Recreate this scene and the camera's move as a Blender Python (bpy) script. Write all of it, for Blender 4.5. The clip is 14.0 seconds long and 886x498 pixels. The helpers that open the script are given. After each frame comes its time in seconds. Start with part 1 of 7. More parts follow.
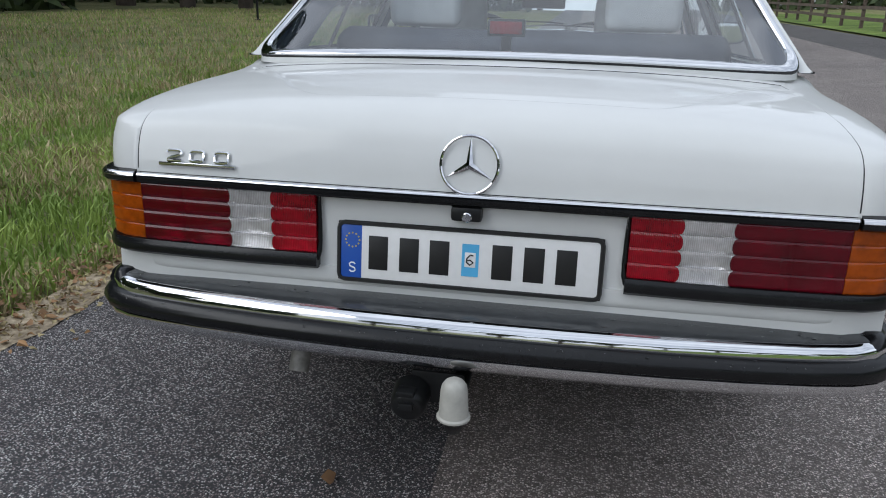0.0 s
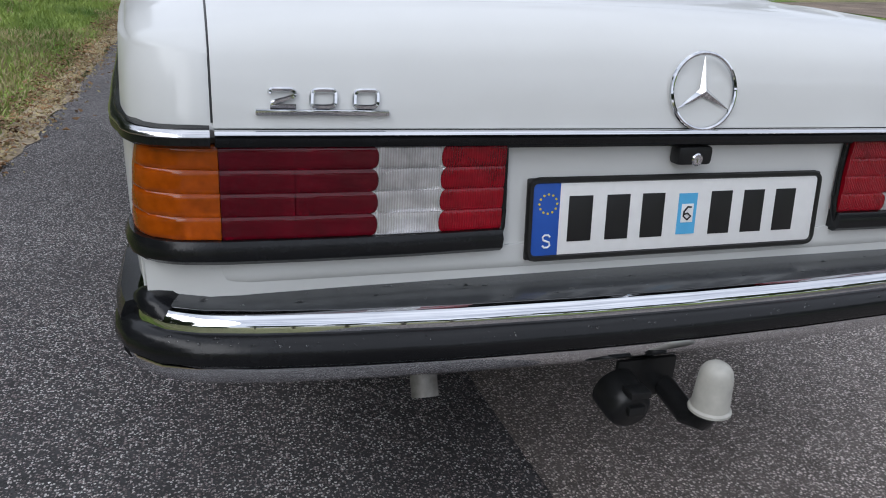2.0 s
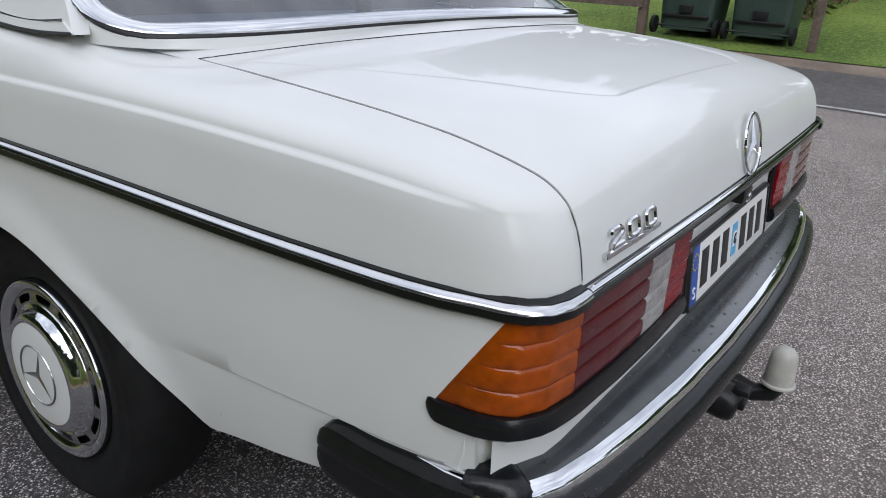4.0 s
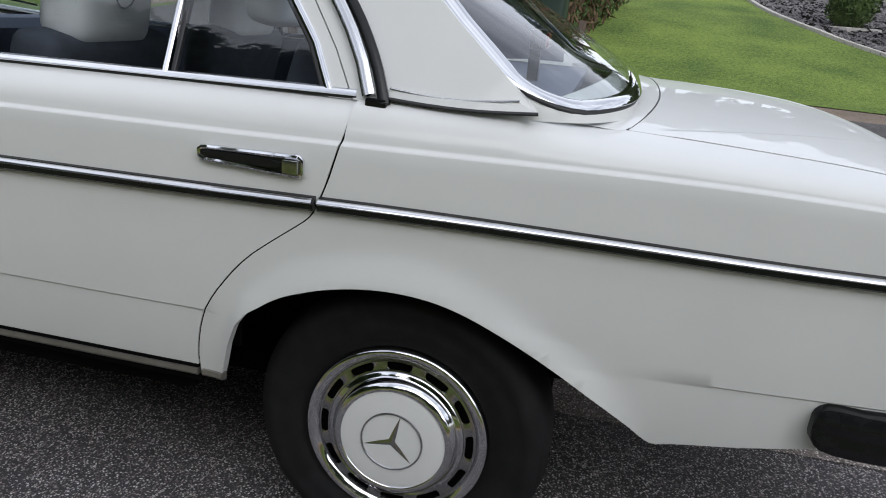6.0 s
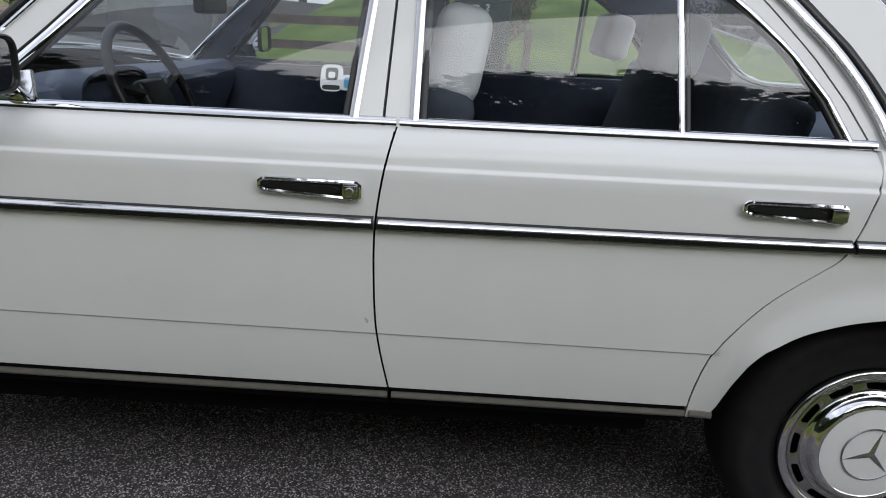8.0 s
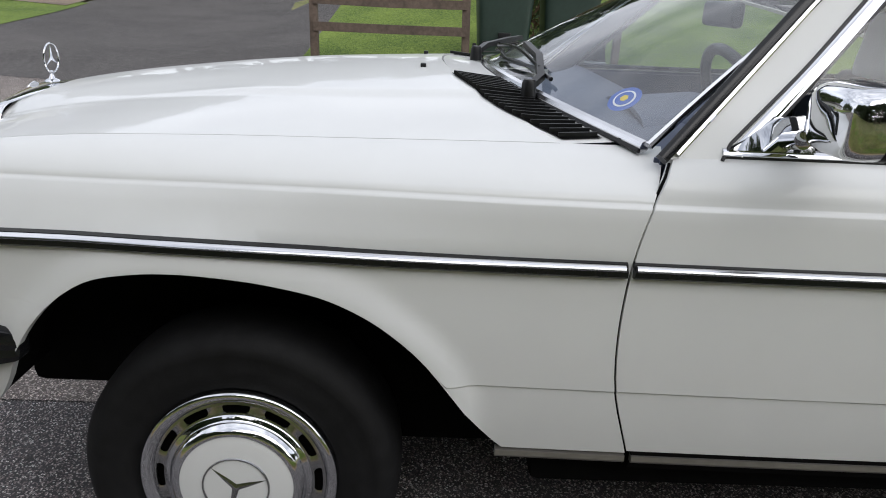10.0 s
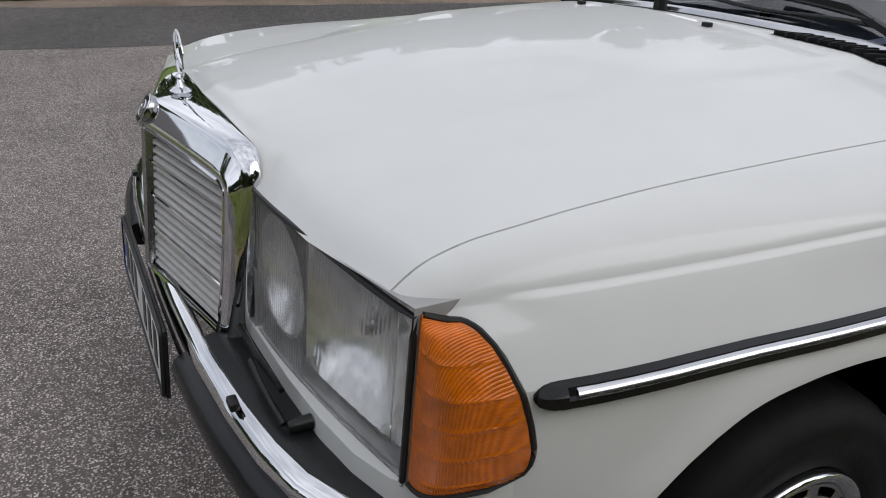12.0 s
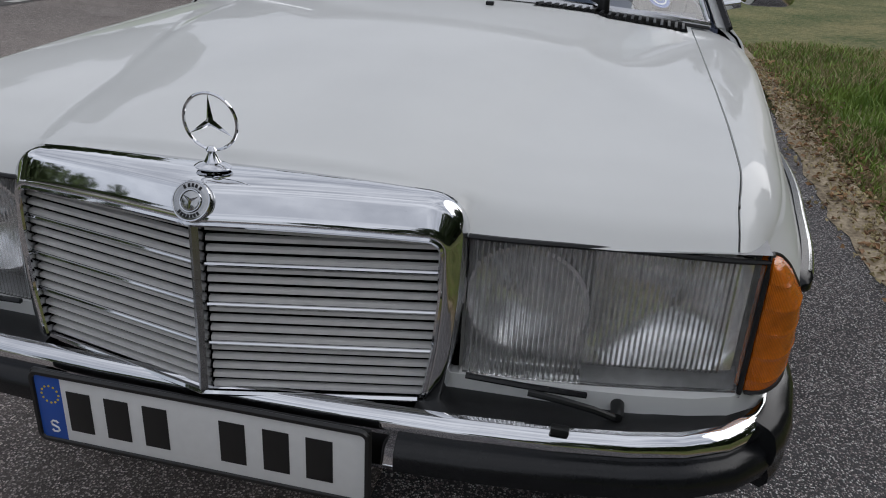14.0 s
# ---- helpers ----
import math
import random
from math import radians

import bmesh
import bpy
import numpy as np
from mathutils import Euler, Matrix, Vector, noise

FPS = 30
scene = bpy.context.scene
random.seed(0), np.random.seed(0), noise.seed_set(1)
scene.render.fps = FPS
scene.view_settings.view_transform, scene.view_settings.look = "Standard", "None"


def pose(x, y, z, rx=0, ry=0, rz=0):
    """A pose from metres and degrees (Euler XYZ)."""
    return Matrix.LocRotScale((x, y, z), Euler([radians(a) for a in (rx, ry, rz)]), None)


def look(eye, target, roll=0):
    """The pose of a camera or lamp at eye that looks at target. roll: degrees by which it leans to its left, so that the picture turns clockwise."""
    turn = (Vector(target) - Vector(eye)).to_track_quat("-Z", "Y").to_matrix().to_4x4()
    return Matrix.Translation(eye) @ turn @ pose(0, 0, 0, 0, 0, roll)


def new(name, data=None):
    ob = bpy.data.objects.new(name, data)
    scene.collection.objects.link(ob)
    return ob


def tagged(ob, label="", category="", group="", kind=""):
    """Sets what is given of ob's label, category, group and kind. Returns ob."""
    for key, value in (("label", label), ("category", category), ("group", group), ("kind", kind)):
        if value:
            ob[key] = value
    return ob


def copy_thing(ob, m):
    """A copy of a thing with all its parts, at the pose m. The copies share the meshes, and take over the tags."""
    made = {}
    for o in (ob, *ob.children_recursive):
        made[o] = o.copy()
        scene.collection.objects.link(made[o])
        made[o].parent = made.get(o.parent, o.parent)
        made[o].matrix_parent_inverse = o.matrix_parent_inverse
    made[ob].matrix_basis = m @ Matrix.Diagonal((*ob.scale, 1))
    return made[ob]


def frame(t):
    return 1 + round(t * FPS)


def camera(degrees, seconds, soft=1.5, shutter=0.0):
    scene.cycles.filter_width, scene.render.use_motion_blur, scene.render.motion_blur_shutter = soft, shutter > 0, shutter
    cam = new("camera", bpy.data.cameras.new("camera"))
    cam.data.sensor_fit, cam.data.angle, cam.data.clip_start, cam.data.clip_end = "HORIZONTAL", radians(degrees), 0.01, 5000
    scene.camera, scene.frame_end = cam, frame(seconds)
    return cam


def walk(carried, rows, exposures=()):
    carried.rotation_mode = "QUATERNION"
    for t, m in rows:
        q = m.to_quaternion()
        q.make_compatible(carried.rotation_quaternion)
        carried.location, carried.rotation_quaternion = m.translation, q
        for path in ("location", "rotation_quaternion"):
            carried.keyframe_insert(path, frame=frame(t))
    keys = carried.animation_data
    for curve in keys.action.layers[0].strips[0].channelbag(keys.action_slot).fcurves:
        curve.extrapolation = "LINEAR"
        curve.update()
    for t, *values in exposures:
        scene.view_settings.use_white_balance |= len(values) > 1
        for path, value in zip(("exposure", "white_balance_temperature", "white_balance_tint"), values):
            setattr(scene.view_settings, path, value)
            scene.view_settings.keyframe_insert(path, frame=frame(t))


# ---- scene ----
cam = camera(62.6, 14.0, soft=1.0)
PATH = [
    (0, (0.198, -2.418, 1.098), (-0.139, -0.54, 0.498), 1.4),
    (0.5, (-0.108, -2.307, 1.034), (-0.209, -0.414, 0.397), 1.8),
    (1, (-0.389, -2.239, 1.01), (-0.251, -0.343, 0.387), 2.1),
    (1.5, (-0.602, -2.153, 1.022), (-0.262, -0.294, 0.366), 2.6),
    (2, (-0.714, -1.982, 0.968), (-0.11, -0.206, 0.275), 3.5),
    (2.2, (-0.768, -1.939, 0.943), (-0.06, -0.199, 0.258), 3.5),
    (4.3, (-1.555, -1.212, 1.137), (0.076, -0.304, 0.418), 3.9),
    (4.5, (-1.631, -1.121, 1.141), (0.054, -0.301, 0.442), 4.2),
    (5, (-1.753, -0.879, 1.149), (0.0, -0.209, 0.458), 4.1),
    (5.5, (-1.941, -0.627, 1.151), (-0.124, -0.105, 0.498), 4.5),
    (6, (-2.078, -0.33, 1.147), (-0.221, 0.058, 0.514), 4.4),
    (6.5, (-2.215, 0.008, 1.185), (-0.329, 0.263, 0.569), 4.2),
    (7, (-2.361, 0.24, 1.19), (-0.461, 0.383, 0.58), 3.9),
    (7.5, (-2.302, 0.522, 1.172), (-0.39, 0.591, 0.59), 3.4),
    (8, (-2.284, 0.938, 1.187), (-0.378, 0.972, 0.583), 2.7),
    (8.2, (-2.298, 1.098, 1.181), (-0.39, 1.13, 0.581), 2.6),
    (8.5, (-2.279, 1.29, 1.177), (-0.373, 1.358, 0.575), 2.3),
    (9, (-2.199, 1.674, 1.201), (-0.297, 1.734, 0.586), 2.6),
    (9.2, (-2.157, 1.818, 1.206), (-0.258, 1.873, 0.581), 2.6),
    (11.3, (-1.667, 3.376, 1.228), (0.128, 2.924, 0.47), 1.6),
    (11.5, (-1.562, 3.478, 1.218), (0.194, 2.927, 0.433), 1.7),
    (11.8, (-1.394, 3.615, 1.225), (0.266, 2.868, 0.397), 3.1),
    (12, (-1.312, 3.671, 1.234), (0.288, 2.803, 0.407), 2.0),
    (12.5, (-1.12, 3.871, 1.272), (0.239, 2.666, 0.433), 2.8),
    (13, (-0.942, 4.038, 1.29), (0.12, 2.575, 0.436), 2.4),
    (13.5, (-0.696, 4.17, 1.29), (0.015, 2.516, 0.42), 2.2),
    (14, (-0.506, 4.327, 1.298), (-0.127, 2.573, 0.415), 2.2),
]
walk(cam, [(t, look(eye, target, roll)) for t, eye, target, roll in PATH], exposures=[(0.0, 0.55, 6000, 9), (0.5, 0.33, 5950, 9), (1.0, 0.45, 6000, 10), (1.5, 0.64, 6100, 12), (2.0, 0.67, 6050, 12), (2.2, 0.68, 6050, 12), (4.3, 0.72, 6150, 12), (5.0, 0.56, 6160, 12), (5.5, 0.57, 6170, 12), (6.0, 0.73, 6200, 12), (6.5, 0.76, 6220, 12), (7.0, 0.84, 6220, 12), (7.5, 0.74, 6200, 12), (8.5, 0.79, 6240, 12), (9.2, 0.80, 6260, 12), (11.3, 0.78, 6550, 12), (11.8, 0.70, 6500, 12), (12.0, 0.45, 6450, 12), (12.5, 0.13, 6400, 13), (14.0, 0.08, 6330, 12)])

# ---- world, sun ----
world = bpy.data.worlds.new("world")
scene.world = world
world.use_nodes = True
wn, wl = world.node_tree.nodes, world.node_tree.links
wn.clear()
SUN_EL, SUN_AZ = radians(20), radians(246)
sky = wn.new("ShaderNodeTexSky")
sky.sky_type = "NISHITA"
sky.sun_disc = False
sky.sun_elevation, sky.sun_rotation = SUN_EL, SUN_AZ
sky.air_density, sky.dust_density, sky.ozone_density = 1.0, 1.0, 1.0
# an overcast layer: grey-white cloud over the clear sky, broken a little
coord = wn.new("ShaderNodeTexCoord")
squash = wn.new("ShaderNodeMapping")
squash.inputs["Scale"].default_value = (1.0, 1.0, 2.6)
cloud = wn.new("ShaderNodeTexNoise")
cloud.inputs["Scale"].default_value, cloud.inputs["Detail"].default_value, cloud.inputs["Roughness"].default_value = 2.3, 7.0, 0.6
ramp = wn.new("ShaderNodeValToRGB")
ramp.color_ramp.elements[0].position, ramp.color_ramp.elements[0].color = 0.36, (4.1, 4.3, 4.7, 1)
ramp.color_ramp.elements[1].position, ramp.color_ramp.elements[1].color = 0.66, (9.5, 9.7, 10.1, 1)
mixsky = wn.new("ShaderNodeMix")
mixsky.data_type = "RGBA"
mixsky.inputs[0].default_value = 0.86
back = wn.new("ShaderNodeBackground")
back.inputs["Strength"].default_value = 0.102
wout = wn.new("ShaderNodeOutputWorld")
wl.new(coord.outputs["Generated"], squash.inputs["Vector"])
wl.new(squash.outputs["Vector"], cloud.inputs["Vector"])
wl.new(cloud.outputs["Fac"], ramp.inputs["Fac"])
wl.new(sky.outputs["Color"], mixsky.inputs[6])
wl.new(ramp.outputs["Color"], mixsky.inputs[7])
wl.new(mixsky.outputs[2], back.inputs["Color"])
wl.new(back.outputs[0], wout.inputs["Surface"])
sun = new("sun", bpy.data.lights.new("sun", "SUN"))
sun.data.energy, sun.data.angle, sun.data.color = 2.1, radians(80), (1.0, 0.97, 0.92)
sun.matrix_world = look((-18.3, -8.1, 7.3), (0, 0, 0))
scene.view_settings.exposure = 0.0


# ---- materials ----
def node_mat(name, base, rough=0.5, metal=0.0, vary=0.12, scale=40.0, bump=0.0, bscale=200.0, coat=0.0, second=None, spec=0.5, big=3.0):
    """A principled material whose colour varies at two scales, with fine relief."""
    m = bpy.data.materials.new(name)
    m.use_nodes = True
    n, l = m.node_tree.nodes, m.node_tree.links
    p = n["Principled BSDF"]
    p.inputs["Roughness"].default_value, p.inputs["Metallic"].default_value = rough, metal
    p.inputs["Coat Weight"].default_value, p.inputs["Coat Roughness"].default_value = coat, 0.04
    p.inputs["Specular IOR Level"].default_value = spec
    tc = n.new("ShaderNodeTexCoord")
    a, b = n.new("ShaderNodeTexNoise"), n.new("ShaderNodeTexNoise")
    a.inputs["Scale"].default_value, b.inputs["Scale"].default_value = scale, big
    a.inputs["Detail"].default_value = b.inputs["Detail"].default_value = 4.0
    add = n.new("ShaderNodeMath")
    add.operation = "ADD"
    r = n.new("ShaderNodeValToRGB")
    lo = tuple(c * (1 - vary) for c in base)
    hi = second or tuple(min(1, c * (1 + vary)) for c in base)
    r.color_ramp.elements[0].position, r.color_ramp.elements[0].color = 0.75, (*lo, 1)
    r.color_ramp.elements[1].position, r.color_ramp.elements[1].color = 1.25, (*hi, 1)
    half = n.new("ShaderNodeMath")
    half.operation = "MULTIPLY"
    half.inputs[1].default_value = 0.5
    r.color_ramp.elements[0].position, r.color_ramp.elements[1].position = 0.36, 0.64
    for t in (a, b):
        l.new(tc.outputs["Object"], t.inputs["Vector"])
    l.new(a.outputs["Fac"], add.inputs[0])
    l.new(b.outputs["Fac"], add.inputs[1])
    l.new(add.outputs[0], half.inputs[0])
    l.new(half.outputs[0], r.inputs["Fac"])
    l.new(r.outputs["Color"], p.inputs["Base Color"])
    if bump:
        t = n.new("ShaderNodeTexNoise")
        t.inputs["Scale"].default_value, t.inputs["Detail"].default_value = bscale, 3.0
        bp = n.new("ShaderNodeBump")
        bp.inputs["Strength"].default_value, bp.inputs["Distance"].default_value = 1.0, bump
        l.new(tc.outputs["Object"], t.inputs["Vector"])
        l.new(t.outputs["Fac"], bp.inputs["Height"])
        l.new(bp.outputs["Normal"], p.inputs["Normal"])
    return m


def pane_mat(name, tint, f0=0.06):
    """Thin window glass: clear, with a gloss that grows towards grazing."""
    m = bpy.data.materials.new(name)
    m.use_nodes = True
    n, l = m.node_tree.nodes, m.node_tree.links
    n.clear()
    tr, gl, mx, lw, out = (n.new(k) for k in ("ShaderNodeBsdfTransparent", "ShaderNodeBsdfGlossy", "ShaderNodeMixShader", "ShaderNodeLayerWeight", "ShaderNodeOutputMaterial"))
    tr.inputs["Color"].default_value = (*tint, 1)
    gl.inputs["Roughness"].default_value = 0.0
    gl.inputs["Color"].default_value = (1, 1, 1, 1)
    lw.inputs["Blend"].default_value = 0.5
    pw, ma = n.new("ShaderNodeMath"), n.new("ShaderNodeMath")
    pw.operation, ma.operation = "POWER", "MULTIPLY_ADD"
    pw.inputs[1].default_value = 5.0
    ma.inputs[1].default_value, ma.inputs[2].default_value = 1 - f0, f0
    l.new(lw.outputs["Facing"], pw.inputs[0])
    l.new(pw.outputs[0], ma.inputs[0])
    l.new(ma.outputs[0], mx.inputs[0])
    l.new(tr.outputs[0], mx.inputs[1])
    l.new(gl.outputs[0], mx.inputs[2])
    l.new(mx.outputs[0], out.inputs[0])
    return m


def lens_mat(name, base, rough=0.12, trans=0.55, cells=0.0):
    m = node_mat(name, base, rough, vary=0.25, scale=60, coat=0.0, big=14.0)
    n, l = m.node_tree.nodes, m.node_tree.links
    p = n["Principled BSDF"]
    if cells:
        # moulded prisms inside the lens: a fine grid, or upright flutes where cells is negative
        tc, bp = n.new("ShaderNodeTexCoord"), n.new("ShaderNodeBump")
        if cells > 0:
            ck = n.new("ShaderNodeTexChecker")
            ck.inputs["Scale"].default_value = cells
        else:
            ck = n.new("ShaderNodeTexWave")
            ck.bands_direction = "X"
            ck.inputs["Scale"].default_value = -cells
        bp.inputs["Strength"].default_value, bp.inputs["Distance"].default_value = 0.5, 0.001
        l.new(tc.outputs["Object"], ck.inputs["Vector"])
        l.new(ck.outputs["Fac"], bp.inputs["Height"])
        l.new(bp.outputs["Normal"], p.inputs["Normal"])
        mx = n.new("ShaderNodeMix")
        mx.data_type, mx.blend_type = "RGBA", "MULTIPLY"
        mx.inputs[0].default_value = 1.0
        rp = n.new("ShaderNodeValToRGB")
        rp.color_ramp.elements[0].color, rp.color_ramp.elements[1].color = (0.80, 0.76, 0.74, 1), (1, 1, 1, 1)
        l.new(ck.outputs["Fac"], rp.inputs["Fac"])
        l.new(p.inputs["Base Color"].links[0].from_socket, mx.inputs[6])
        l.new(rp.outputs["Color"], mx.inputs[7])
        l.new(mx.outputs[2], p.inputs["Base Color"])
    p.inputs["Transmission Weight"].default_value = trans
    p.inputs["IOR"].default_value = 1.45
    return m


PAINT = node_mat("white_car_paint", (0.664, 0.672, 0.660), 0.5, vary=0.018, scale=9, coat=0.52, spec=0.12)
PAINT.node_tree.nodes["Principled BSDF"].inputs["Coat IOR"].default_value = 1.5
PAINT.node_tree.nodes["Principled BSDF"].inputs["Coat Roughness"].default_value = 0.015
CHROME = node_mat("polished_chrome", (0.70, 0.71, 0.73), 0.035, 1.0, vary=0.04, scale=30)
CHROME_SOFT = node_mat("brushed_chrome", (0.43, 0.435, 0.44), 0.2, 1.0, vary=0.06, scale=80)
CHROME_TRIM = node_mat("satin_trim_chrome", (0.62, 0.625, 0.64), 0.17, 1.0, vary=0.08, scale=14)
RUBBER = node_mat("black_rubber", (0.008, 0.0085, 0.0095), 0.22, vary=0.3, scale=60, bump=0.00015, bscale=350, spec=0.34)
SILL = node_mat("grey_aluminium", (0.27, 0.255, 0.235), 0.42, 0.7, vary=0.12, scale=40)
PLASTIC = node_mat("black_plastic", (0.010, 0.0105, 0.011), 0.35, vary=0.25, scale=80, bump=0.0002, bscale=500, spec=0.35)
TYRE = node_mat("tyre_rubber", (0.009, 0.009, 0.0095), 0.7, vary=0.35, scale=25, bump=0.0006, bscale=120, spec=0.22)
# near-black for underbody parts and seals; also stands in for shade in hollows
DARK = node_mat("underbody_and_shade_black", (0.004, 0.004, 0.004), 0.9, vary=0.3, scale=20, spec=0.05)
GASKET = node_mat("window_gasket", (0.010, 0.010, 0.011), 0.5, vary=0.2, scale=60)
GLASS = pane_mat("window_glass", (0.78, 0.82, 0.83), 0.055)
GLASS_SCREEN = pane_mat("windscreen_glass", (0.88, 0.93, 0.94), 0.12)
AMBER_DARK = lens_mat("dark_amber_lens", (0.44, 0.080, 0.002), 0.06, 0.35)
GREYPLASTIC = node_mat("dark_grey_plastic", (0.05, 0.053, 0.056), 0.16, vary=0.2, scale=30, bump=0.0001, bscale=300, spec=0.7)
AMBER = lens_mat("amber_lens", (0.74, 0.168, 0.003), 0.05, 0.15, -140)
RED = lens_mat("red_lens", (0.14, 0.0015, 0.010), 0.05, 0.45)
RED_BRIGHT = lens_mat("red_reflector_lens", (0.40, 0.005, 0.018), 0.06, 0.5, -85)
CLEAR = lens_mat("clear_ribbed_lens", (0.86, 0.85, 0.86), 0.08, 0.65, -85)
HEADGLASS = lens_mat("headlight_glass", (0.98, 0.985, 0.985), 0.02, 0.94)
HEADGLASS.node_tree.nodes["Principled BSDF"].inputs["IOR"].default_value = 1.27
HOUSING = node_mat("grey_lamp_housing", (0.34, 0.34, 0.34), 0.4, vary=0.1)
REFLECTOR = node_mat("lamp_reflector", (0.97, 0.972, 0.975), 0.22, 1.0, vary=0.05)
SLATGREY = node_mat("grille_slat_grey", (0.60, 0.595, 0.58), 0.4, vary=0.08, scale=60)
PLATEWHITE = node_mat("plate_white", (0.78, 0.78, 0.77), 0.35, vary=0.03, scale=60)
PLATEBLUE = node_mat("plate_blue", (0.02, 0.09, 0.42), 0.35, vary=0.05)
PLATEBLACK = node_mat("plate_black", (0.01, 0.01, 0.01), 0.4, vary=0.1)
YELLOW = node_mat("star_yellow", (0.75, 0.55, 0.02), 0.4, vary=0.05)
STICKERBLUE = node_mat("sticker_blue", (0.10, 0.42, 0.72), 0.4, vary=0.05)
WHITE = node_mat("sticker_white", (0.80, 0.80, 0.80), 0.4, vary=0.03)
GREYCAP = node_mat("grey_plastic_cap", (0.42, 0.41, 0.37), 0.5, vary=0.15, scale=50)
RUSTY = node_mat("weathered_pipe", (0.28, 0.27, 0.25), 0.6, 0.3, vary=0.35, scale=60, bump=0.0006, bscale=90)
FABRIC = node_mat("light_grey_cover", (0.80, 0.81, 0.82), 0.9, vary=0.08, scale=20, bump=0.001, bscale=300)
FABRIC_DARK = node_mat("dark_blue_upholstery", (0.06, 0.068, 0.09), 0.85, vary=0.2, scale=30, bump=0.001, bscale=400)
TRIMBLUE = node_mat("blue_grey_interior_plastic", (0.085, 0.10, 0.15), 0.6, vary=0.12, scale=30, bump=0.0004, bscale=400)
MIRROR = node_mat("mirror_glass", (0.75, 0.77, 0.78), 0.02, 1.0, vary=0.02)
TRIMGREY = node_mat("grey_interior_roof", (0.40, 0.40, 0.39), 0.9, vary=0.06)


# ---- mesh helpers ----
def part(name, bm, material, parent=None, label="", sharp=38.0):
    me = bpy.data.meshes.new(name)
    bmesh.ops.recalc_face_normals(bm, faces=bm.faces[:])
    for f in bm.faces:
        f.smooth = True
    lim = radians(sharp)
    for e in bm.edges:
        if len(e.link_faces) != 2 or e.calc_face_angle(0) > lim:
            e.smooth = False
    bm.to_mesh(me)
    bm.free()
    me.materials.append(material)
    ob = new(name, me)
    if parent is not None:
        ob.parent = parent
    if label:
        ob["label"] = label
    return ob


def thing(name, label, category, at=(0, 0, 0), group="", kind=""):
    e = new(name)
    e.location = at
    return tagged(e, label, category, group, kind)


def sheet(f, nu, nv, bm=None):
    bm = bm or bmesh.new()
    g = [[bm.verts.new(f(i / nu, j / nv)) for j in range(nv + 1)] for i in range(nu + 1)]
    for i in range(nu):
        for j in range(nv):
            bm.faces.new((g[i][j], g[i + 1][j], g[i + 1][j + 1], g[i][j + 1]))
    return bm


def rim(bm, inward, depth):
    """Turns the open edge of a sheet inward, so that a panel has thickness and a real gap beside it."""
    bmesh.ops.remove_doubles(bm, verts=bm.verts[:], dist=2e-5)
    edges = [e for e in bm.edges if len(e.link_faces) == 1]
    r = bmesh.ops.extrude_edge_only(bm, edges=edges)
    v = [x for x in r["geom"] if isinstance(x, bmesh.types.BMVert)]
    for q in v:
        q.co += Vector(inward(q.co) if callable(inward) else inward) * depth
    return bm


def box(bm, c, s, rot=None, bevel=0.0, seg=2):
    r = bmesh.ops.create_cube(bm, size=1.0)
    bmesh.ops.scale(bm, vec=s, verts=r["verts"])
    if bevel:
        es = list({e for v in r["verts"] for e in v.link_edges})
        b = bmesh.ops.bevel(bm, geom=es, offset=bevel, segments=seg, affect="EDGES", profile=0.6)
        vs = list({v for f in b["faces"] for v in f.verts} | {v for v in r["verts"] if v.is_valid})
    else:
        vs = r["verts"]
    if rot is not None:
        bmesh.ops.rotate(bm, verts=vs, cent=(0, 0, 0), matrix=rot)
    bmesh.ops.translate(bm, verts=vs, vec=c)
    return bm


def lathe(bm, profile, m, seg=40, arc=2 * math.pi):
    """Turns a profile of (radius, height) round z, then places it by m."""
    full = arc > 6.28
    rows = []
    for k in range(seg if full else seg + 1):
        a = arc * k / seg
        rows.append([bm.verts.new(m @ Vector((r * math.cos(a), r * math.sin(a), h))) for r, h in profile])
    n = len(rows)
    for k in range(n if full else n - 1):
        a, b = rows[k], rows[(k + 1) % n]
        for i in range(len(profile) - 1):
            bm.faces.new((a[i], b[i], b[i + 1], a[i + 1]))
    bmesh.ops.remove_doubles(bm, verts=[v for r in rows for v in r], dist=1e-5)
    return bm


def sweep(bm, path, section, up=(0, 0, 1), side=1, closed=False, cap=True):
    """A section of (outward, upward) offsets carried along a path; outward is side * (tangent x up)."""
    P, up = [Vector(p) for p in path], Vector(up)
    rings = []
    for i, p in enumerate(P):
        a, b = (P[i - 1], P[(i + 1) % len(P)]) if closed else (P[max(i - 1, 0)], P[min(i + 1, len(P) - 1)])
        t = (b - a).normalized()
        o = t.cross(up).normalized() * side
        u = o.cross(t) * side
        u = u if u.dot(up) >= 0 else -u
        rings.append([bm.verts.new(p + o * s + u * h) for s, h in section])
    n, k = len(rings), len(section)
    for i in range(n if closed else n - 1):
        a, b = rings[i], rings[(i + 1) % n]
        for j in range(k):
            bm.faces.new((a[j], b[j], b[(j + 1) % k], a[(j + 1) % k]))
    if cap and not closed:
        bm.faces.new(rings[0])
        bm.faces.new(rings[-1])
    return bm


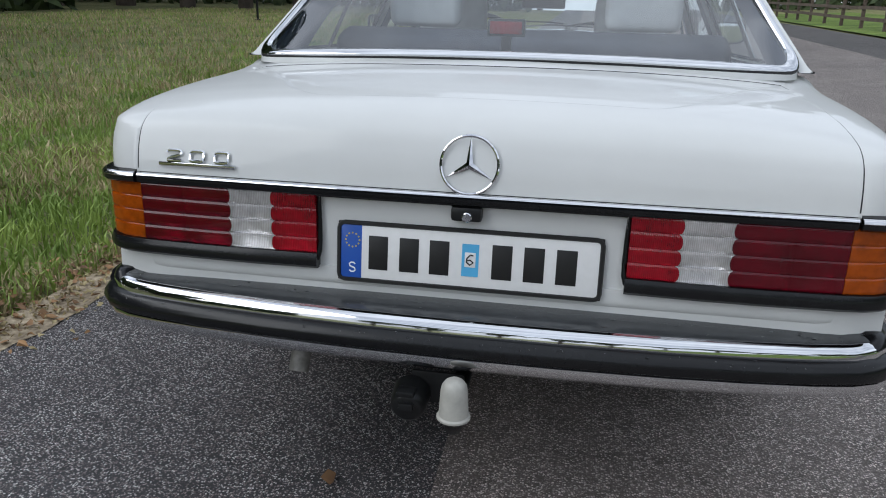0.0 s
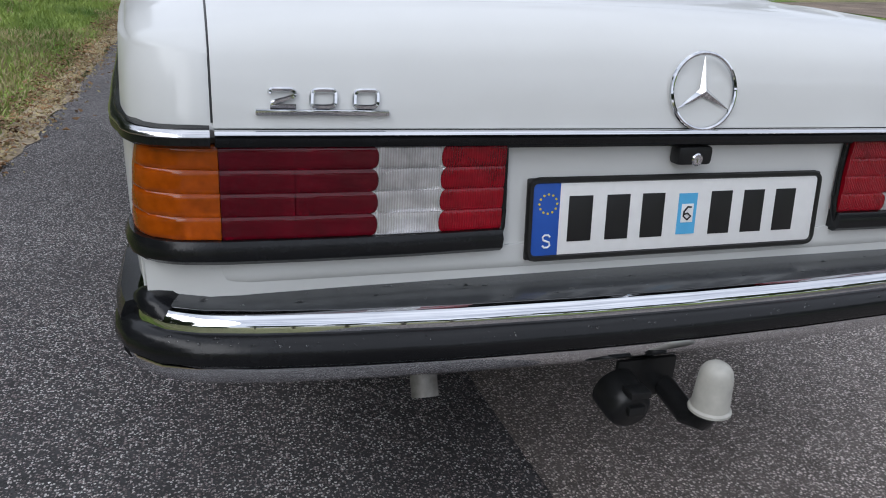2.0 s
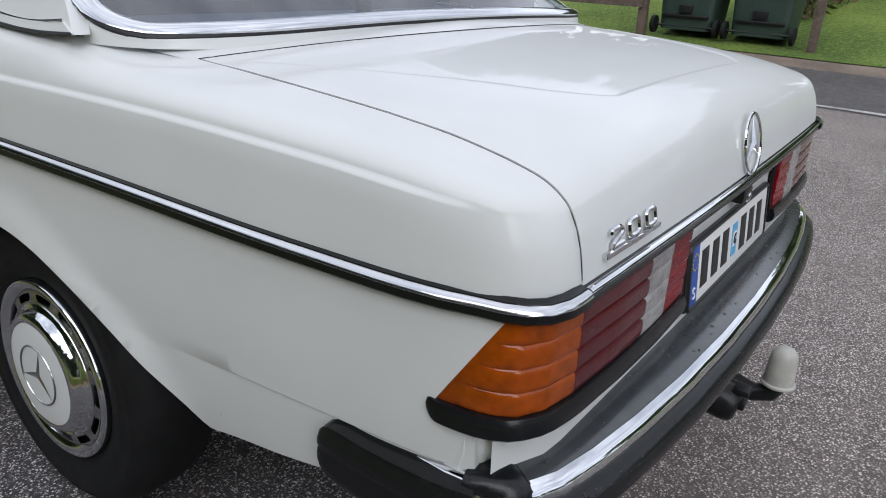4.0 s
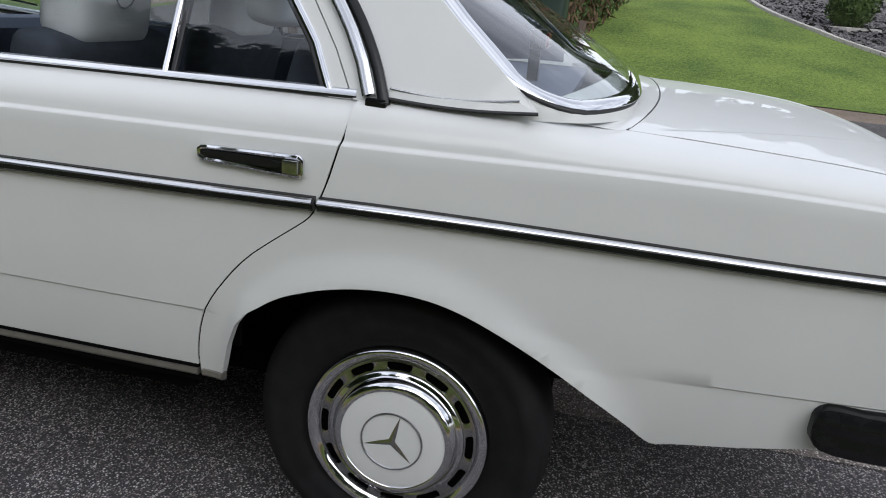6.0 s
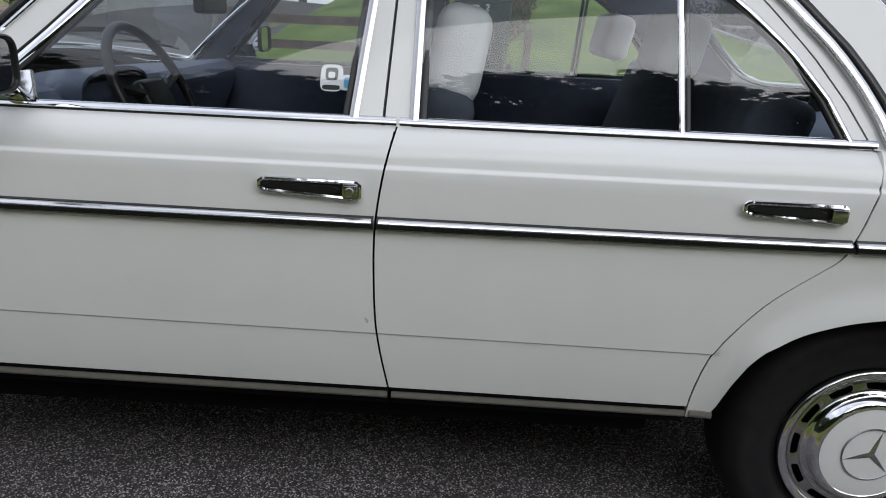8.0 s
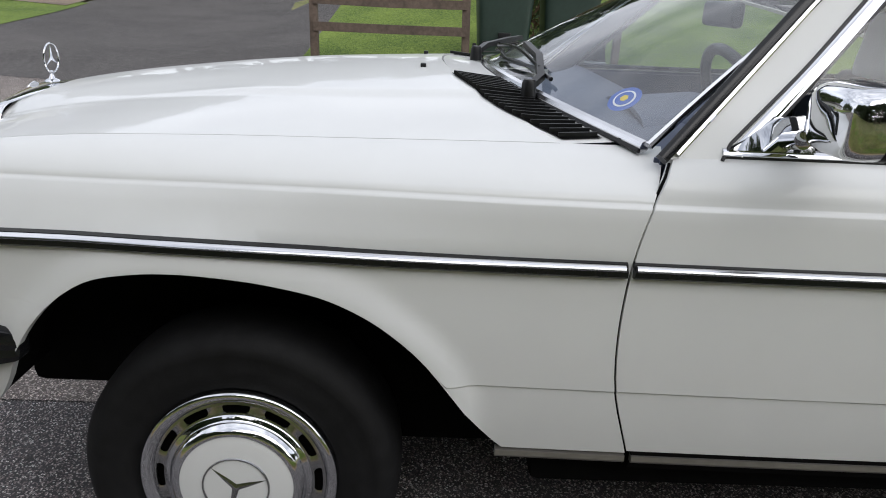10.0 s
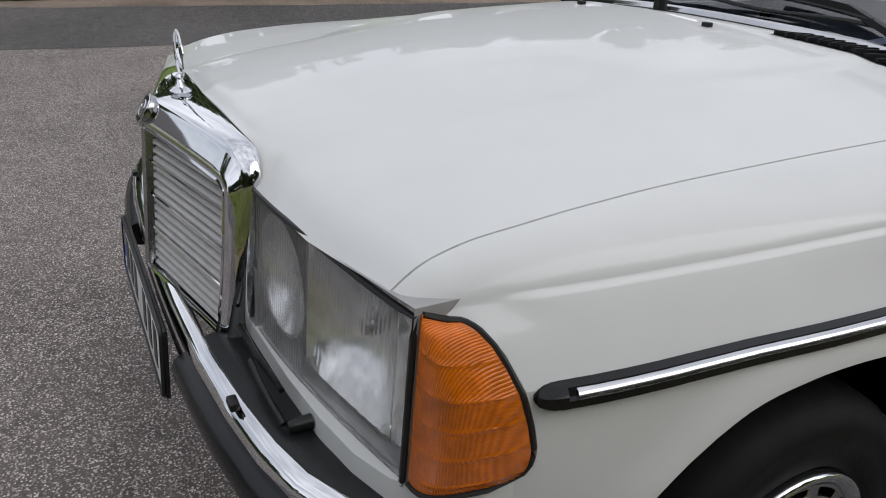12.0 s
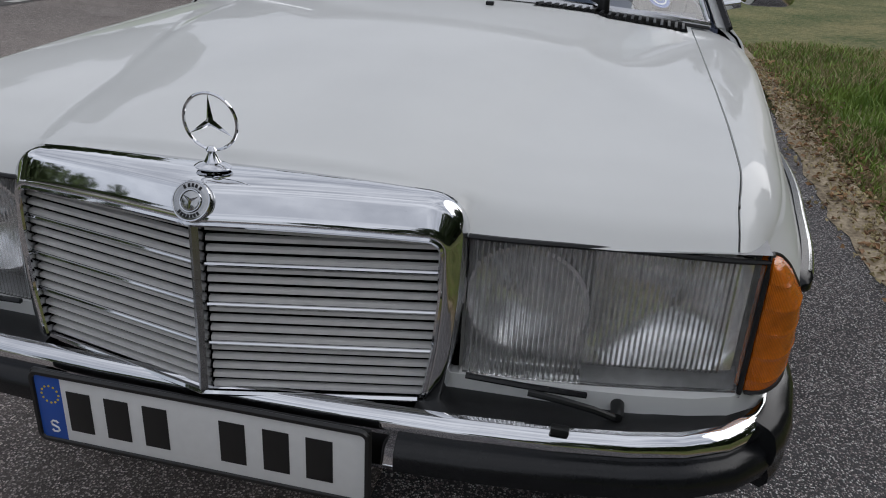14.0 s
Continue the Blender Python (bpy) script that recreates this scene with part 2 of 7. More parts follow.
def tapered(bm, path, section, scales, side=1):
    """Like sweep, level and with a scale of the section for each point, so that ends can be rounded."""
    P = [Vector(p) for p in path]
    rings = []
    for i, p in enumerate(P):
        t = (P[min(i + 1, len(P) - 1)] - P[max(i - 1, 0)]).normalized()
        o = t.cross(Vector((0, 0, 1))).normalized() * side
        rings.append([bm.verts.new(p + o * (q * (scales[i] if q > 0 else 1)) + Vector((0, 0, h * scales[i]))) for q, h in section])
    k = len(section)
    for a, b in zip(rings, rings[1:]):
        for j in range(k):
            bm.faces.new((a[j], b[j], b[(j + 1) % k], a[(j + 1) % k]))
    bm.faces.new(rings[0])
    bm.faces.new(rings[-1])
    return bm


def tube(bm, path, r, n=8, closed=False, up=(0, 0, 1)):
    return sweep(bm, path, [(r * math.cos(2 * math.pi * k / n), r * math.sin(2 * math.pi * k / n)) for k in range(n)], up, 1, closed)


def prism(bm, pts, vec):
    """A flat polygon given as 3D points, thickened by vec."""
    a = [bm.verts.new(p) for p in pts]
    b = [bm.verts.new(Vector(p) + Vector(vec)) for p in pts]
    bm.faces.new(a)
    bm.faces.new(b[::-1])
    for i in range(len(a)):
        j = (i + 1) % len(a)
        bm.faces.new((a[i], a[j], b[j], b[i]))
    return bm


def lerp(a, b, t):
    return a + (b - a) * t


def curve(pairs):
    xs, ys = [p[0] for p in pairs], [p[1] for p in pairs]
    if xs[0] > xs[-1]:
        xs, ys = xs[::-1], ys[::-1]
    return lambda x: float(np.interp(x, xs, ys))


def smooth(pairs):
    """Cubic interpolation through pairs (Catmull-Rom slopes)."""
    p = sorted(pairs)
    xs, ys = np.array([a for a, _ in p], float), np.array([b for _, b in p], float)
    sl = np.gradient(ys, xs)

    def f(x):
        x = min(max(x, xs[0]), xs[-1])
        i = int(min(max(np.searchsorted(xs, x) - 1, 0), len(xs) - 2))
        h = xs[i + 1] - xs[i]
        t = (x - xs[i]) / h
        return float((2 * t**3 - 3 * t**2 + 1) * ys[i] + (t**3 - 2 * t**2 + t) * h * sl[i] + (-2 * t**3 + 3 * t**2) * ys[i + 1] + (t**3 - t**2) * h * sl[i + 1])

    return f


def step(a, b, x):
    t = min(max((x - a) / (b - a), 0), 1)
    return t * t * (3 - 2 * t)


def bez(p, t):
    p = [Vector(q) for q in p]
    while len(p) > 1:
        p = [lerp(p[i], p[i + 1], t) for i in range(len(p) - 1)]
    return p[0]


def star3(bm, c, r, m, depth, hub=0.16):
    """A three-pointed star with ridged arms, about c; m turns the xy plane to the wanted one."""
    c = Vector(c)
    tip = [m @ Vector((r * math.sin(a), r * math.cos(a), 0)) + c for a in (0, 2 * math.pi / 3, 4 * math.pi / 3)]
    dent = [m @ Vector((hub * r * math.sin(a), hub * r * math.cos(a), 0)) + c for a in (math.pi / 3, math.pi, 5 * math.pi / 3)]
    for side in (1, -1):
        top = bm.verts.new(c + m @ Vector((0, 0, depth * side)))
        t, d = [bm.verts.new(p) for p in tip], [bm.verts.new(p) for p in dent]
        for k in range(3):
            bm.faces.new((top, t[k], d[k]))
            bm.faces.new((top, d[k - 1], t[k]))
    return bm


def ring(bm, c, R, r, m, seg=40, n=8):
    path = [m @ Vector((R * math.cos(2 * math.pi * k / seg), R * math.sin(2 * math.pi * k / seg), 0)) + Vector(c) for k in range(seg)]
    axis = m @ Vector((0, 0, 1))
    return tube(bm, path, r, n, True, axis)


# ---- terrain ----
def height(x, y):
    """The ground: level round the car, rising gently along the road and towards the garden across it."""
    z = 0.16 * step(2.2, 5.6, x) + 0.20 * step(5.2, 7.8, x)
    z += 0.034 * max(0, y - 3.2) * step(0, 14, y) if y > 0 else 0.02 * min(0, y + 2.0)
    z = max(min(z, 2.2), -1.2)
    if x > 7.6:
        bank = 1 - 0.85 * step(3.0, 6.0, y)
        z += 0.21 * (min(x, 11.5) - 7.6) * bank + (0.03 + 0.11 * bank) * max(0, min(x, 20) - 11.5) + 0.03 * max(0, min(x, 40) - 20)
    if x < -2.0:
        z += 0.02 * math.sin(x * 0.9) * math.sin(y * 0.6) + 0.012 * min(-x - 2.0, 25)
    return z


# ---- ground and road ----
def asphalt_mat(name, binder, mid, pale, stone=110.0, share=0.45):
    """Worn asphalt: pale, middling and dark stones set in a dark binder, with broad stains."""
    m = node_mat(name, binder, 0.8, vary=0.42, scale=14, big=0.7)
    n, l = m.node_tree.nodes, m.node_tree.links
    p = n["Principled BSDF"]
    old = p.inputs["Base Color"].links[0].from_socket
    tc = n.new("ShaderNodeTexCoord")
    vo = n.new("ShaderNodeTexVoronoi")
    vo.inputs["Scale"].default_value = stone
    warp = n.new("ShaderNodeTexNoise")
    warp.inputs["Scale"].default_value, warp.inputs["Detail"].default_value = stone * 1.4, 1.0
    wm = n.new("ShaderNodeMix")
    wm.data_type, wm.blend_type = "RGBA", "LINEAR_LIGHT"
    wm.inputs[0].default_value = 0.45 / stone
    l.new(tc.outputs["Object"], wm.inputs[6])
    l.new(tc.outputs["Object"], warp.inputs["Vector"])
    l.new(warp.outputs["Color"], wm.inputs[7])
    l.new(wm.outputs[2], vo.inputs["Vector"])
    sep = n.new("ShaderNodeSeparateColor")
    l.new(vo.outputs["Color"], sep.inputs[0])
    # worn patches show more stones than fresh ones
    wear = n.new("ShaderNodeTexNoise")
    wear.inputs["Scale"].default_value, wear.inputs["Detail"].default_value = 2.2, 5.0
    l.new(tc.outputs["Object"], wear.inputs["Vector"])
    mm = n.new("ShaderNodeMath")
    mm.operation = "MULTIPLY_ADD"
    mm.inputs[1].default_value, mm.inputs[2].default_value = 0.5, -0.25
    l.new(wear.outputs["Fac"], mm.inputs[0])
    ad = n.new("ShaderNodeMath")
    ad.operation = "ADD"
    l.new(sep.outputs[0], ad.inputs[0])
    l.new(mm.outputs[0], ad.inputs[1])
    r = n.new("ShaderNodeValToRGB")
    r.color_ramp.elements[0].position, r.color_ramp.elements[0].color = 1 - share, (*[c * 0.9 for c in binder], 1)
    r.color_ramp.elements[1].position, r.color_ramp.elements[1].color = 1.0, (*pale, 1)
    e = r.color_ramp.elements.new(1 - share * 0.45)
    e.color = (*mid, 1)
    l.new(ad.outputs[0], r.inputs["Fac"])
    # the binder between the stones
    gap = n.new("ShaderNodeValToRGB")
    gap.color_ramp.elements[0].position, gap.color_ramp.elements[0].color = 0.40, (1, 1, 1, 1)
    gap.color_ramp.elements[1].position, gap.color_ramp.elements[1].color = 0.56, (0, 0, 0, 1)
    l.new(vo.outputs["Distance"], gap.inputs["Fac"])
    mx = n.new("ShaderNodeMix")
    mx.data_type = "RGBA"
    l.new(gap.outputs["Color"], mx.inputs[0])
    l.new(old, mx.inputs[6])
    l.new(r.outputs["Color"], mx.inputs[7])
    l.new(mx.outputs[2], p.inputs["Base Color"])
    bp = n.new("ShaderNodeBump")
    bp.inputs["Distance"].default_value = 0.009
    l.new(gap.outputs["Color"], bp.inputs["Height"])
    l.new(bp.outputs["Normal"], p.inputs["Normal"])
    return m


GRASS_SOIL = node_mat("verge_soil", (0.10, 0.16, 0.035), 0.95, vary=0.4, scale=16, bump=0.03, bscale=35, second=(0.28, 0.25, 0.11), big=0.9)
LAWN = node_mat("mown_lawn", (0.085, 0.172, 0.016), 0.95, vary=0.42, scale=24, bump=0.03, bscale=70, second=(0.205, 0.285, 0.045), big=0.9)
ASPHALT = asphalt_mat("grey_asphalt", (0.056, 0.055, 0.057), (0.34, 0.282, 0.277), (0.86, 0.85, 0.83), 190, 0.84)
ASPHALT_FAR = asphalt_mat("brown_grey_asphalt", (0.150, 0.128, 0.116), (0.48, 0.415, 0.377), (0.96, 0.88, 0.83), 165, 0.94)
ASPHALT_DARK = asphalt_mat("smooth_dark_asphalt", (0.096, 0.089, 0.085), (0.14, 0.131, 0.126), (0.30, 0.28, 0.265), 150, 0.7)
GRAVEL = node_mat("brown_gravel", (0.16, 0.12, 0.09), 0.95, vary=0.35, scale=60, bump=0.01, bscale=110, second=(0.28, 0.22, 0.17), big=1.5)
LINE = node_mat("worn_white_line", (0.26, 0.25, 0.235), 0.8, vary=0.3, scale=25, second=(0.66, 0.65, 0.63), bump=0.002, bscale=120)
SLATE = node_mat("dark_slate_chips", (0.075, 0.072, 0.075), 0.8, vary=0.4, scale=14, second=(0.17, 0.16, 0.16), bump=0.02, bscale=25)
STONE = node_mat("pale_stone", (0.42, 0.40, 0.37), 0.9, vary=0.15, scale=30, bump=0.004, bscale=60)
PATHSTONE = node_mat("pale_paving", (0.50, 0.47, 0.43), 0.9, vary=0.1, scale=8, bump=0.003, bscale=60)
WOOD = node_mat("weathered_fence_wood", (0.10, 0.075, 0.058), 0.9, vary=0.35, scale=20, bump=0.004, bscale=40)
BIN = node_mat("dark_green_bin_plastic", (0.020, 0.040, 0.030), 0.5, vary=0.15, scale=20, bump=0.001, bscale=150)
LEAF = node_mat("tree_leaf", (0.030, 0.055, 0.018), 0.7, vary=0.35, scale=0.5, second=(0.07, 0.10, 0.03))
NEEDLE = node_mat("evergreen_shrub_leaf", (0.035, 0.075, 0.020), 0.75, vary=0.4, scale=9, second=(0.10, 0.15, 0.035))
BARK = node_mat("tree_bark", (0.07, 0.055, 0.042), 0.95, vary=0.3, scale=8, bump=0.02, bscale=12)
BLADE = node_mat("grass_blade", (0.155, 0.295, 0.036), 0.6, vary=0.4, scale=2.5, second=(0.36, 0.46, 0.10), big=0.7)
STRAW = node_mat("dry_grass_blade", (0.34, 0.27, 0.13), 0.85, vary=0.35, scale=3.0, second=(0.56, 0.47, 0.26), big=0.8)
DEADLEAF = node_mat("fallen_leaf", (0.20, 0.10, 0.05), 0.8, vary=0.5, scale=6, second=(0.38, 0.22, 0.10))
HOUSEWALL = node_mat("grey_house_wall", (0.42, 0.42, 0.41), 0.9, vary=0.08, scale=4, bump=0.004, bscale=60)
ROOFTILE = node_mat("dark_roof", (0.07, 0.065, 0.065), 0.8, vary=0.2, scale=5, bump=0.02, bscale=12)
EDGE_ROAD = -1.66


def terrain(x0, x1, y0, y1, nx, ny, lift, warp=None):
    def f(u, v):
        x, y = lerp(x0, x1, u), lerp(y0, y1, v)
        if warp:
            x, y = warp(x, y, u, v)
        return (x, y, height(x, y) + lift)
    return sheet(f, nx, ny)


def far_warp(x, y, u, v):
    return math.copysign(abs(2 * u - 1) ** 2.6, u - 0.5) * 900, math.copysign(abs(2 * v - 1) ** 2.6, v - 0.5) * 900


BEND = curve([(-60, -1.0), (-2, 0.0), (4.5, 0.30), (15, 0.85), (25, 1.1), (60, 1.6), (140, 2.5)])


def bent(edge):
    """The far edge of the road swings away to the east further on."""
    def w(x, y, u, v):
        k = {"lane": u, "shoulder": 1.0, "lawn": 1.0}[edge]
        if edge == "lane" and u < 0.01:
            x += 0.02 * (noise.noise((y * 1.3, 3.1, 0)) + 0.5 * noise.noise((y * 6.0, 1.1, 0)))
        if edge == "shoulder" and u > 0.99:
            x += 0.06 * (noise.noise((y * 1.3, 4.1, 0)) + 0.5 * noise.noise((y * 6.0, 1.1, 0)))
        return x + k * BEND(y), y
    return w


def wavy(i, amp):
    def w(x, y, u, v):
        if i == 0 and u < 0.01 or i == 1 and u > 0.99:
            x += amp * (noise.noise((y * 1.3, 3.1 + i, 0)) + 0.5 * noise.noise((y * 6.0, 1.1, 0)))
        return x, y
    return w


def structure(name, bm, mat, label, category, kind="structure"):
    return tagged(part(name, bm, mat), label, category, kind=kind)


structure("ground", terrain(-1, 1, -1, 1, 170, 170, -0.035, far_warp), GRASS_SOIL, "rough grassland with dry and green patches", "ground")
structure("road", terrain(EDGE_ROAD, -0.07, -60, 140, 14, 600, 0.0, wavy(0, 0.05)), ASPHALT, "worn grey asphalt with pale stones", "road")
structure("road_lane", terrain(-0.09, 5.25, -60, 140, 16, 400, 0.003, bent("lane")), ASPHALT_FAR, "brown-grey asphalt driving lane", "road")
structure("road_shoulder", terrain(5.2, 6.75, -60, 140, 8, 400, 0.006, bent("shoulder")), ASPHALT_DARK, "smooth dark asphalt shoulder", "road")
structure("gravel_strip", terrain(6.6, 7.45, -60, 4.1, 4, 200, 0.002, wavy(1, 0.08)), GRAVEL, "brown gravel strip beside the lawn", "gravel")
structure("lawn", terrain(7.35, 40, -40, 4.15, 60, 80, 0.012, wavy(0, 0.06)), LAWN, "bright green mown lawn on a bank", "lawn")
structure("lawn_beyond", terrain(7.6, 13.5, 8.5, 44, 30, 60, 0.012, lambda x, y, u, v: (x + 0.035 * (y - 8.5), y + (x - 7.6) * 0.165 * (1 - v))), LAWN, "bright green mown lawn", "lawn")
structure("driveway", terrain(6.6, 40, 4.0, 8.6, 40, 10, 0.004, lambda x, y, u, v: (x, y + max(0.0, x - 7.6) * 0.165 * v)), ASPHALT_DARK, "smooth dark asphalt driveway", "driveway")
structure("gravel_bed", terrain(12.6, 16.2, 9.5, 13.5, 24, 24, 0.022, lambda x, y, u, v: (x + 0.08 * noise.noise((y, 2.0, 0)), y + (x - 12.6) * 0.165 * (1 - v))), GRAVEL, "brown gravel planting bed", "bed")
SAND = node_mat("sandy_litter", (0.22, 0.165, 0.105), 0.95, vary=0.3, scale=45, bump=0.008, bscale=120, second=(0.52, 0.43, 0.30), big=2.5)
def verge_edge(u, v):
    y = lerp(-6, 16, v)
    out = 0.05 + 0.10 * noise.noise((y * 1.1, 7.3, 0)) + 0.05 * noise.noise((y * 5.0, 2.2, 0))
    x = lerp(EDGE_ROAD - 0.16, EDGE_ROAD - 0.04 + max(0.0, out), u)
    return (x, y, height(x, y) + 0.010 * (1 - u) + 0.0035)
structure("verge_edge", sheet(verge_edge, 6, 300), SAND, "pale sandy litter along the road edge", "gravel")
b = bmesh.new()
y = -40.0
while y < 110:
    ln = 2.6
    sheet(lambda u, v: (BEND(y + ln * v) + lerp(5.25, 5.37, u) + 0.012 * noise.noise((y + v * 9, u * 2, 0)), y + ln * v, height(5.3, y + ln * v) + 0.011), 1, 10, b)
    y += ln + 0.35
structure("edge_line", b, LINE, "worn white painted edge line", "road marking")


# ---- the car: body shape ----
PROFILE = curve([(0.25, 0.80), (0.33, 0.838), (0.40, 0.864), (0.47, 0.8765), (0.55, 0.885), (0.62, 0.890), (0.70, 0.892), (0.79, 0.891), (0.85, 0.8885), (0.8985, 0.8856), (0.9005, 0.8848), (0.9065, 0.8772), (0.9085, 0.8762), (0.918, 0.8745), (0.940, 0.864), (0.956, 0.848), (0.972, 0.822), (0.99, 0.798)])
LOWER = smooth([(0.25, 0.80), (0.33, 0.838), (0.40, 0.863), (0.47, 0.8765), (0.55, 0.8855), (0.62, 0.8900), (0.70, 0.8918), (0.79, 0.891), (0.85, 0.8885)])
ROUND = curve([(0.80, 0.891), (0.85, 0.8885), (0.875, 0.8855), (0.89, 0.8825), (0.90, 0.8797), (0.907, 0.8775), (0.912, 0.8757), (0.918, 0.8745), (0.940, 0.864), (0.956, 0.848), (0.972, 0.822), (0.99, 0.798)])
TAPER = smooth([(-1.05, 0.105), (-1.0, 0.090), (-0.94, 0.076), (-0.74, 0.056), (-0.4, 0.034), (0.0, 0.010), (0.3, 0.002), (0.9, 0.0), (2.1, 0.0), (2.5, 0.006), (2.85, 0.015), (3.1, 0.036), (3.2, 0.050), (3.28, 0.068), (3.33, 0.086), (3.37, 0.102), (3.42, 0.13), (3.46, 0.16)])
ARCH_R = smooth([(0.60, 0.415), (0.360, 0.415), (0.345, 0.465), (0.325, 0.515), (0.26, 0.580), (0.163, 0.625), (0.10, 0.640), (0.04, 0.647), (-0.02, 0.646), (-0.075, 0.638), (-0.13, 0.621), (-0.19, 0.594), (-0.30, 0.533), (-0.40, 0.466), (-0.45, 0.428), (-0.485, 0.3995), (-0.497, 0.3945), (-0.515, 0.3980), (-0.65, 0.416), (-0.82, 0.446), (-1.0, 0.475)])
ARCH_F = smooth([(2.0, 0.425), (2.300, 0.427), (2.335, 0.462), (2.383, 0.527), (2.434, 0.598), (2.508, 0.668), (2.60, 0.720), (2.70, 0.745), (2.80, 0.756), (2.87, 0.758), (2.94, 0.753), (3.04, 0.725), (3.117, 0.662), (3.17, 0.59), (3.205, 0.52), (3.23, 0.48), (3.5, 0.47)])
SEAM_F = smooth([(0.39, 2.050), (0.444, 2.067), (0.566, 2.102), (0.637, 2.110), (0.729, 2.110), (0.818, 2.100), (0.915, 2.073), (0.983, 2.035)])
SEAM_B = smooth([(0.39, 1.064), (0.41, 1.068), (0.552, 1.094), (0.666, 1.101), (0.794, 1.100), (0.90, 1.085), (0.985, 1.066)])
SEAM_R = smooth([(0.39, 0.419), (0.43, 0.417), (0.476, 0.410), (0.543, 0.390), (0.612, 0.345), (0.674, 0.289), (0.724, 0.224), (0.765, 0.171), (0.795, 0.155), (0.882, 0.126), (0.936, 0.112), (0.985, 0.110)])


def tilt(y, z):
    """The lower crease and the sill climb a little towards the front."""
    return 0.010 * (max(y, 0.1) - 1.1) * (1 - step(0.60, 0.70, z))


def half_width(y, z):
    z = z - tilt(y, z)
    w = LOWER(z) if z < 0.79 else PROFILE(z)
    # the lower crease
    run = step(-0.40, -0.60, y) if y < 0.2 else step(0.36, 0.40, y) * (1 - step(2.41, 2.47, y))
    if z < 0.552:
        w -= 0.0036 * run * min(1.0, (0.552 - z) / 0.004)
    # the upper crease dies away towards the nose
    if z > 0.85:
        w += (ROUND(z) - PROFILE(z)) * (max(0.30 * step(2.3, 3.0, y), step(3.22, 3.34, y)) if y > 2 else step(-0.86, -0.965, y))
    # the upper flank leans in towards the nose
    if z > 0.80 and y > 2.1:
        w -= 0.038 * step(2.15, 3.05, y) * min(1.0, (z - 0.80) / 0.10)
    w -= TAPER(y)
    for arch, lo, hi in ((ARCH_R, -0.5, 0.37), (ARCH_F, 2.33, 3.22)):
        if lo < y < hi:
            d = (z - arch(y)) / 0.075
            if -0.5 < d < 1:
                edge = min(step(lo, lo + (0.15 if lo < 0 else 0.05), y), max(0, min(1, (hi - y) / 0.05)))
                w += 0.016 * (1 - step(0, 1, max(d, 0))) * max(edge, 0)
    return w


ZROWS = [0.33, 0.36, 0.385, 0.41, 0.44, 0.47, 0.505, 0.535, 0.544, 0.548, 0.552, 0.58, 0.60, 0.62, 0.64, 0.66, 0.68, 0.70, 0.72, 0.74, 0.755, 0.765, 0.772, 0.785, 0.80]
ZHIGH = [0.80, 0.825, 0.85, 0.875, 0.8985, 0.9005, 0.9035, 0.9065, 0.9085, 0.918, 0.929, 0.940, 0.950, 0.962]


def flank(s, y_rear, y_front, bottom, rows, cols, gap=0.002):
    """A patch of the car's side between two seams, from a bottom line up through the rows."""
    bm = bmesh.new()
    grid = []
    for i in range(cols + 1):
        u = i / cols
        col = []
        for z0 in rows:
            y = lerp(y_rear(z0) + gap, y_front(z0) - gap, u)
            z = max(z0 + tilt(y, z0), bottom(y))
            y = lerp(y_rear(z) + gap, y_front(z) - gap, u)
            z = max(z0 + tilt(y, z0), bottom(y))
            col.append(bm.verts.new((s * half_width(y, z), y, z)))
        grid.append(col)
    for i in range(cols):
        for j in range(len(rows) - 1):
            bm.faces.new((grid[i][j], grid[i + 1][j], grid[i + 1][j + 1], grid[i][j + 1]))
    bmesh.ops.remove_doubles(bm, verts=bm.verts[:], dist=2e-5)
    bmesh.ops.dissolve_degenerate(bm, edges=bm.edges[:], dist=1e-5)
    return bm


# hood gap and trunk gap
GAP_X = 0.716
HOOD_SEAM = smooth([(2.02, 0.974), (2.3, 0.971), (2.6, 0.966), (2.87, 0.961), (3.126, 0.950), (3.25, 0.937), (3.33, 0.920), (3.375, 0.902), (3.405, 0.880)])
HOOD_MID = smooth([(2.3, 1.055), (2.47, 1.047), (2.79, 1.027), (3.1, 1.000), (3.3, 0.976), (3.42, 0.956), (3.48, 0.944)])
TRUNK = [(-0.20, 1.000), (-0.30, 0.992), (-0.45, 0.984), (-0.62, 0.974), (-0.78, 0.962), (-0.88, 0.950), (-0.95, 0.934), (-0.995, 0.912), (-1.022, 0.885), (-1.038, 0.850), (-1.047, 0.815), (-1.053, 0.778)]
TRUNK_Y, TRUNK_Z = [p[0] for p in TRUNK], [p[1] for p in TRUNK]
TRUNK_S = [0.0]
for a, b in zip(TRUNK, TRUNK[1:]):
    TRUNK_S.append(TRUNK_S[-1] + math.hypot(b[0] - a[0], b[1] - a[1]))
TRUNK_S = [q / TRUNK_S[-1] for q in TRUNK_S]
TY, TZ = smooth(list(zip(TRUNK_S, TRUNK_Y))), smooth(list(zip(TRUNK_S, TRUNK_Z)))
TRUNK_GAP = 0.706
TAIL_BOW = 0.009


def trunk_point(x, v):
    """The upper shell of the tail: v runs from the rear window back and down to the lamps."""
    y, z = TY(v), TZ(v)
    k = abs(x) / TRUNK_GAP
    down = step(0.75, 1.0, v)
    z -= (0.020 * k * k + 0.012 * k**4) * (1 - down)
    y += TAIL_BOW * k * k * step(0.2, 1.0, v)
    return y, z


car = thing("car", "cream-white four-door saloon car with chrome trim, parked on the road edge", "car")
TRIM_Z = 0.7925


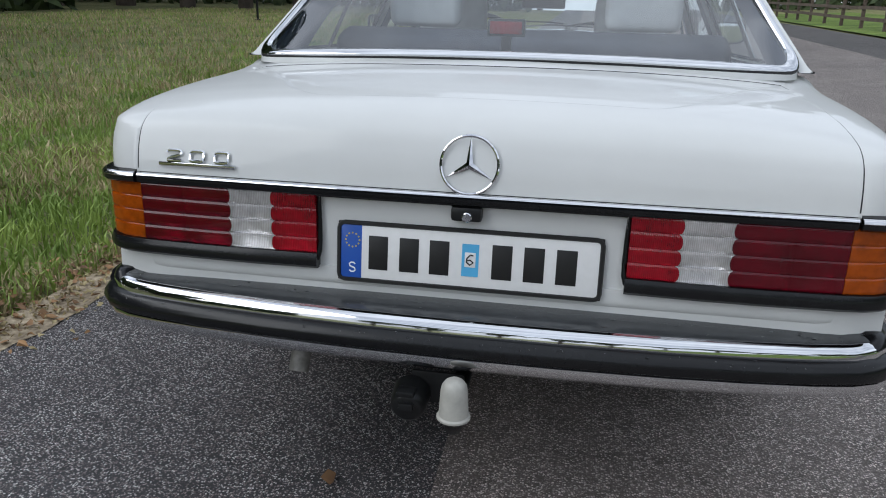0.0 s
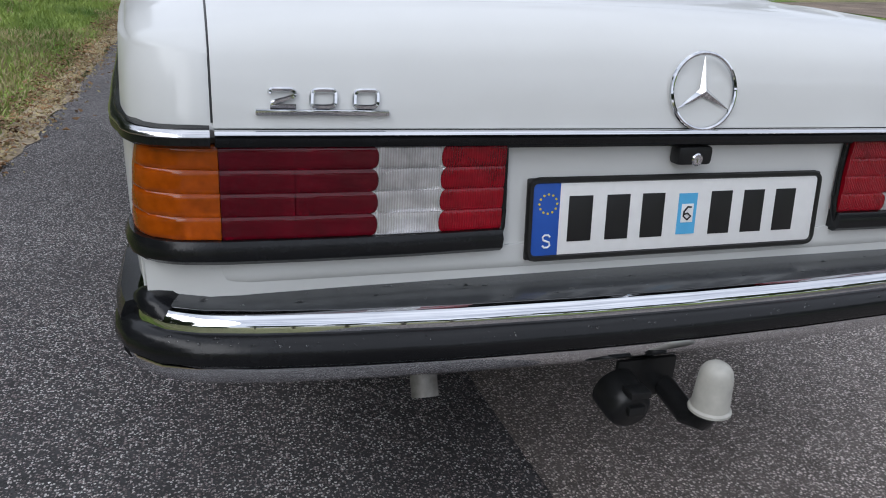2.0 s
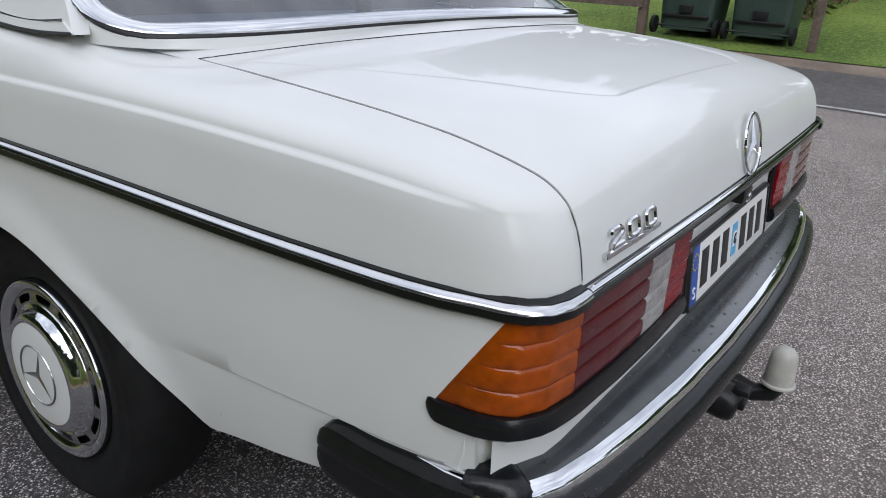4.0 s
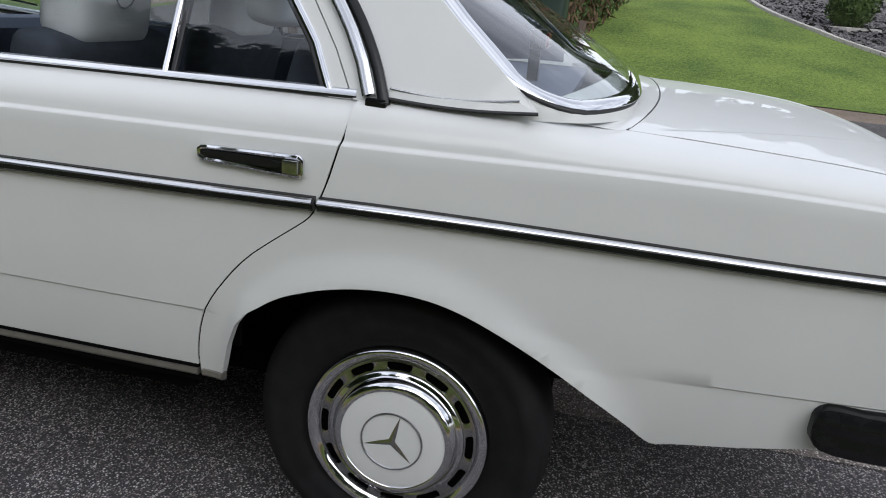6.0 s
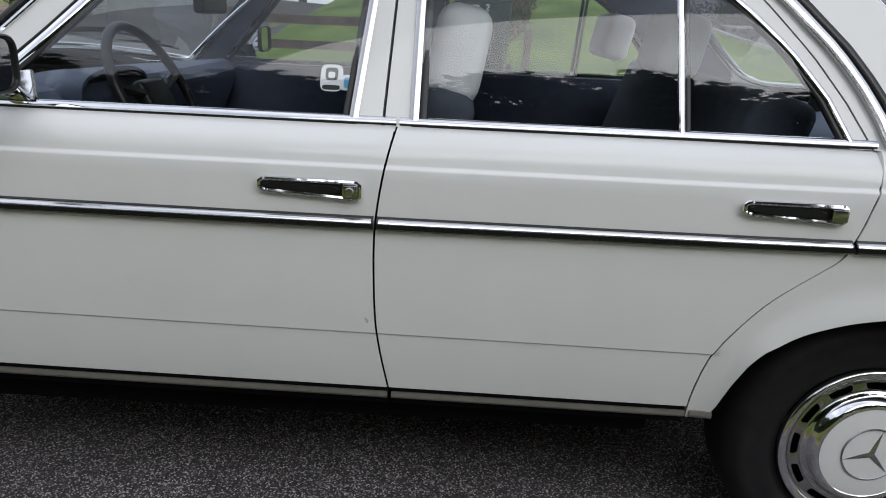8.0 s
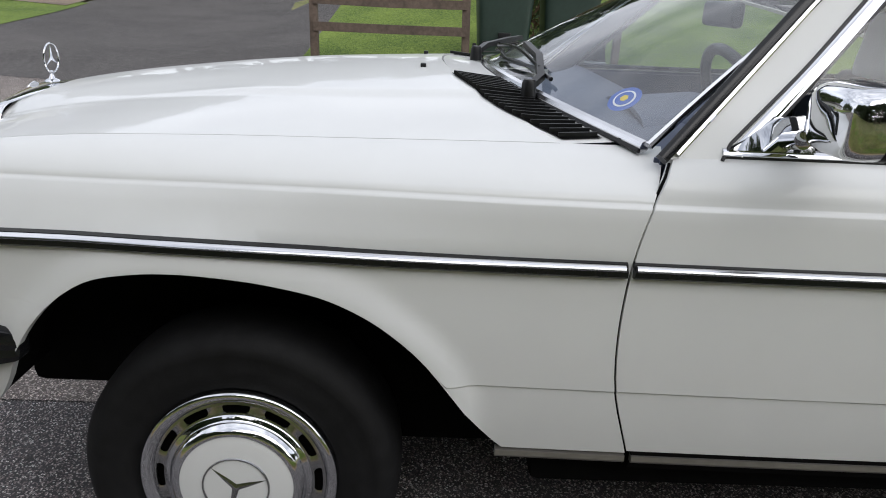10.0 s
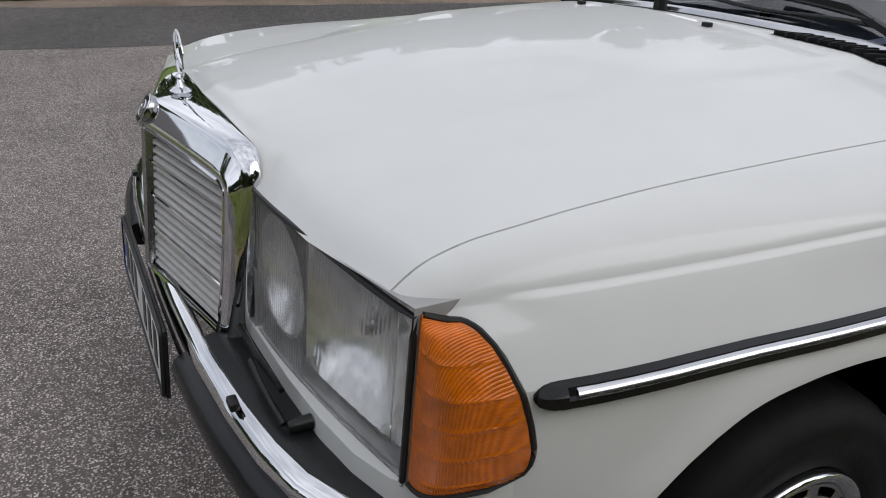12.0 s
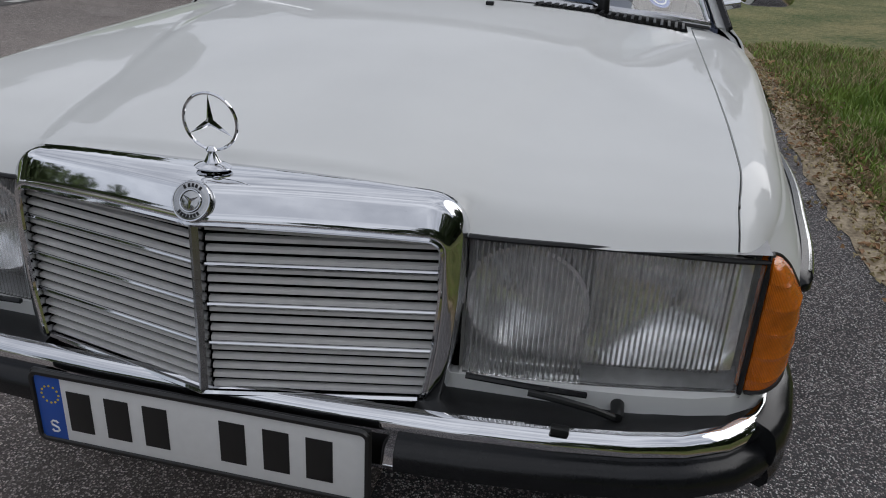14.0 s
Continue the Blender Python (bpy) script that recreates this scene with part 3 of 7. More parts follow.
TRIM_RISE = smooth([(1.0, 0.0), (2.0, 0.004), (2.5, 0.006), (2.9, 0.012), (3.1, 0.009), (3.3, 0.0)])


def side_path(s, y0, y1, z, out, n=30):
    ys = [lerp(y0, y1, i / n) for i in range(n + 1)]
    rise = (lambda y: TRIM_RISE(y)) if z == TRIM_Z else (lambda y: tilt(y, z))
    return [(s * (half_width(y, z + rise(y)) + out), y, z + rise(y)) for y in ys]


def trim_strip(s, y0, y1, parent, tip_front=False):
    """Side moulding: black rubber with a bright band along its top."""
    up = 1 if y1 > y0 else -1
    p = side_path(s, y0, y1, TRIM_Z, 0.0)
    rub = part("side_moulding", sweep(bmesh.new(), p, [(-0.004, -0.0135), (0.011, -0.0125), (0.016, -0.0085), (0.016, 0.001), (0.011, 0.003), (0.007, 0.0115), (-0.004, 0.0140)], side=s * up), RUBBER, parent, "black rubber side moulding")
    q = side_path(s, y0 + 0.004 * up, y1 - (0.016 if tip_front else 0.004) * up, TRIM_Z, 0.0)
    part("chrome_band", sweep(bmesh.new(), q, [(0.003, 0.0012), (0.0160, 0.0012), (0.0165, 0.0024), (0.0156, 0.0048), (0.0122, 0.0088), (0.003, 0.0112)], side=s * up), CHROME_TRIM, rub, "bright chrome band on moulding")


def handle(s, y_front, y_rear, lock, parent):
    """A pull handle: chrome plate with a black grip, and a lock or plain end block."""
    z0 = 0.858
    w = lambda y: half_width(y, z0)
    plate = bmesh.new()
    n = 32
    ys = [lerp(y_rear, y_front, i / n) for i in range(n + 1)]
    soft = lambda i: {0: 0.005, 1: 0.001, n - 1: 0.001, n: 0.005}.get(i, 0.0)
    lo = [(s * (w(y) + 0.004), y, z0 - lerp(0.0185, 0.0135, i / n) + 0.008 * (i / n) + soft(i)) for i, y in enumerate(ys)]
    hi = [(s * (w(y) + 0.004), y, z0 + lerp(0.0155, 0.0120, i / n) + 0.004 * (i / n) - soft(i)) for i, y in enumerate(ys)]
    prism(plate, lo + hi[::-1], (s * 0.006, 0, 0))
    bmesh.ops.bevel(plate, geom=plate.edges[:], offset=0.002, segments=2, affect="EDGES")
    h = part("door_handle", plate, PLASTIC, parent, "chrome-framed pull handle with black grip")
    fr = bmesh.new()
    tube(fr, [(x + s * 0.005, y, z) for x, y, z in lo + hi[::-1]], 0.0050, 8, True, (1, 0, 0))
    part("handle_frame", fr, CHROME, h, "thin bright chrome frame")
    g = bmesh.new()
    ys = [lerp(y_rear + 0.036, y_front - 0.006, i / 10) for i in range(11)]
    swell = lambda i: math.sin(math.pi * (0.18 + 0.68 * i / 10))
    lo = [(s * (w(y) + 0.009), y, z0 - 0.0012 - 0.0082 * swell(i) + 0.006 * (i / 10)) for i, y in enumerate(ys)]
    hi = [(s * (w(y) + 0.009), y, z0 + 0.0002 + 0.0070 * swell(i) + 0.006 * (i / 10)) for i, y in enumerate(ys)]
    prism(g, lo + hi[::-1], (s * 0.006, 0, 0))
    bmesh.ops.bevel(g, geom=g.edges[:], offset=0.003, segments=2, affect="EDGES")
    part("grip", g, PLASTIC, h, "black grip")
    b = bmesh.new()
    box(b, (s * (w(y_rear) + 0.016), y_rear + 0.018, z0 - 0.001), (0.014, 0.030, 0.024), bevel=0.003)
    if lock:
        lathe(b, [(0, 0.006), (0.0075, 0.006), (0.009, 0.004), (0.009, 0)], Matrix.Translation((s * (w(y_rear) + 0.023), y_rear + 0.018, z0)) @ Matrix.Rotation(s * math.pi / 2, 4, "Y"), 16)
    part("end_block", b, CHROME_SOFT, h)


# slant of the side glass
def glass_x(z):
    return 0.812 - (z - 0.985) * 0.5 - 0.05 * max(0, z - 1.15) ** 1.5


ROOFZ = 1.355
# edges of the side windows, as y for a height
EDGE_A_OUT = curve([(0.972, 2.047), (1.226, 1.800), (1.36, 1.66)])
EDGE_A_DOOR = curve([(0.985, 1.955), (1.125, 1.806), (1.23, 1.706), (1.36, 1.585)])
EDGE_A_GLASS = curve([(0.985, 1.925), (1.125, 1.783), (1.23, 1.682), (1.36, 1.56)])
EDGE_B1 = curve([(0.985, 1.151), (1.198, 1.129), (1.36, 1.112)])
EDGE_B2 = curve([(0.985, 1.039), (1.203, 1.039), (1.36, 1.039)])
EDGE_BGAP = curve([(0.985, 1.096), (1.20, 1.086), (1.36, 1.078)])
EDGE_DIV = curve([(0.985, 0.499), (1.233, 0.500), (1.36, 0.50)])
EDGE_Q_GLASS = curve([(0.985, 0.166), (1.065, 0.209), (1.155, 0.282), (1.24, 0.374), (1.30, 0.47), (1.36, 0.60)])
EDGE_Q_DOOR = curve([(0.975, 0.122), (1.06, 0.172), (1.146, 0.235), (1.243, 0.323), (1.30, 0.39), (1.36, 0.50)])
EDGE_DRIP = curve([(0.975, 0.055), (1.04, 0.083), (1.098, 0.118), (1.16, 0.165), (1.247, 0.250), (1.36, 0.38)])
EDGE_RW = curve([(0.985, -0.212), (1.129, -0.041), (1.255, 0.093), (1.36, 0.20)])


def strip(s, a, b, z0, z1, out=0.0, nz=14, nu=3, bulge=0.0):
    """A patch of the slanted side between two edges."""
    def f(u, v):
        z = lerp(z0, z1, v)
        return (s * (glass_x(z) + out + bulge * 4 * v * (1 - v)), lerp(a(z), b(z), u), z)
    return sheet(f, nu, nv=nz)


def edge_bar(s, edge, z0, z1, out, w, t, mat, name, parent, label="", shift=0.0):
    """A bright or black bar along a window's edge."""
    path = [(s * (glass_x(lerp(z0, z1, i / 14)) + out), edge(lerp(z0, z1, i / 14)) + shift, lerp(z0, z1, i / 14)) for i in range(15)]
    sec = [(-t / 2, -w / 2), (t * 0.3, -w / 2), (t / 2, -w / 4), (t / 2, w / 4), (t * 0.3, w / 2), (-t / 2, w / 2)]
    return part(name, sweep(bmesh.new(), path, sec, up=(0, 1, 0), side=-s), mat, parent, label)


def join(a, b):
    """Puts the faces of b into a."""
    me = bpy.data.meshes.new("joined")
    b.to_mesh(me)
    b.free()
    a.from_mesh(me)
    bpy.data.meshes.remove(me)
    return a


NOSE_DROP = smooth([(0.0, 0.0), (0.3, 0.0), (0.5, 0.08), (0.7, 0.28), (0.84, 0.42), (0.92, 0.60), (0.96, 0.80), (1.0, 1.0)])
SLIM_SILL = [(-0.01, -0.012), (0.003, -0.012), (0.0065, -0.007), (0.0055, 0.003), (-0.01, 0.004)]


def build_side(s):
    # front wing
    y_ind = curve([(0.60, 3.305), (0.682, 3.306), (0.685, 3.312), (0.688, 3.306), (0.697, 3.294), (0.706, 3.288), (0.716, 3.286), (0.73, 3.286), (0.758, 3.291), (0.792, 3.300), (0.822, 3.310), (0.844, 3.320), (0.857, 3.330), (0.863, 3.337), (0.8665, 3.350), (0.870, 3.366), (0.876, 3.384), (0.886, 3.394)])
    bm = flank(s, SEAM_F, y_ind, ARCH_F, sorted(ZROWS[3:] + [0.682, 0.685, 0.688, 0.697, 0.706, 0.716, 0.73, 0.758]), 64)
    rim(bm, (-s, 0, 0), 0.022)
    top = bmesh.new()
    prev = None
    for u in [i / 40 for i in range(37)] + [0.9 + 0.1 * i / 16 for i in range(1, 17)]:
        e = []
        for z0, z1 in ((0.80, 0.80), (0.84, 0.835), (0.872, 0.858), (0.8985, 0.870), (0.9005, 0.8715), (0.9035, 0.8735), (0.9065, 0.8755), (0.9085, 0.877), (0.912, 0.879)):
            z = lerp(z0, z1, NOSE_DROP(u))
            y = lerp(SEAM_F(z) + 0.002, y_ind(z) - 0.002, u)
            e.append(Vector((half_width(y, z0), y, z)))
        ys = lerp(2.030, 3.400, u)
        S = Vector((GAP_X + 0.0018 - 0.012 * step(3.22, 3.36, ys), ys, HOOD_SEAM(ys)))
        k = e[-1]
        lift = max(0.0, S.z - k.z)
        wide = k.x - S.x
        c1, c2 = Vector((k.x - 0.14 * wide, lerp(k.y, S.y, 0.25), k.z + lift * 0.42)), Vector((S.x + 0.42 * wide, lerp(k.y, S.y, 0.7), S.z - 0.06 * wide * (1 - step(0.9, 1.0, u))))
        row = e + [bez((k, c1, c2, S), t) for t in (0.12, 0.28, 0.45, 0.6, 0.75, 0.88, 1.0)]
        row = [top.verts.new((s * q.x, q.y, q.z)) for q in row]
        if prev:
            for a in range(len(row) - 1):
                top.faces.new((prev[a], row[a], row[a + 1], prev[a + 1]))
        prev = row
    join(bm, rim(top, lambda c: Vector((-s * 0.3, 0, -0.9)).lerp(Vector((-s * 0.2, -0.6, -0.1)), step(3.30, 3.40, c.y)) if c.y < 3.33 else Vector((-s * 0.6, -0.3, -0.45)) if abs(c.x) > 0.725 else Vector((-s * 0.1, -0.75, -0.25)), 0.03))
    wing = part("front_wing", bm, PAINT, car)
    trim_strip(s, 2.112, 3.268, wing, True)
    tip = [(s * half_width(y, TRIM_Z + TRIM_RISE(y)), y, TRIM_Z + TRIM_RISE(y)) for y in (3.262, 3.275, 3.283, 3.289, 3.293)]
    part("moulding_tip", tapered(bmesh.new(), tip, [(-0.004, -0.0135), (0.011, -0.0125), (0.016, -0.008), (0.016, 0.006), (0.010, 0.012), (-0.004, 0.014)], [1.0, 0.97, 0.85, 0.62, 0.25], s), RUBBER, wing)
    part("sill_strip", sweep(bmesh.new(), side_path(s, 2.062, 2.306, 0.402, 0.0, 6), SLIM_SILL, side=s), SILL, wing, "dull grey metal sill strip")
    # doors
    rows = [0.415] + [z for z in ZROWS if z > 0.42] + ZHIGH[1:] + [0.978]
    for name, rear, front, hy in (("front_door", lambda z: SEAM_B(z) + 0.0002, SEAM_F, (1.328, 1.131)), ("rear_door", SEAM_R, lambda z: SEAM_B(z) - 0.0002, (0.382, 0.184))):
        bm = flank(s, rear, front, lambda y: 0.413 + tilt(y, 0.4), rows, 36)
        d = part(name, rim(bm, (-s, 0, 0), 0.03), PAINT, car)
        trim_strip(s, rear(TRIM_Z) + 0.003, front(TRIM_Z) - 0.003, d)
        handle(s, *hy, name == "front_door", d)
        bx = [(s * (0.8155), lerp(rear(0.985) + 0.003, (1.955 if name == "front_door" else front(0.985) - 0.003), i / 12), 0.9855) for i in range(13)]
        part("belt_moulding", sweep(bmesh.new(), bx, [(-0.01, -0.004), (0.006, -0.004), (0.0072, -0.002), (0.005, 0.003), (-0.002, 0.0075), (-0.01, 0.008)], side=s), CHROME, d, "chrome belt moulding")
        part("belt_seal", sweep(bmesh.new(), bx, [(-0.01, -0.0095), (0.003, -0.0095), (0.004, -0.008), (0.004, -0.0045), (-0.01, -0.0045)], side=s), GASKET, d)
        y0, y1 = rear(0.40) + 0.004, front(0.40) - 0.004
        part("sill_strip", sweep(bmesh.new(), side_path(s, y0, y1, 0.401, 0.0, 12), SLIM_SILL, side=s), SILL, d, "dull grey metal sill strip")
        part("sill_rubber", sweep(bmesh.new(), side_path(s, y0, y1, 0.379, -0.006, 12), [(-0.02, -0.012), (0.002, -0.010), (0.004, 0.0), (0.004, 0.0085), (-0.02, 0.009)], side=s), DARK, d)
        part("sill_seal", sweep(bmesh.new(), side_path(s, y0, y1, 0.4085, -0.004, 12), [(-0.01, -0.004), (0.003, -0.004), (0.003, 0.004), (-0.01, 0.004)], side=s), DARK, d)
        # window frame and glass
        if name == "front_door":
            part("window_frame", rim(strip(s, EDGE_A_GLASS, EDGE_A_DOOR, 0.975, ROOFZ, 0.001), (-s, 0, 0), 0.02), PAINT, d)
            part("window_frame", rim(strip(s, lambda z: EDGE_BGAP(z) + 0.003, EDGE_B1, 0.975, ROOFZ, 0.003), (-s, 0, 0), 0.03), PAINT, d)
            edge_bar(s, EDGE_B1, 0.982, ROOFZ, 0.004, 0.018, 0.010, CHROME_SOFT, "chrome_bar", d, "bright bar at window edge", 0.005)
            edge_bar(s, EDGE_A_GLASS, 0.985, ROOFZ, 0.003, 0.022, 0.012, CHROME, "chrome_bar", d, "bright bar at window edge", 0.006)
            edge_bar(s, EDGE_A_GLASS, 0.985, ROOFZ, -0.002, 0.014, 0.012, GASKET, "window_gasket", d, "", -0.010)
            edge_bar(s, EDGE_B1, 0.985, ROOFZ, -0.002, 0.012, 0.012, GASKET, "window_gasket", d, "", 0.022)
            part("window_pane", strip(s, EDGE_B1, EDGE_A_GLASS, 0.97, ROOFZ, -0.024, 20, 8, 0.030), GLASS, d, "clear side window glass").visible_shadow = False
        else:
            part("window_frame", rim(strip(s, EDGE_B2, lambda z: EDGE_BGAP(z) - 0.003, 0.975, ROOFZ, 0.003), (-s, 0, 0), 0.03), PAINT, d)
            part("window_frame", rim(strip(s, EDGE_Q_DOOR, EDGE_Q_GLASS, 0.975, ROOFZ, 0.002), (-s, 0, 0), 0.02), PAINT, d)
            edge_bar(s, EDGE_B2, 0.982, ROOFZ, 0.004, 0.018, 0.010, CHROME_SOFT, "chrome_bar", d, "bright bar at window edge", -0.005)
            edge_bar(s, EDGE_B2, 0.985, ROOFZ, -0.002, 0.014, 0.012, GASKET, "window_gasket", d, "", -0.022)
            edge_bar(s, EDGE_Q_GLASS, 0.985, ROOFZ, 0.003, 0.014, 0.010, CHROME, "chrome_bar", d, "bright bar at window edge", 0.0)
            edge_bar(s, EDGE_Q_GLASS, 0.985, ROOFZ, -0.002, 0.012, 0.012, GASKET, "window_gasket", d, "", 0.012)
            edge_bar(s, EDGE_DIV, 0.985, ROOFZ, 0.002, 0.012, 0.012, CHROME, "window_divider", d, "chrome window divider", 0.0)
            edge_bar(s, EDGE_DIV, 0.985, ROOFZ, -0.004, 0.010, 0.012, GASKET, "window_gasket", d, "", -0.014)
            part("window_pane", strip(s, EDGE_DIV, EDGE_B2, 0.97, ROOFZ, -0.024, 20, 6, 0.030), GLASS, d, "clear side window glass").visible_shadow = False
            part("window_pane", strip(s, EDGE_Q_GLASS, EDGE_DIV, 0.97, ROOFZ, -0.024, 20, 6, 0.030), GLASS, d, "clear side window glass").visible_shadow = False
        # inner door card, up to the belt
        bm = bmesh.new()
        prism(bm, [(s * 0.775, rear(0.6) + 0.14, 0.50), (s * 0.775, front(0.6) - 0.03, 0.50), (s * 0.775, front(0.9) - 0.02, 0.975), (s * 0.775, rear(0.9) + 0.04, 0.975)], (s * 0.02, 0, 0))
        bmesh.ops.bevel(bm, geom=bm.edges[:], offset=0.008, segments=2, affect="EDGES")
        part("door_card", bm, TRIMBLUE, d, "blue-grey inner door card")
    for seam, deep, r, ahead in ((SEAM_F, 0.009, 0.003, 0), (SEAM_B, 0.0036, 0.0030, 0.0014), (SEAM_R, 0.006, 0.0033, 0)):
        line = [(s * (half_width(seam(z), z) - deep), seam(z) + ahead, z) for z in [lerp(0.42, 0.965, i / 30) for i in range(31)]]
        part("door_seal", tube(bmesh.new(), line, r, 6, False, (1, 0, 0)), DARK, car, "dark seal in the door gap")
    # rear quarter
    back = curve([(0.40, -0.985), (0.597, -0.978), (0.605, -0.920), (0.632, -0.926), (0.755, -1.003), (0.80, -1.004)])
    flank_bm = rim(flank(s, back, SEAM_R, ARCH_R, sorted(ZROWS[2:-2] + [0.597, 0.605]), 100), (-s, 0, 0), 0.022)
    bm = bmesh.new()
    LOWS = (0.772, 0.80, 0.84, 0.872, 0.8985, 0.9005, 0.9035, 0.9065, 0.9085, 0.912)
    RISE = (0.12, 0.28, 0.45, 0.6, 0.75, 0.88, 1.0)
    EDGE_Y = -0.952
    CLOSE_UP = smooth([(-1.0, 0.74), (-0.95, 0.776), (-0.84, 0.855), (-0.6, 0.955), (-0.3, 0.997), (-0.1, 1.0), (0.2, 1.0)])

    def gap_at(v):
        return trunk_point(TRUNK_GAP, v)

    # where along the lid gap the corner begins
    lo, hi = 0.0, 1.0
    for _ in range(40):
        mid = (lo + hi) / 2
        lo, hi = (mid, hi) if gap_at(mid)[0] > EDGE_Y else (lo, mid)
    v_edge = lo
    n = 44
    rows_w = []
    for i in range(n + 1):
        if i < 14:
            q = i / 14
            ys, zs, xs = lerp(0.107, -0.20, q), 0.978, lerp(0.806, 0.752, q)
        else:
            q = (i - 14) / (n - 14)
            ys, zs = gap_at(q * v_edge)
            xs = TRUNK_GAP + 0.0017 + 0.046 * (1 - step(0, 0.16, q))
        S = Vector((xs, ys, zs))
        k_door = min(1.0, i / 3)
        low = []
        for z in LOWS:
            yy = lerp(SEAM_R(z) - 0.0025, ys, k_door)
            low.append(Vector((half_width(yy, z), yy, 0.772 + (z - 0.772) * CLOSE_UP(ys))))
        k = low[-1]
        c1 = Vector((k.x - 0.012, lerp(k.y, S.y, 0.2), k.z + max(0, S.z - k.z) * 0.6))
        d = min(0.08, 0.56 * (k.x - S.x))
        c2 = Vector((S.x + d, lerp(k.y, S.y, 0.8), S.z - 0.12 * d * step(14, 24, i)))
        rows_w.append(low + [bez((k, c1, c2, S), t) for t in RISE])
    # round the corner to the lid gap, level by level
    last, m = rows_w[-1], 12
    before = rows_w[-3]
    run = [(A - B) / max(1e-6, B.y - A.y) for A, B in zip(last, before)]
    ends = []
    for A, T in zip(last, run):
        lo, hi = v_edge, 1.0
        for _ in range(40):
            mid = (lo + hi) / 2
            gy0, gz0 = gap_at(mid)
            lo, hi = (mid, hi) if gz0 > A.z + 0.7 * T.z * (A.y - gy0) else (lo, mid)
        gy0, gz0 = gap_at(lo)
        ends.append(Vector((TRUNK_GAP + 0.0017, gy0, gz0)))
    for c in range(1, m + 1):
        row = []
        for A, G, T in zip(last, ends, run):
            C = A + T * (A.y - G.y) * 0.96
            row.append(bez((A, A.lerp(C, 0.62), G.lerp(C, 0.62), G), c / m))
        rows_w.append(row)
    prev = None
    for row in rows_w:
        row = [bm.verts.new((s * p.x, p.y, p.z)) for p in row]
        if prev:
            for a in range(len(row) - 1):
                bm.faces.new((prev[a], row[a], row[a + 1], prev[a + 1]))
        prev = row
    bmesh.ops.remove_doubles(bm, verts=bm.verts[:], dist=5e-5)
    bmesh.ops.dissolve_degenerate(bm, edges=bm.edges[:], dist=1e-5)
    quarter = part("rear_wing", join(flank_bm, rim(bm, (-s * 0.75, 0.3, -0.5), 0.022)), PAINT, car)
    # moulding of the quarter, wrapping to the tail
    p = [(s * half_width(y, TRIM_Z), y, TRIM_Z - 0.023 * step(0.1, -0.9, y)) for y in [lerp(0.152, -0.93, i / 24) for i in range(25)]]
    p += [(s * x, y, z) for x, y, z in ((0.806, -0.966, 0.769), (0.799, -0.998, 0.769), (0.789, -1.019, 0.769), (0.772, -1.035, 0.769), (0.748, -1.043, 0.769), (0.726, -1.045, 0.769), (0.709, -1.045, 0.769))]
    rub = part("side_moulding", sweep(bmesh.new(), p, [(-0.004, -0.0135), (0.011, -0.0125), (0.016, -0.0085), (0.016, 0.001), (0.011, 0.003), (0.007, 0.0115), (-0.004, 0.0140)], side=-s), RUBBER, quarter, "black rubber side moulding")
    part("chrome_band", sweep(bmesh.new(), p, [(0.003, 0.0012), (0.0160, 0.0012), (0.0165, 0.0024), (0.0156, 0.0048), (0.0122, 0.0088), (0.003, 0.0112)], side=-s), CHROME_TRIM, rub, "bright chrome band on moulding")
    part("sill_strip", sweep(bmesh.new(), side_path(s, 0.364, 0.412, 0.402, 0.0, 3), SLIM_SILL, side=s), SILL, quarter, "dull grey metal sill strip")
    # rear pillar: panel, lower plate, drip rail and seal
    pil = part("rear_pillar", rim(strip(s, EDGE_RW, EDGE_DRIP, 0.981, ROOFZ, 0.004, 16, 10), (-s, 0, 0), 0.03), PAINT, car)
    plate = bmesh.new()
    pts = [(0.052, 0.981), (0.052, 0.999), (-0.05, 0.992), (-0.15, 0.994), (-0.178, 0.999), (-0.215, 0.984), (-0.10, 0.979)]
    prism(plate, [(s * (glass_x(z) + 0.008), y, z) for y, z in pts], (-s * 0.004, 0, 0))
    part("pillar_plate", plate, PAINT, pil, "body-coloured plate at the pillar's foot")
    low = [(s * (glass_x(0.982) + 0.010), lerp(0.052, -0.215, i / 10), 0.983 - 0.006 * math.sin(math.pi * i / 10)) for i in range(11)]
    part("pillar_bead", tube(bmesh.new(), low, 0.0035, 6), GASKET, pil)
    hi = [(s * (glass_x(0.996) + 0.008), lerp(0.052, -0.18, i / 10), 1.001 - 0.009 * math.sin(math.pi * i / 10)) for i in range(11)]
    part("pillar_bead", tube(bmesh.new(), hi, 0.002, 6), CHROME_SOFT, pil)
    edge_bar(s, EDGE_DRIP, 0.972, ROOFZ, 0.010, 0.020, 0.016, RUBBER, "drip_seal", pil, "black rubber drip seal", 0.002)
    foot = bmesh.new()
    box(foot, (s * (glass_x(0.975) + 0.010), 0.072, 0.974), (0.016, 0.040, 0.016), bevel=0.004)
    part("drip_end", foot, RUBBER, pil)
    part("drip_rail", rim(strip(s, lambda z: EDGE_DRIP(z) + 0.012, lambda z: EDGE_Q_DOOR(z) - 0.004, 0.975, ROOFZ, 0.004, 14, 3), (-s, 0, 0), 0.02), PAINT, pil)
    edge_bar(s, EDGE_DRIP, 0.985, ROOFZ, 0.012, 0.023, 0.013, CHROME_TRIM, "chrome_bar", pil, "chrome drip channel", 0.0285)
    # front pillar with its rail
    fp = part("front_pillar", rim(strip(s, lambda z: EDGE_A_DOOR(z) + 0.004, EDGE_A_OUT, 0.972, ROOFZ, 0.003, 14, 4), (-s, 0, 0), 0.03), PAINT, car)
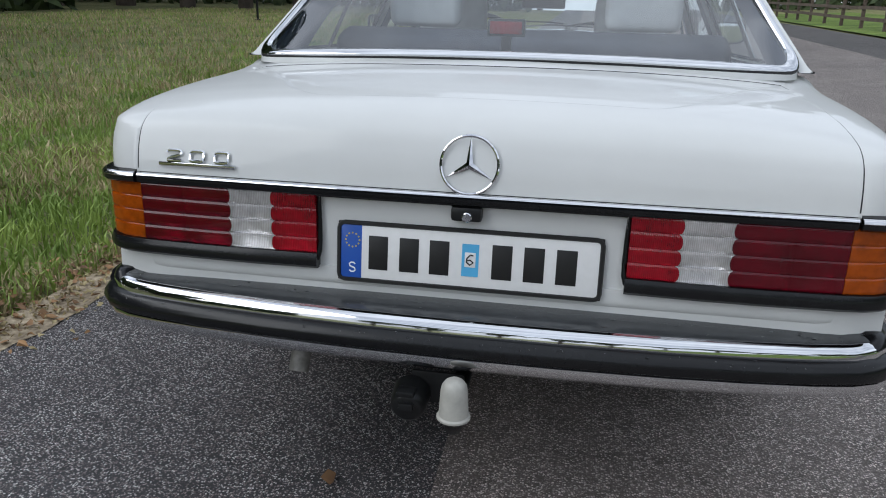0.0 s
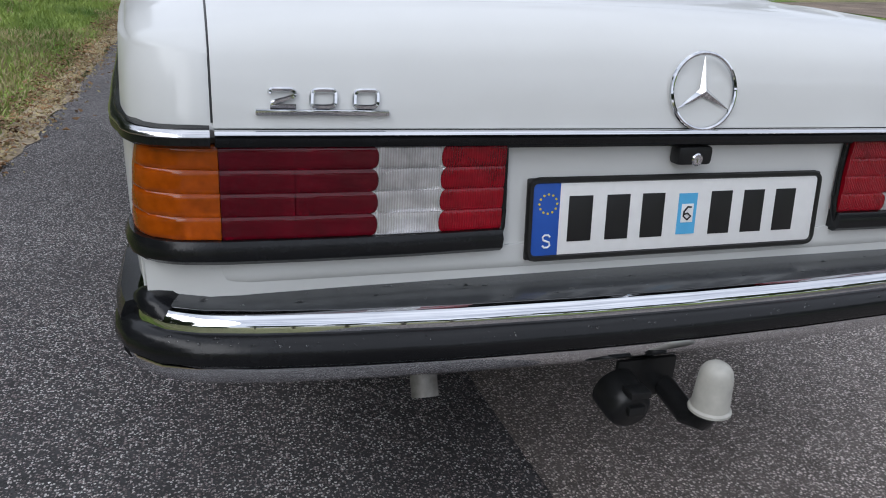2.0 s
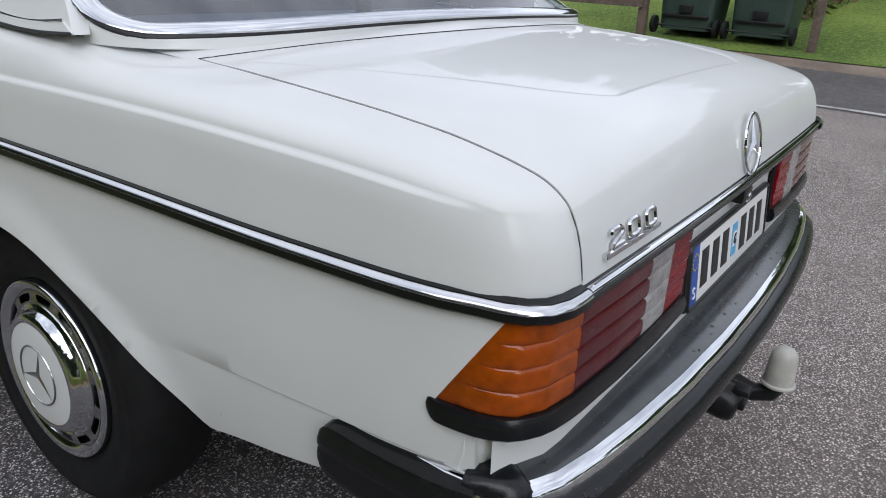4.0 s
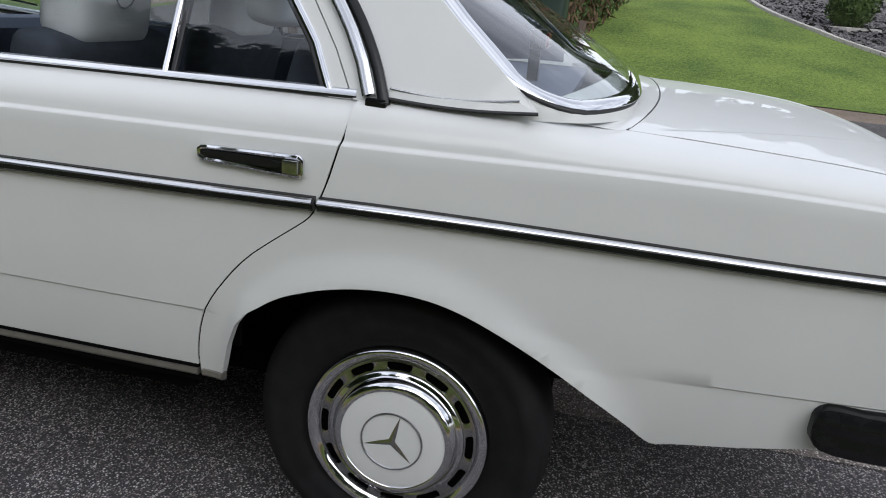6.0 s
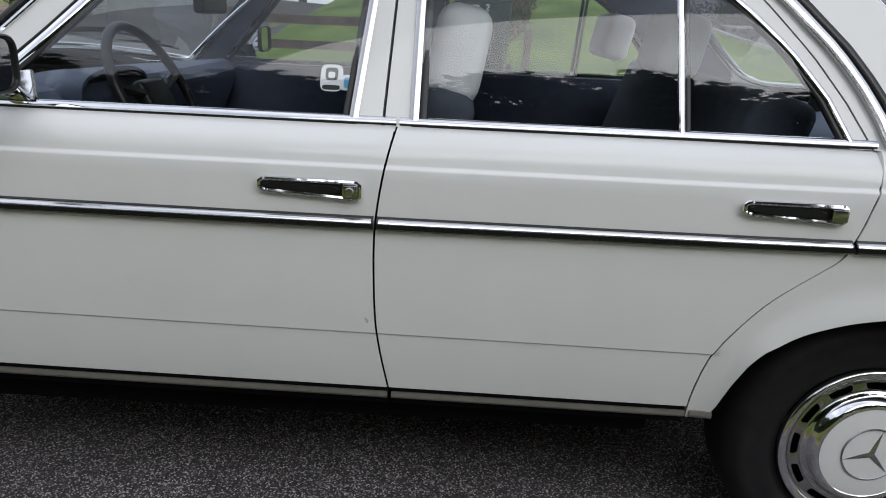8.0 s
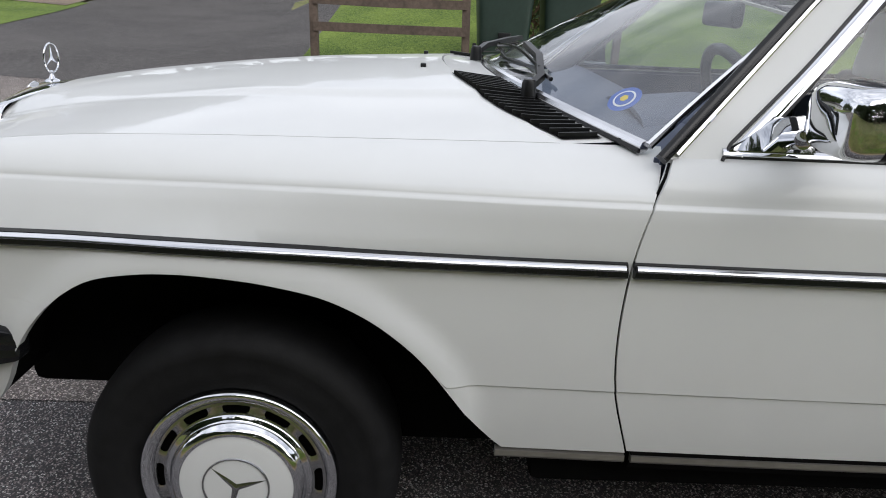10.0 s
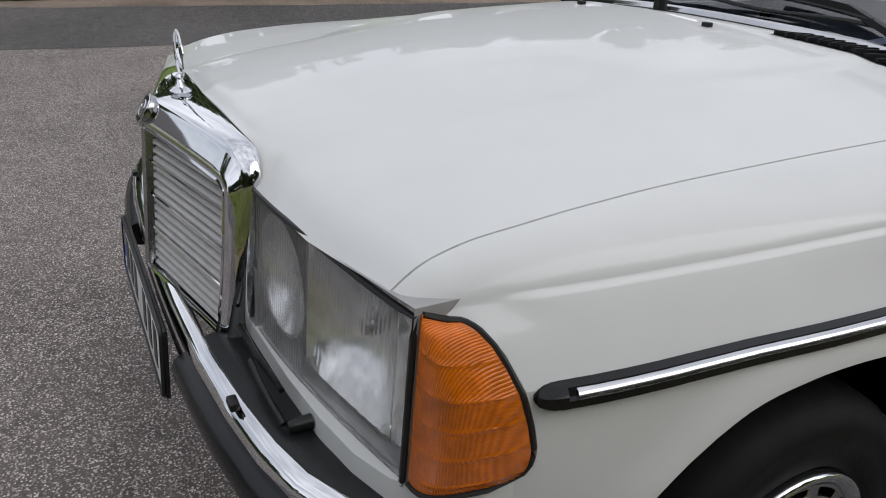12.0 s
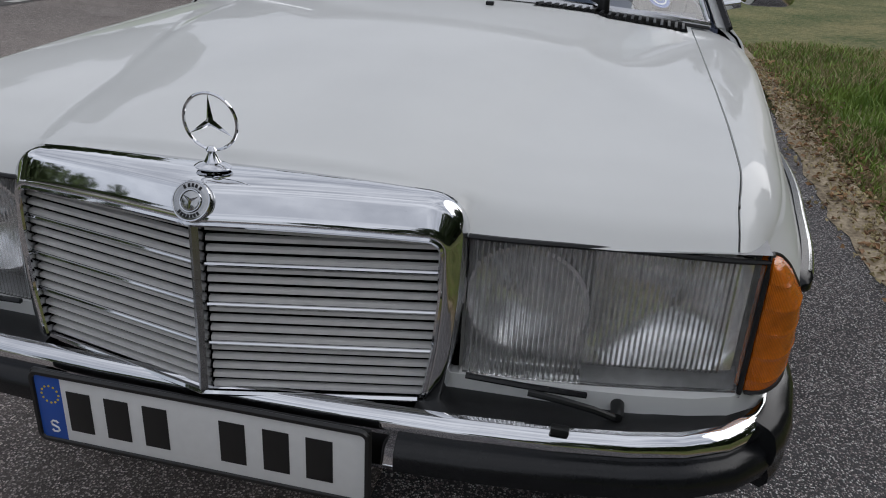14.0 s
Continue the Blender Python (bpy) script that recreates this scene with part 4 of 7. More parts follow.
    edge_bar(s, EDGE_A_OUT, 0.972, ROOFZ, 0.006, 0.020, 0.018, RUBBER, "drip_seal", fp, "black rubber pillar seal", 0.012)
    edge_bar(s, EDGE_A_OUT, 0.980, ROOFZ, 0.006, 0.010, 0.010, CHROME, "chrome_bar", fp, "bright pillar bar", -0.006)
    edge_bar(s, EDGE_A_DOOR, 0.972, ROOFZ, 0.002, 0.006, 0.012, GASKET, "window_gasket", fp, "", 0.001)


for s in (-1, 1):
    build_side(s)

# ---- hood ----
REAR_EDGE = lambda x: 2.428 - 0.42 * x * x


def hood_front(x):
    a = abs(x)
    return curve([(0, 3.490), (0.18, 3.458), (0.30, 3.450), (0.352, 3.453), (0.362, 3.452), (0.55, 3.438), (0.70, 3.405), (0.72, 3.400)])(a)


hood_nose = curve([(0, 3.46), (0.36, 3.452), (0.55, 3.438), (0.70, 3.405), (0.72, 3.403)])
PLATEAU = smooth([(0, 1.0), (0.15, 0.90), (0.25, 0.70), (0.30, 0.48), (0.335, 0.34), (0.37, 0.21), (0.43, 0.11), (0.55, 0.05), (0.66, 0.015), (0.716, 0)])


def hood_z(x, y):
    ax = abs(x)
    a = ax / GAP_X
    # the roll at the nose follows the front edge
    near = step(2.9, 3.3, y)
    zs, zm = HOOD_SEAM(y - near * (hood_nose(ax) - 3.403)), HOOD_MID(y)
    # from a plain arch at the screen to a plateau as wide as the grille at the nose
    full = 1 - a**2.2
    f = step(2.75, 3.40, y)
    nose = hood_nose(ax)
    fade = 1 - 0.93 * step(nose - 0.055, nose, y) * step(0.325, 0.352, ax)
    z = zs + (zm - zs) * lerp(full, PLATEAU(ax), f) * fade
    # the raised middle, whose edges run from the grille to the vents
    edge = lerp(0.345, 0.47, step(3.45, 2.5, y))
    z += 0.007 * (1 - step(edge - 0.022, edge + 0.022, ax)) * (1 - 0.75 * f)
    # tucked under the shell of the grille
    z -= 0.003 * f * math.exp(-(((ax - 0.37) / 0.05) ** 2))
    yb = 3.453 - 0.05 * ax
    if ax < 0.356:
        top = 0.9465 - 0.10 * ax * ax if ax < 0.297 else 0.8815 + math.sqrt(max(0, 0.056**2 - (ax - 0.297) ** 2))
        z = min(z, lerp(z, top - 0.004, step(yb - 0.03, yb, y)))
    return z


def hood_point(u, v):
    x = lerp(-GAP_X + 0.0018, GAP_X - 0.0018, u)
    y = lerp(REAR_EDGE(x), hood_front(x), 1 - (1 - v) ** 1.5)
    z = hood_z(x, y)
    return (x * (1 - 0.0165 * step(3.22, 3.36, y) * (abs(x) / GAP_X) ** 8), y, z)


hood = part("hood", rim(sheet(hood_point, 140, 72), lambda c: Vector((0, -0.25, -1)).lerp(Vector((0, -0.7, -0.12)), step(3.36, 3.44, c.y + 0.05 * (1 - abs(c.x) / GAP_X))), 0.03), PAINT, car, "smooth hood with a raised middle")
for s in (-1, 1):
    seam = [(s * (GAP_X - 0.012 * step(3.22, 3.36, y)), y, HOOD_SEAM(y) - 0.006) for y in [lerp(2.10, 3.395, i / 60) for i in range(61)]]
    part("hood_seal", tube(bmesh.new(), seam, 0.003, 6), GASKET, car, "dark seal in the hood gap")
for x in (-0.20, 0.215):
    b = bmesh.new()
    box(b, (x, 2.474, hood_z(x, 2.474) + 0.004), (0.020, 0.014, 0.010), bevel=0.003)
    part("washer_nozzle", b, PLASTIC, hood, "black washer nozzle")

# cowl and air vents at the foot of the windscreen
SCREEN_FOOT = lambda x: 2.300 - 0.40 * x * x
SCREEN_FOOT_Z = lambda x: 1.046 - 0.115 * x * x


def cowl_z(x, y):
    a, b = SCREEN_FOOT(x) - 0.03, REAR_EDGE(x) - 0.004
    return lerp(SCREEN_FOOT_Z(x) - 0.006, hood_z(min(max(x, -0.712), 0.712), REAR_EDGE(x)) - 0.003, (y - a) / (b - a))


part("cowl", sheet(lambda u, v: (lerp(-0.714, 0.714, u), lerp(SCREEN_FOOT(lerp(-0.714, 0.714, u)) - 0.03, REAR_EDGE(lerp(-0.714, 0.714, u)) - 0.004, v), cowl_z(lerp(-0.714, 0.714, u), lerp(SCREEN_FOOT(lerp(-0.714, 0.714, u)) - 0.03, REAR_EDGE(lerp(-0.714, 0.714, u)) - 0.004, v))), 40, 4), PAINT, car)


def vent_z(x, y):
    return cowl_z(x, y) if y < REAR_EDGE(x) else hood_z(x, y)


for s in (-1, 1):
    def vent_f(u, v):
        x = lerp(0.30, 0.700, u)
        y = lerp(SCREEN_FOOT(x) + 0.030, REAR_EDGE(x) + 0.016 - 0.030 * step(0.55, 0.70, x), v)
        return (s * x, y, vent_z(x, y) + 0.003)
    vent = part("air_vent", sheet(vent_f, 24, 6), DARK, car, "black slatted air vent")
    for k in range(20):
        x = lerp(0.312, 0.690, k / 19)
        y0, y1 = SCREEN_FOOT(x) + 0.032, REAR_EDGE(x) + 0.014 - 0.030 * step(0.55, 0.70, x)
        if y1 - y0 < 0.015:
            continue
        b = bmesh.new()
        sweep(b, [(s * x, y0, vent_z(x, y0) + 0.006), (s * (x - 0.002), (y0 + y1) / 2, vent_z(x, (y0 + y1) / 2) + 0.006), (s * (x - 0.004), y1, vent_z(x, y1) + 0.006)], [(-0.0035, -0.004), (0.0035, -0.004), (0.0035, 0.004), (-0.0035, 0.004)])
        part("slat", b, PLASTIC, vent)

# ---- glass fore and aft, roof ----
def screen_f(u, v):
    x0, x1 = lerp(-0.765, 0.765, u), lerp(-0.60, 0.60, u)
    x = lerp(x0, x1, v)
    y = lerp(SCREEN_FOOT(x0), 1.64 - 0.14 * x1 * x1, v) + 0.02 * math.sin(math.pi * v)
    z = lerp(SCREEN_FOOT_Z(x0) + 0.004, 1.375 - 0.06 * x1 * x1, v)
    return (x, y, z)


part("windscreen", sheet(screen_f, 24, 14), GLASS_SCREEN, car, "clear curved windscreen").visible_shadow = False
foot = [screen_f(i / 40, 0) for i in range(41)]
part("screen_gasket", tube(bmesh.new(), [(x, y + 0.016, z - 0.009) for x, y, z in foot], 0.005, 8), GASKET, car, "black windscreen gasket")
part("screen_trim", tube(bmesh.new(), [(x, y + 0.007, z - 0.002) for x, y, z in foot], 0.0115, 8), CHROME_TRIM, car, "bright windscreen trim")
for s in (0, 1):
    post = [screen_f(s, i / 14) for i in range(15)]
    part("screen_trim", tube(bmesh.new(), post, 0.008, 8), CHROME, car, "bright windscreen trim")


def rear_screen(u, v):
    # rounded lower corners
    ru, rv = 0.046, 0.15
    e = min(u, 1 - u)
    if e < ru and v < rv:
        p, q = (ru - e) / ru, (rv - v) / rv
        g = max(p, q) / math.hypot(p, q) if p + q > 0 else 1
        e, v = ru - p * g * ru, rv - q * g * rv
        u = e if u < 0.5 else 1 - e
    k = 2 * u - 1
    zs = lerp(0.995, 1.36, v)
    xs, ys = glass_x(zs) - 0.020, EDGE_RW(zs) - 0.006
    yc, zc = lerp(-0.372, 0.25, v), lerp(1.0165, 1.385, v) - 0.004 * math.sin(math.pi * v)
    q = abs(k) ** 2.4
    return (k * xs, lerp(yc, ys, abs(k) ** lerp(7.0, 2.4, step(0, 0.7, v))), lerp(zc, zs, q))


part("rear_window", sheet(rear_screen, 72, 30), GLASS_SCREEN, car, "clear rear window glass").visible_shadow = False
edge = [rear_screen(0, 1 - i / 30) for i in range(31)] + [rear_screen(i / 80, 0) for i in range(1, 80)] + [rear_screen(1, i / 30) for i in range(31)]
part("rear_window_gasket", tube(bmesh.new(), [(x * 1.020, y - 0.014, z - 0.017) for x, y, z in edge], 0.006, 8), GASKET, car, "black rear window gasket")
part("rear_window_trim", sweep(bmesh.new(), [(x * 1.006, y - 0.006, z - 0.006) for x, y, z in edge], [(0.018 * math.cos(a), 0.009 * math.sin(a) - 0.25 * 0.018 * math.cos(a)) for a in [math.pi * k / 5 for k in range(10)]]), CHROME, car, "wide chrome rear window trim")
# body skin under the window's foot and round its lower corners
skin = bmesh.new()
foot = [Vector(q) for q in edge if q[2] < 1.075]
rows_s = [[skin.verts.new(p) for p in ((q.x * 1.012, q.y - 0.008, q.z - 0.004), (q.x * 1.022, q.y - 0.017, lerp(q.z, 0.985, 0.35) - 0.006), (q.x * 1.026, q.y - 0.022, 0.966))] for q in foot]
for a, c in zip(rows_s, rows_s[1:]):
    for k in range(2):
        skin.faces.new((a[k], c[k], c[k + 1], a[k + 1]))
part("window_foot", skin, PAINT, car, "painted body edge under the rear window")


# deck between the rear window and the lid
def lid_front(x):
    """Where the bowed front edge of the lid lies along the tail's shell."""
    return (0.250 - 0.10 * x * x - 0.13 * x**4) / 0.953


def deck(u, v):
    k = 2 * u - 1
    x = k * (lerp(0.752, 0.704, v) + 0.012)
    y1, z1 = trunk_point(k * 0.704, lid_front(k * 0.704) - 0.0018)
    return (x, lerp(-0.325 + 0.27 * x * x, y1, v), lerp(1.010 - 0.0345 * k * k, z1 - 0.0005, v) + 0.0008 - 0.0028 * step(0.975, 1.0, abs(k)))


part("rear_deck", sheet(deck, 40, 4), PAINT, car)
part("roof", rim(sheet(lambda u, v: (lerp(-0.64, 0.64, u), lerp(0.20, 1.66, v), 1.36 + 0.055 * (1 - (2 * u - 1) ** 2) * math.sin(math.pi * lerp(0.15, 0.85, v)) + 0.004), 16, 12), (0, 0, -1), 0.02), PAINT, car)
part("headliner", sheet(lambda u, v: (lerp(-0.62, 0.62, u), lerp(0.24, 1.62, v), 1.345 + 0.04 * (1 - (2 * u - 1) ** 2)), 10, 6), TRIMGREY, car)

# ---- trunk lid ----
def lid_point(u, v):
    x = lerp(-TRUNK_GAP + 0.0017, TRUNK_GAP - 0.0017, u)
    y, z = trunk_point(x, lerp(lid_front(x) + 0.0018, 1.0, v))
    # a shallow sunken field in the top, wider towards the window
    w = max(0.0, min(1.0, (y + 0.915) / 0.50))
    r = min(1.0, w / 0.2)
    k = 0.57 + 0.40 * w - 0.12 * (1 - math.sqrt(max(0.0, 1 - (1 - r) ** 2)))
    d = min((k - abs(2 * u - 1)) * 0.70, y + 0.915)
    fade = 1 - step(0.86, 1.0, w)
    return (x, y, z - 0.0024 * (step(0, 0.0125, d) - 0.5) * fade)


lid = part("trunk_lid", rim(sheet(lid_point, 220, 400), (0, 0.5, -0.6), 0.022), PAINT, car, "smooth trunk lid with a pressed top field")


for s in (-1, 1):
    gap_path = [(s * TRUNK_GAP, *trunk_point(TRUNK_GAP, lerp(lid_front(TRUNK_GAP), 0.99, i / 70))) for i in range(71)]
    part("lid_seal", tube(bmesh.new(), [(x, y + 0.0016, z - 0.0018) for x, y, z in gap_path], 0.0021, 6), GASKET, car, "dark seal in the lid gap")
front_gap = [(x, *trunk_point(x, lid_front(x))) for x in [lerp(-TRUNK_GAP, TRUNK_GAP, i / 60) for i in range(61)]]
part("lid_seal", tube(bmesh.new(), [(x, y, z - 0.0008) for x, y, z in front_gap], 0.0022, 6), GASKET, car, "dark seal in the lid gap")


def tail_y(x):
    return -1.053 + TAIL_BOW * (x / TRUNK_GAP) ** 2


lip = [(lerp(-0.703, 0.703, i / 30), tail_y(lerp(-0.703, 0.703, i / 30)), 0.769) for i in range(31)]
rub = part("tail_moulding", sweep(bmesh.new(), lip, [(-0.004, -0.014), (0.010, -0.012), (0.013, -0.008), (0.013, -0.001), (0.007, 0.003), (-0.004, 0.012)], side=1), RUBBER, lid, "black rubber tail moulding")
part("chrome_band", sweep(bmesh.new(), lip, [(0.004, 0.003), (0.0128, 0.003), (0.0134, 0.0040), (0.0122, 0.0065), (0.0085, 0.0088), (0.004, 0.009)], side=1), CHROME, rub, "bright chrome band")
# round emblem on the lid
FACE = Matrix.Rotation(radians(90 - 11), 3, "X")
b = bmesh.new()
yc = lambda z: curve([(0.77, -1.0535), (0.81, -1.048), (0.85, -1.038), (0.885, -1.022)])(z)
ring(b, (0, yc(0.833) - 0.006, 0.833), 0.056, 0.0035, FACE, 48, 8)
star3(b, (0, yc(0.833) - 0.006, 0.833), 0.055, FACE, 0.006, 0.14)
part("round_emblem", b, CHROME, lid, "chrome ring emblem with three arms")
# model figures 2 0 0 over a bar
bar = bmesh.new()
box(bar, (-0.5685, -1.0478, 0.8000), (0.170, 0.008, 0.0075), rot=Matrix.Rotation(radians(-1.2), 3, "Z"), bevel=0.0015)
part("badge_bar", bar, CHROME, lid, "chrome bar under the figures")


def figure(kind, cx):
    b = bmesh.new()
    def P(dx, dz):
        x = cx + dx * 0.86
        z = 0.8170 + dz * 0.88
        return (x, yc(z) + TAIL_BOW * (x / TRUNK_GAP) ** 2 - 0.005, z)
    if kind == "0":
        pts = [P(0.0175 * math.copysign(abs(math.cos(a)) ** 0.45, math.cos(a)) + 0.002 * math.sin(a), 0.0115 * math.copysign(abs(math.sin(a)) ** 0.45, math.sin(a))) for a in [2 * math.pi * k / 28 for k in range(28)]]
        tube(b, pts, 0.0033, 6, True, (0, 1, 0))
    else:
        pts = [P(*q) for q in ((-0.018, 0.006), (-0.0175, 0.0095), (-0.014, 0.0115), (0.012, 0.0115), (0.0175, 0.009), (0.0185, 0.005), (0.016, 0.002), (0.006, -0.001), (-0.010, -0.005), (-0.016, -0.008), (-0.018, -0.0115), (0.019, -0.0115))]
        tube(b, pts, 0.0033, 6, False, (0, 1, 0))
    part("badge_figure", b, CHROME, lid, "chrome figure " + kind)


figure("2", -0.6195), figure("0", -0.568), figure("0", -0.513)


# ---- the tail: panel, lamps, plate, bumper ----
tail = part("tail_panel", sheet(lambda u, v: (lerp(-0.80, 0.80, u), tail_y(lerp(-0.80, 0.80, u)) + 0.022 + 0.03 * step(0.70, 0.80, abs(lerp(-0.8, 0.8, u))) - 0.010 * (1 - v), lerp(0.545, 0.775, v)), 40, 8), PAINT, car)
part("tail_seal", sweep(bmesh.new(), [(x, y + 0.006, 0.748) for x, y, z in lip], [(-0.02, 0.003), (0.002, 0.003), (0.004, 0.006), (0.004, 0.012), (-0.02, 0.012)], side=1), GASKET, tail, "black lid seal")
part("lower_tail", rim(sheet(lambda u, v: (lerp(-0.808, 0.808, u), tail_y(lerp(-0.8, 0.8, u)) + lerp(0.045 - 0.030 * step(0.72, 0.79, abs(lerp(-0.8, 0.8, u))), 0.008, step(0, 0.55, v)) + 0.04 * step(0.66, 0.79, abs(lerp(-0.8, 0.8, u))) + 0.03 * step(0.77, 0.80, abs(lerp(-0.8, 0.8, u))), lerp(0.535, 0.603, v)), 80, 8), (0, 1, 0), 0.02), PAINT, tail)
LAMP_LO, LAMP_HI = 0.632, 0.757


def lamp_xy(t, s):
    """Round the tail corner: t from the inner end of a lamp (0) to its end on the flank (1)."""
    pts = [(0.310, -1.050), (0.45, -1.054), (0.58, -1.052), (0.70, -1.046), (0.755, -1.037), (0.788, -1.019), (0.801, -1.000), (0.807, -0.984), (0.8105, -0.968), (0.8125, -0.945), (0.8145, -0.918), (0.8155, -0.890)]
    d = [0.0]
    for a, b in zip(pts, pts[1:]):
        d.append(d[-1] + math.hypot(b[0] - a[0], b[1] - a[1]))
    q = t * LAMP_LEN
    return s * float(np.interp(q, d, [p[0] for p in pts])), float(np.interp(q, d, [p[1] for p in pts]))


LAMP_LEN = 0.5255
LAMP_END = curve([(0.0, 1.091), (1.0, 0.956)])


def lamp_segment(t0, t1, s, mat, name, parent, label):
    def f(u, v):
        bay = (v * 4) % 1.0
        scallop = 0.016 * (4 * bay * (1 - bay)) ** 0.5 - 0.010
        wave = lambda q: q + (scallop if abs(q - 0.181) < 0.004 else -scallop if abs(q - 0.360) < 0.004 else 0.0)
        t = lerp(wave(t0), LAMP_END(v) if t1 > 0.99 else wave(t1), u)
        x, y = lamp_xy(t, s)
        x2, y2 = lamp_xy(t + 0.01, s)
        x1, y1 = lamp_xy(max(t - 0.01, 0), s)
        n = Vector((y2 - y1, -(x2 - x1), 0)).normalized() * s
        k = (v * 4) % 1.0
        o = 0.0028 * (1 - (2 * k - 1) ** 6) + 0.0005 * (int(v * 48) % 2)
        o = o * (1 - step(0.86, 0.97, u) if t1 > 0.99 else 1) if 0.001 < v < 0.999 else 0
        z = lerp(LAMP_LO, LAMP_HI, v)
        return Vector((x, y, z)) + n * o
    bm = sheet(f, max(16, int(60 * (t1 - t0))), 48)
    return part(name, rim(bm, (0, 0.018, 0), 1.0), mat, parent, label, 50)


for s in (-1, 1):
    b = bmesh.new()
    path = [(*lamp_xy(q, s), 0.616 + 0.007 * step(1.10, 1.135, q)) for q in [1.08 * i / 30 for i in range(31)] + [1.10, 1.112, 1.122, 1.130, 1.134]]
    tapered(b, path, [(-0.03, -0.017), (0.004, -0.017), (0.012, -0.010), (0.014, 0.004), (0.008, 0.016), (-0.03, 0.017)], [1.0] * 31 + [0.97, 0.90, 0.78, 0.60, 0.42], side=s)
    lamp = part("tail_lamp", b, RUBBER, car, "ribbed amber, red and clear tail lamp in black rubber surround")
    cut = [0.0, 0.181, 0.360, 0.563, 0.743, 1.0]
    lamp_segment(0.004, cut[1], s, RED_BRIGHT, "reversing_red_lens", lamp, "bright red ribbed lens")
    lamp_segment(cut[1] + 0.001, cut[2], s, CLEAR, "clear_lens", lamp, "clear ribbed lens")
    lamp_segment(cut[2] + 0.001, cut[3], s, RED, "red_lens", lamp, "dark red ribbed lens")
    lamp_segment(cut[3] + 0.0015, cut[4] - 0.001, s, RED, "red_lens", lamp, "dark red ribbed lens")
    lamp_segment(cut[4] + 0.001, 0.998, s, AMBER_DARK, "amber_lens", lamp, "amber ribbed lens")
    b = bmesh.new()
    sheet(lambda u, v: (lamp_xy(u, s)[0] * 0.985, lamp_xy(u, s)[1] + 0.006 + 0.009 * math.sin(math.pi * v) * abs(math.sin(math.pi * u * 5.5)) ** 0.5, lerp(0.625, 0.752, v)), 66, 8, b)
    part("lamp_backing", b, REFLECTOR, lamp, "silver reflector behind the lenses")
    # upright inner end of the surround
    b = bmesh.new()
    xe, ye = lamp_xy(0.0, s)
    tube(b, [(xe + s * 0.010, ye - 0.002, 0.612), (xe + s * 0.002, ye + 0.001, 0.620), (xe - s * 0.002, ye + 0.003, 0.634), (xe - s * 0.003, ye + 0.006, 0.66), (xe - s * 0.002, ye + 0.009, 0.70), (xe, ye + 0.010, 0.757)], 0.0055, 10)
    part("end_surround", b, RUBBER, lamp)


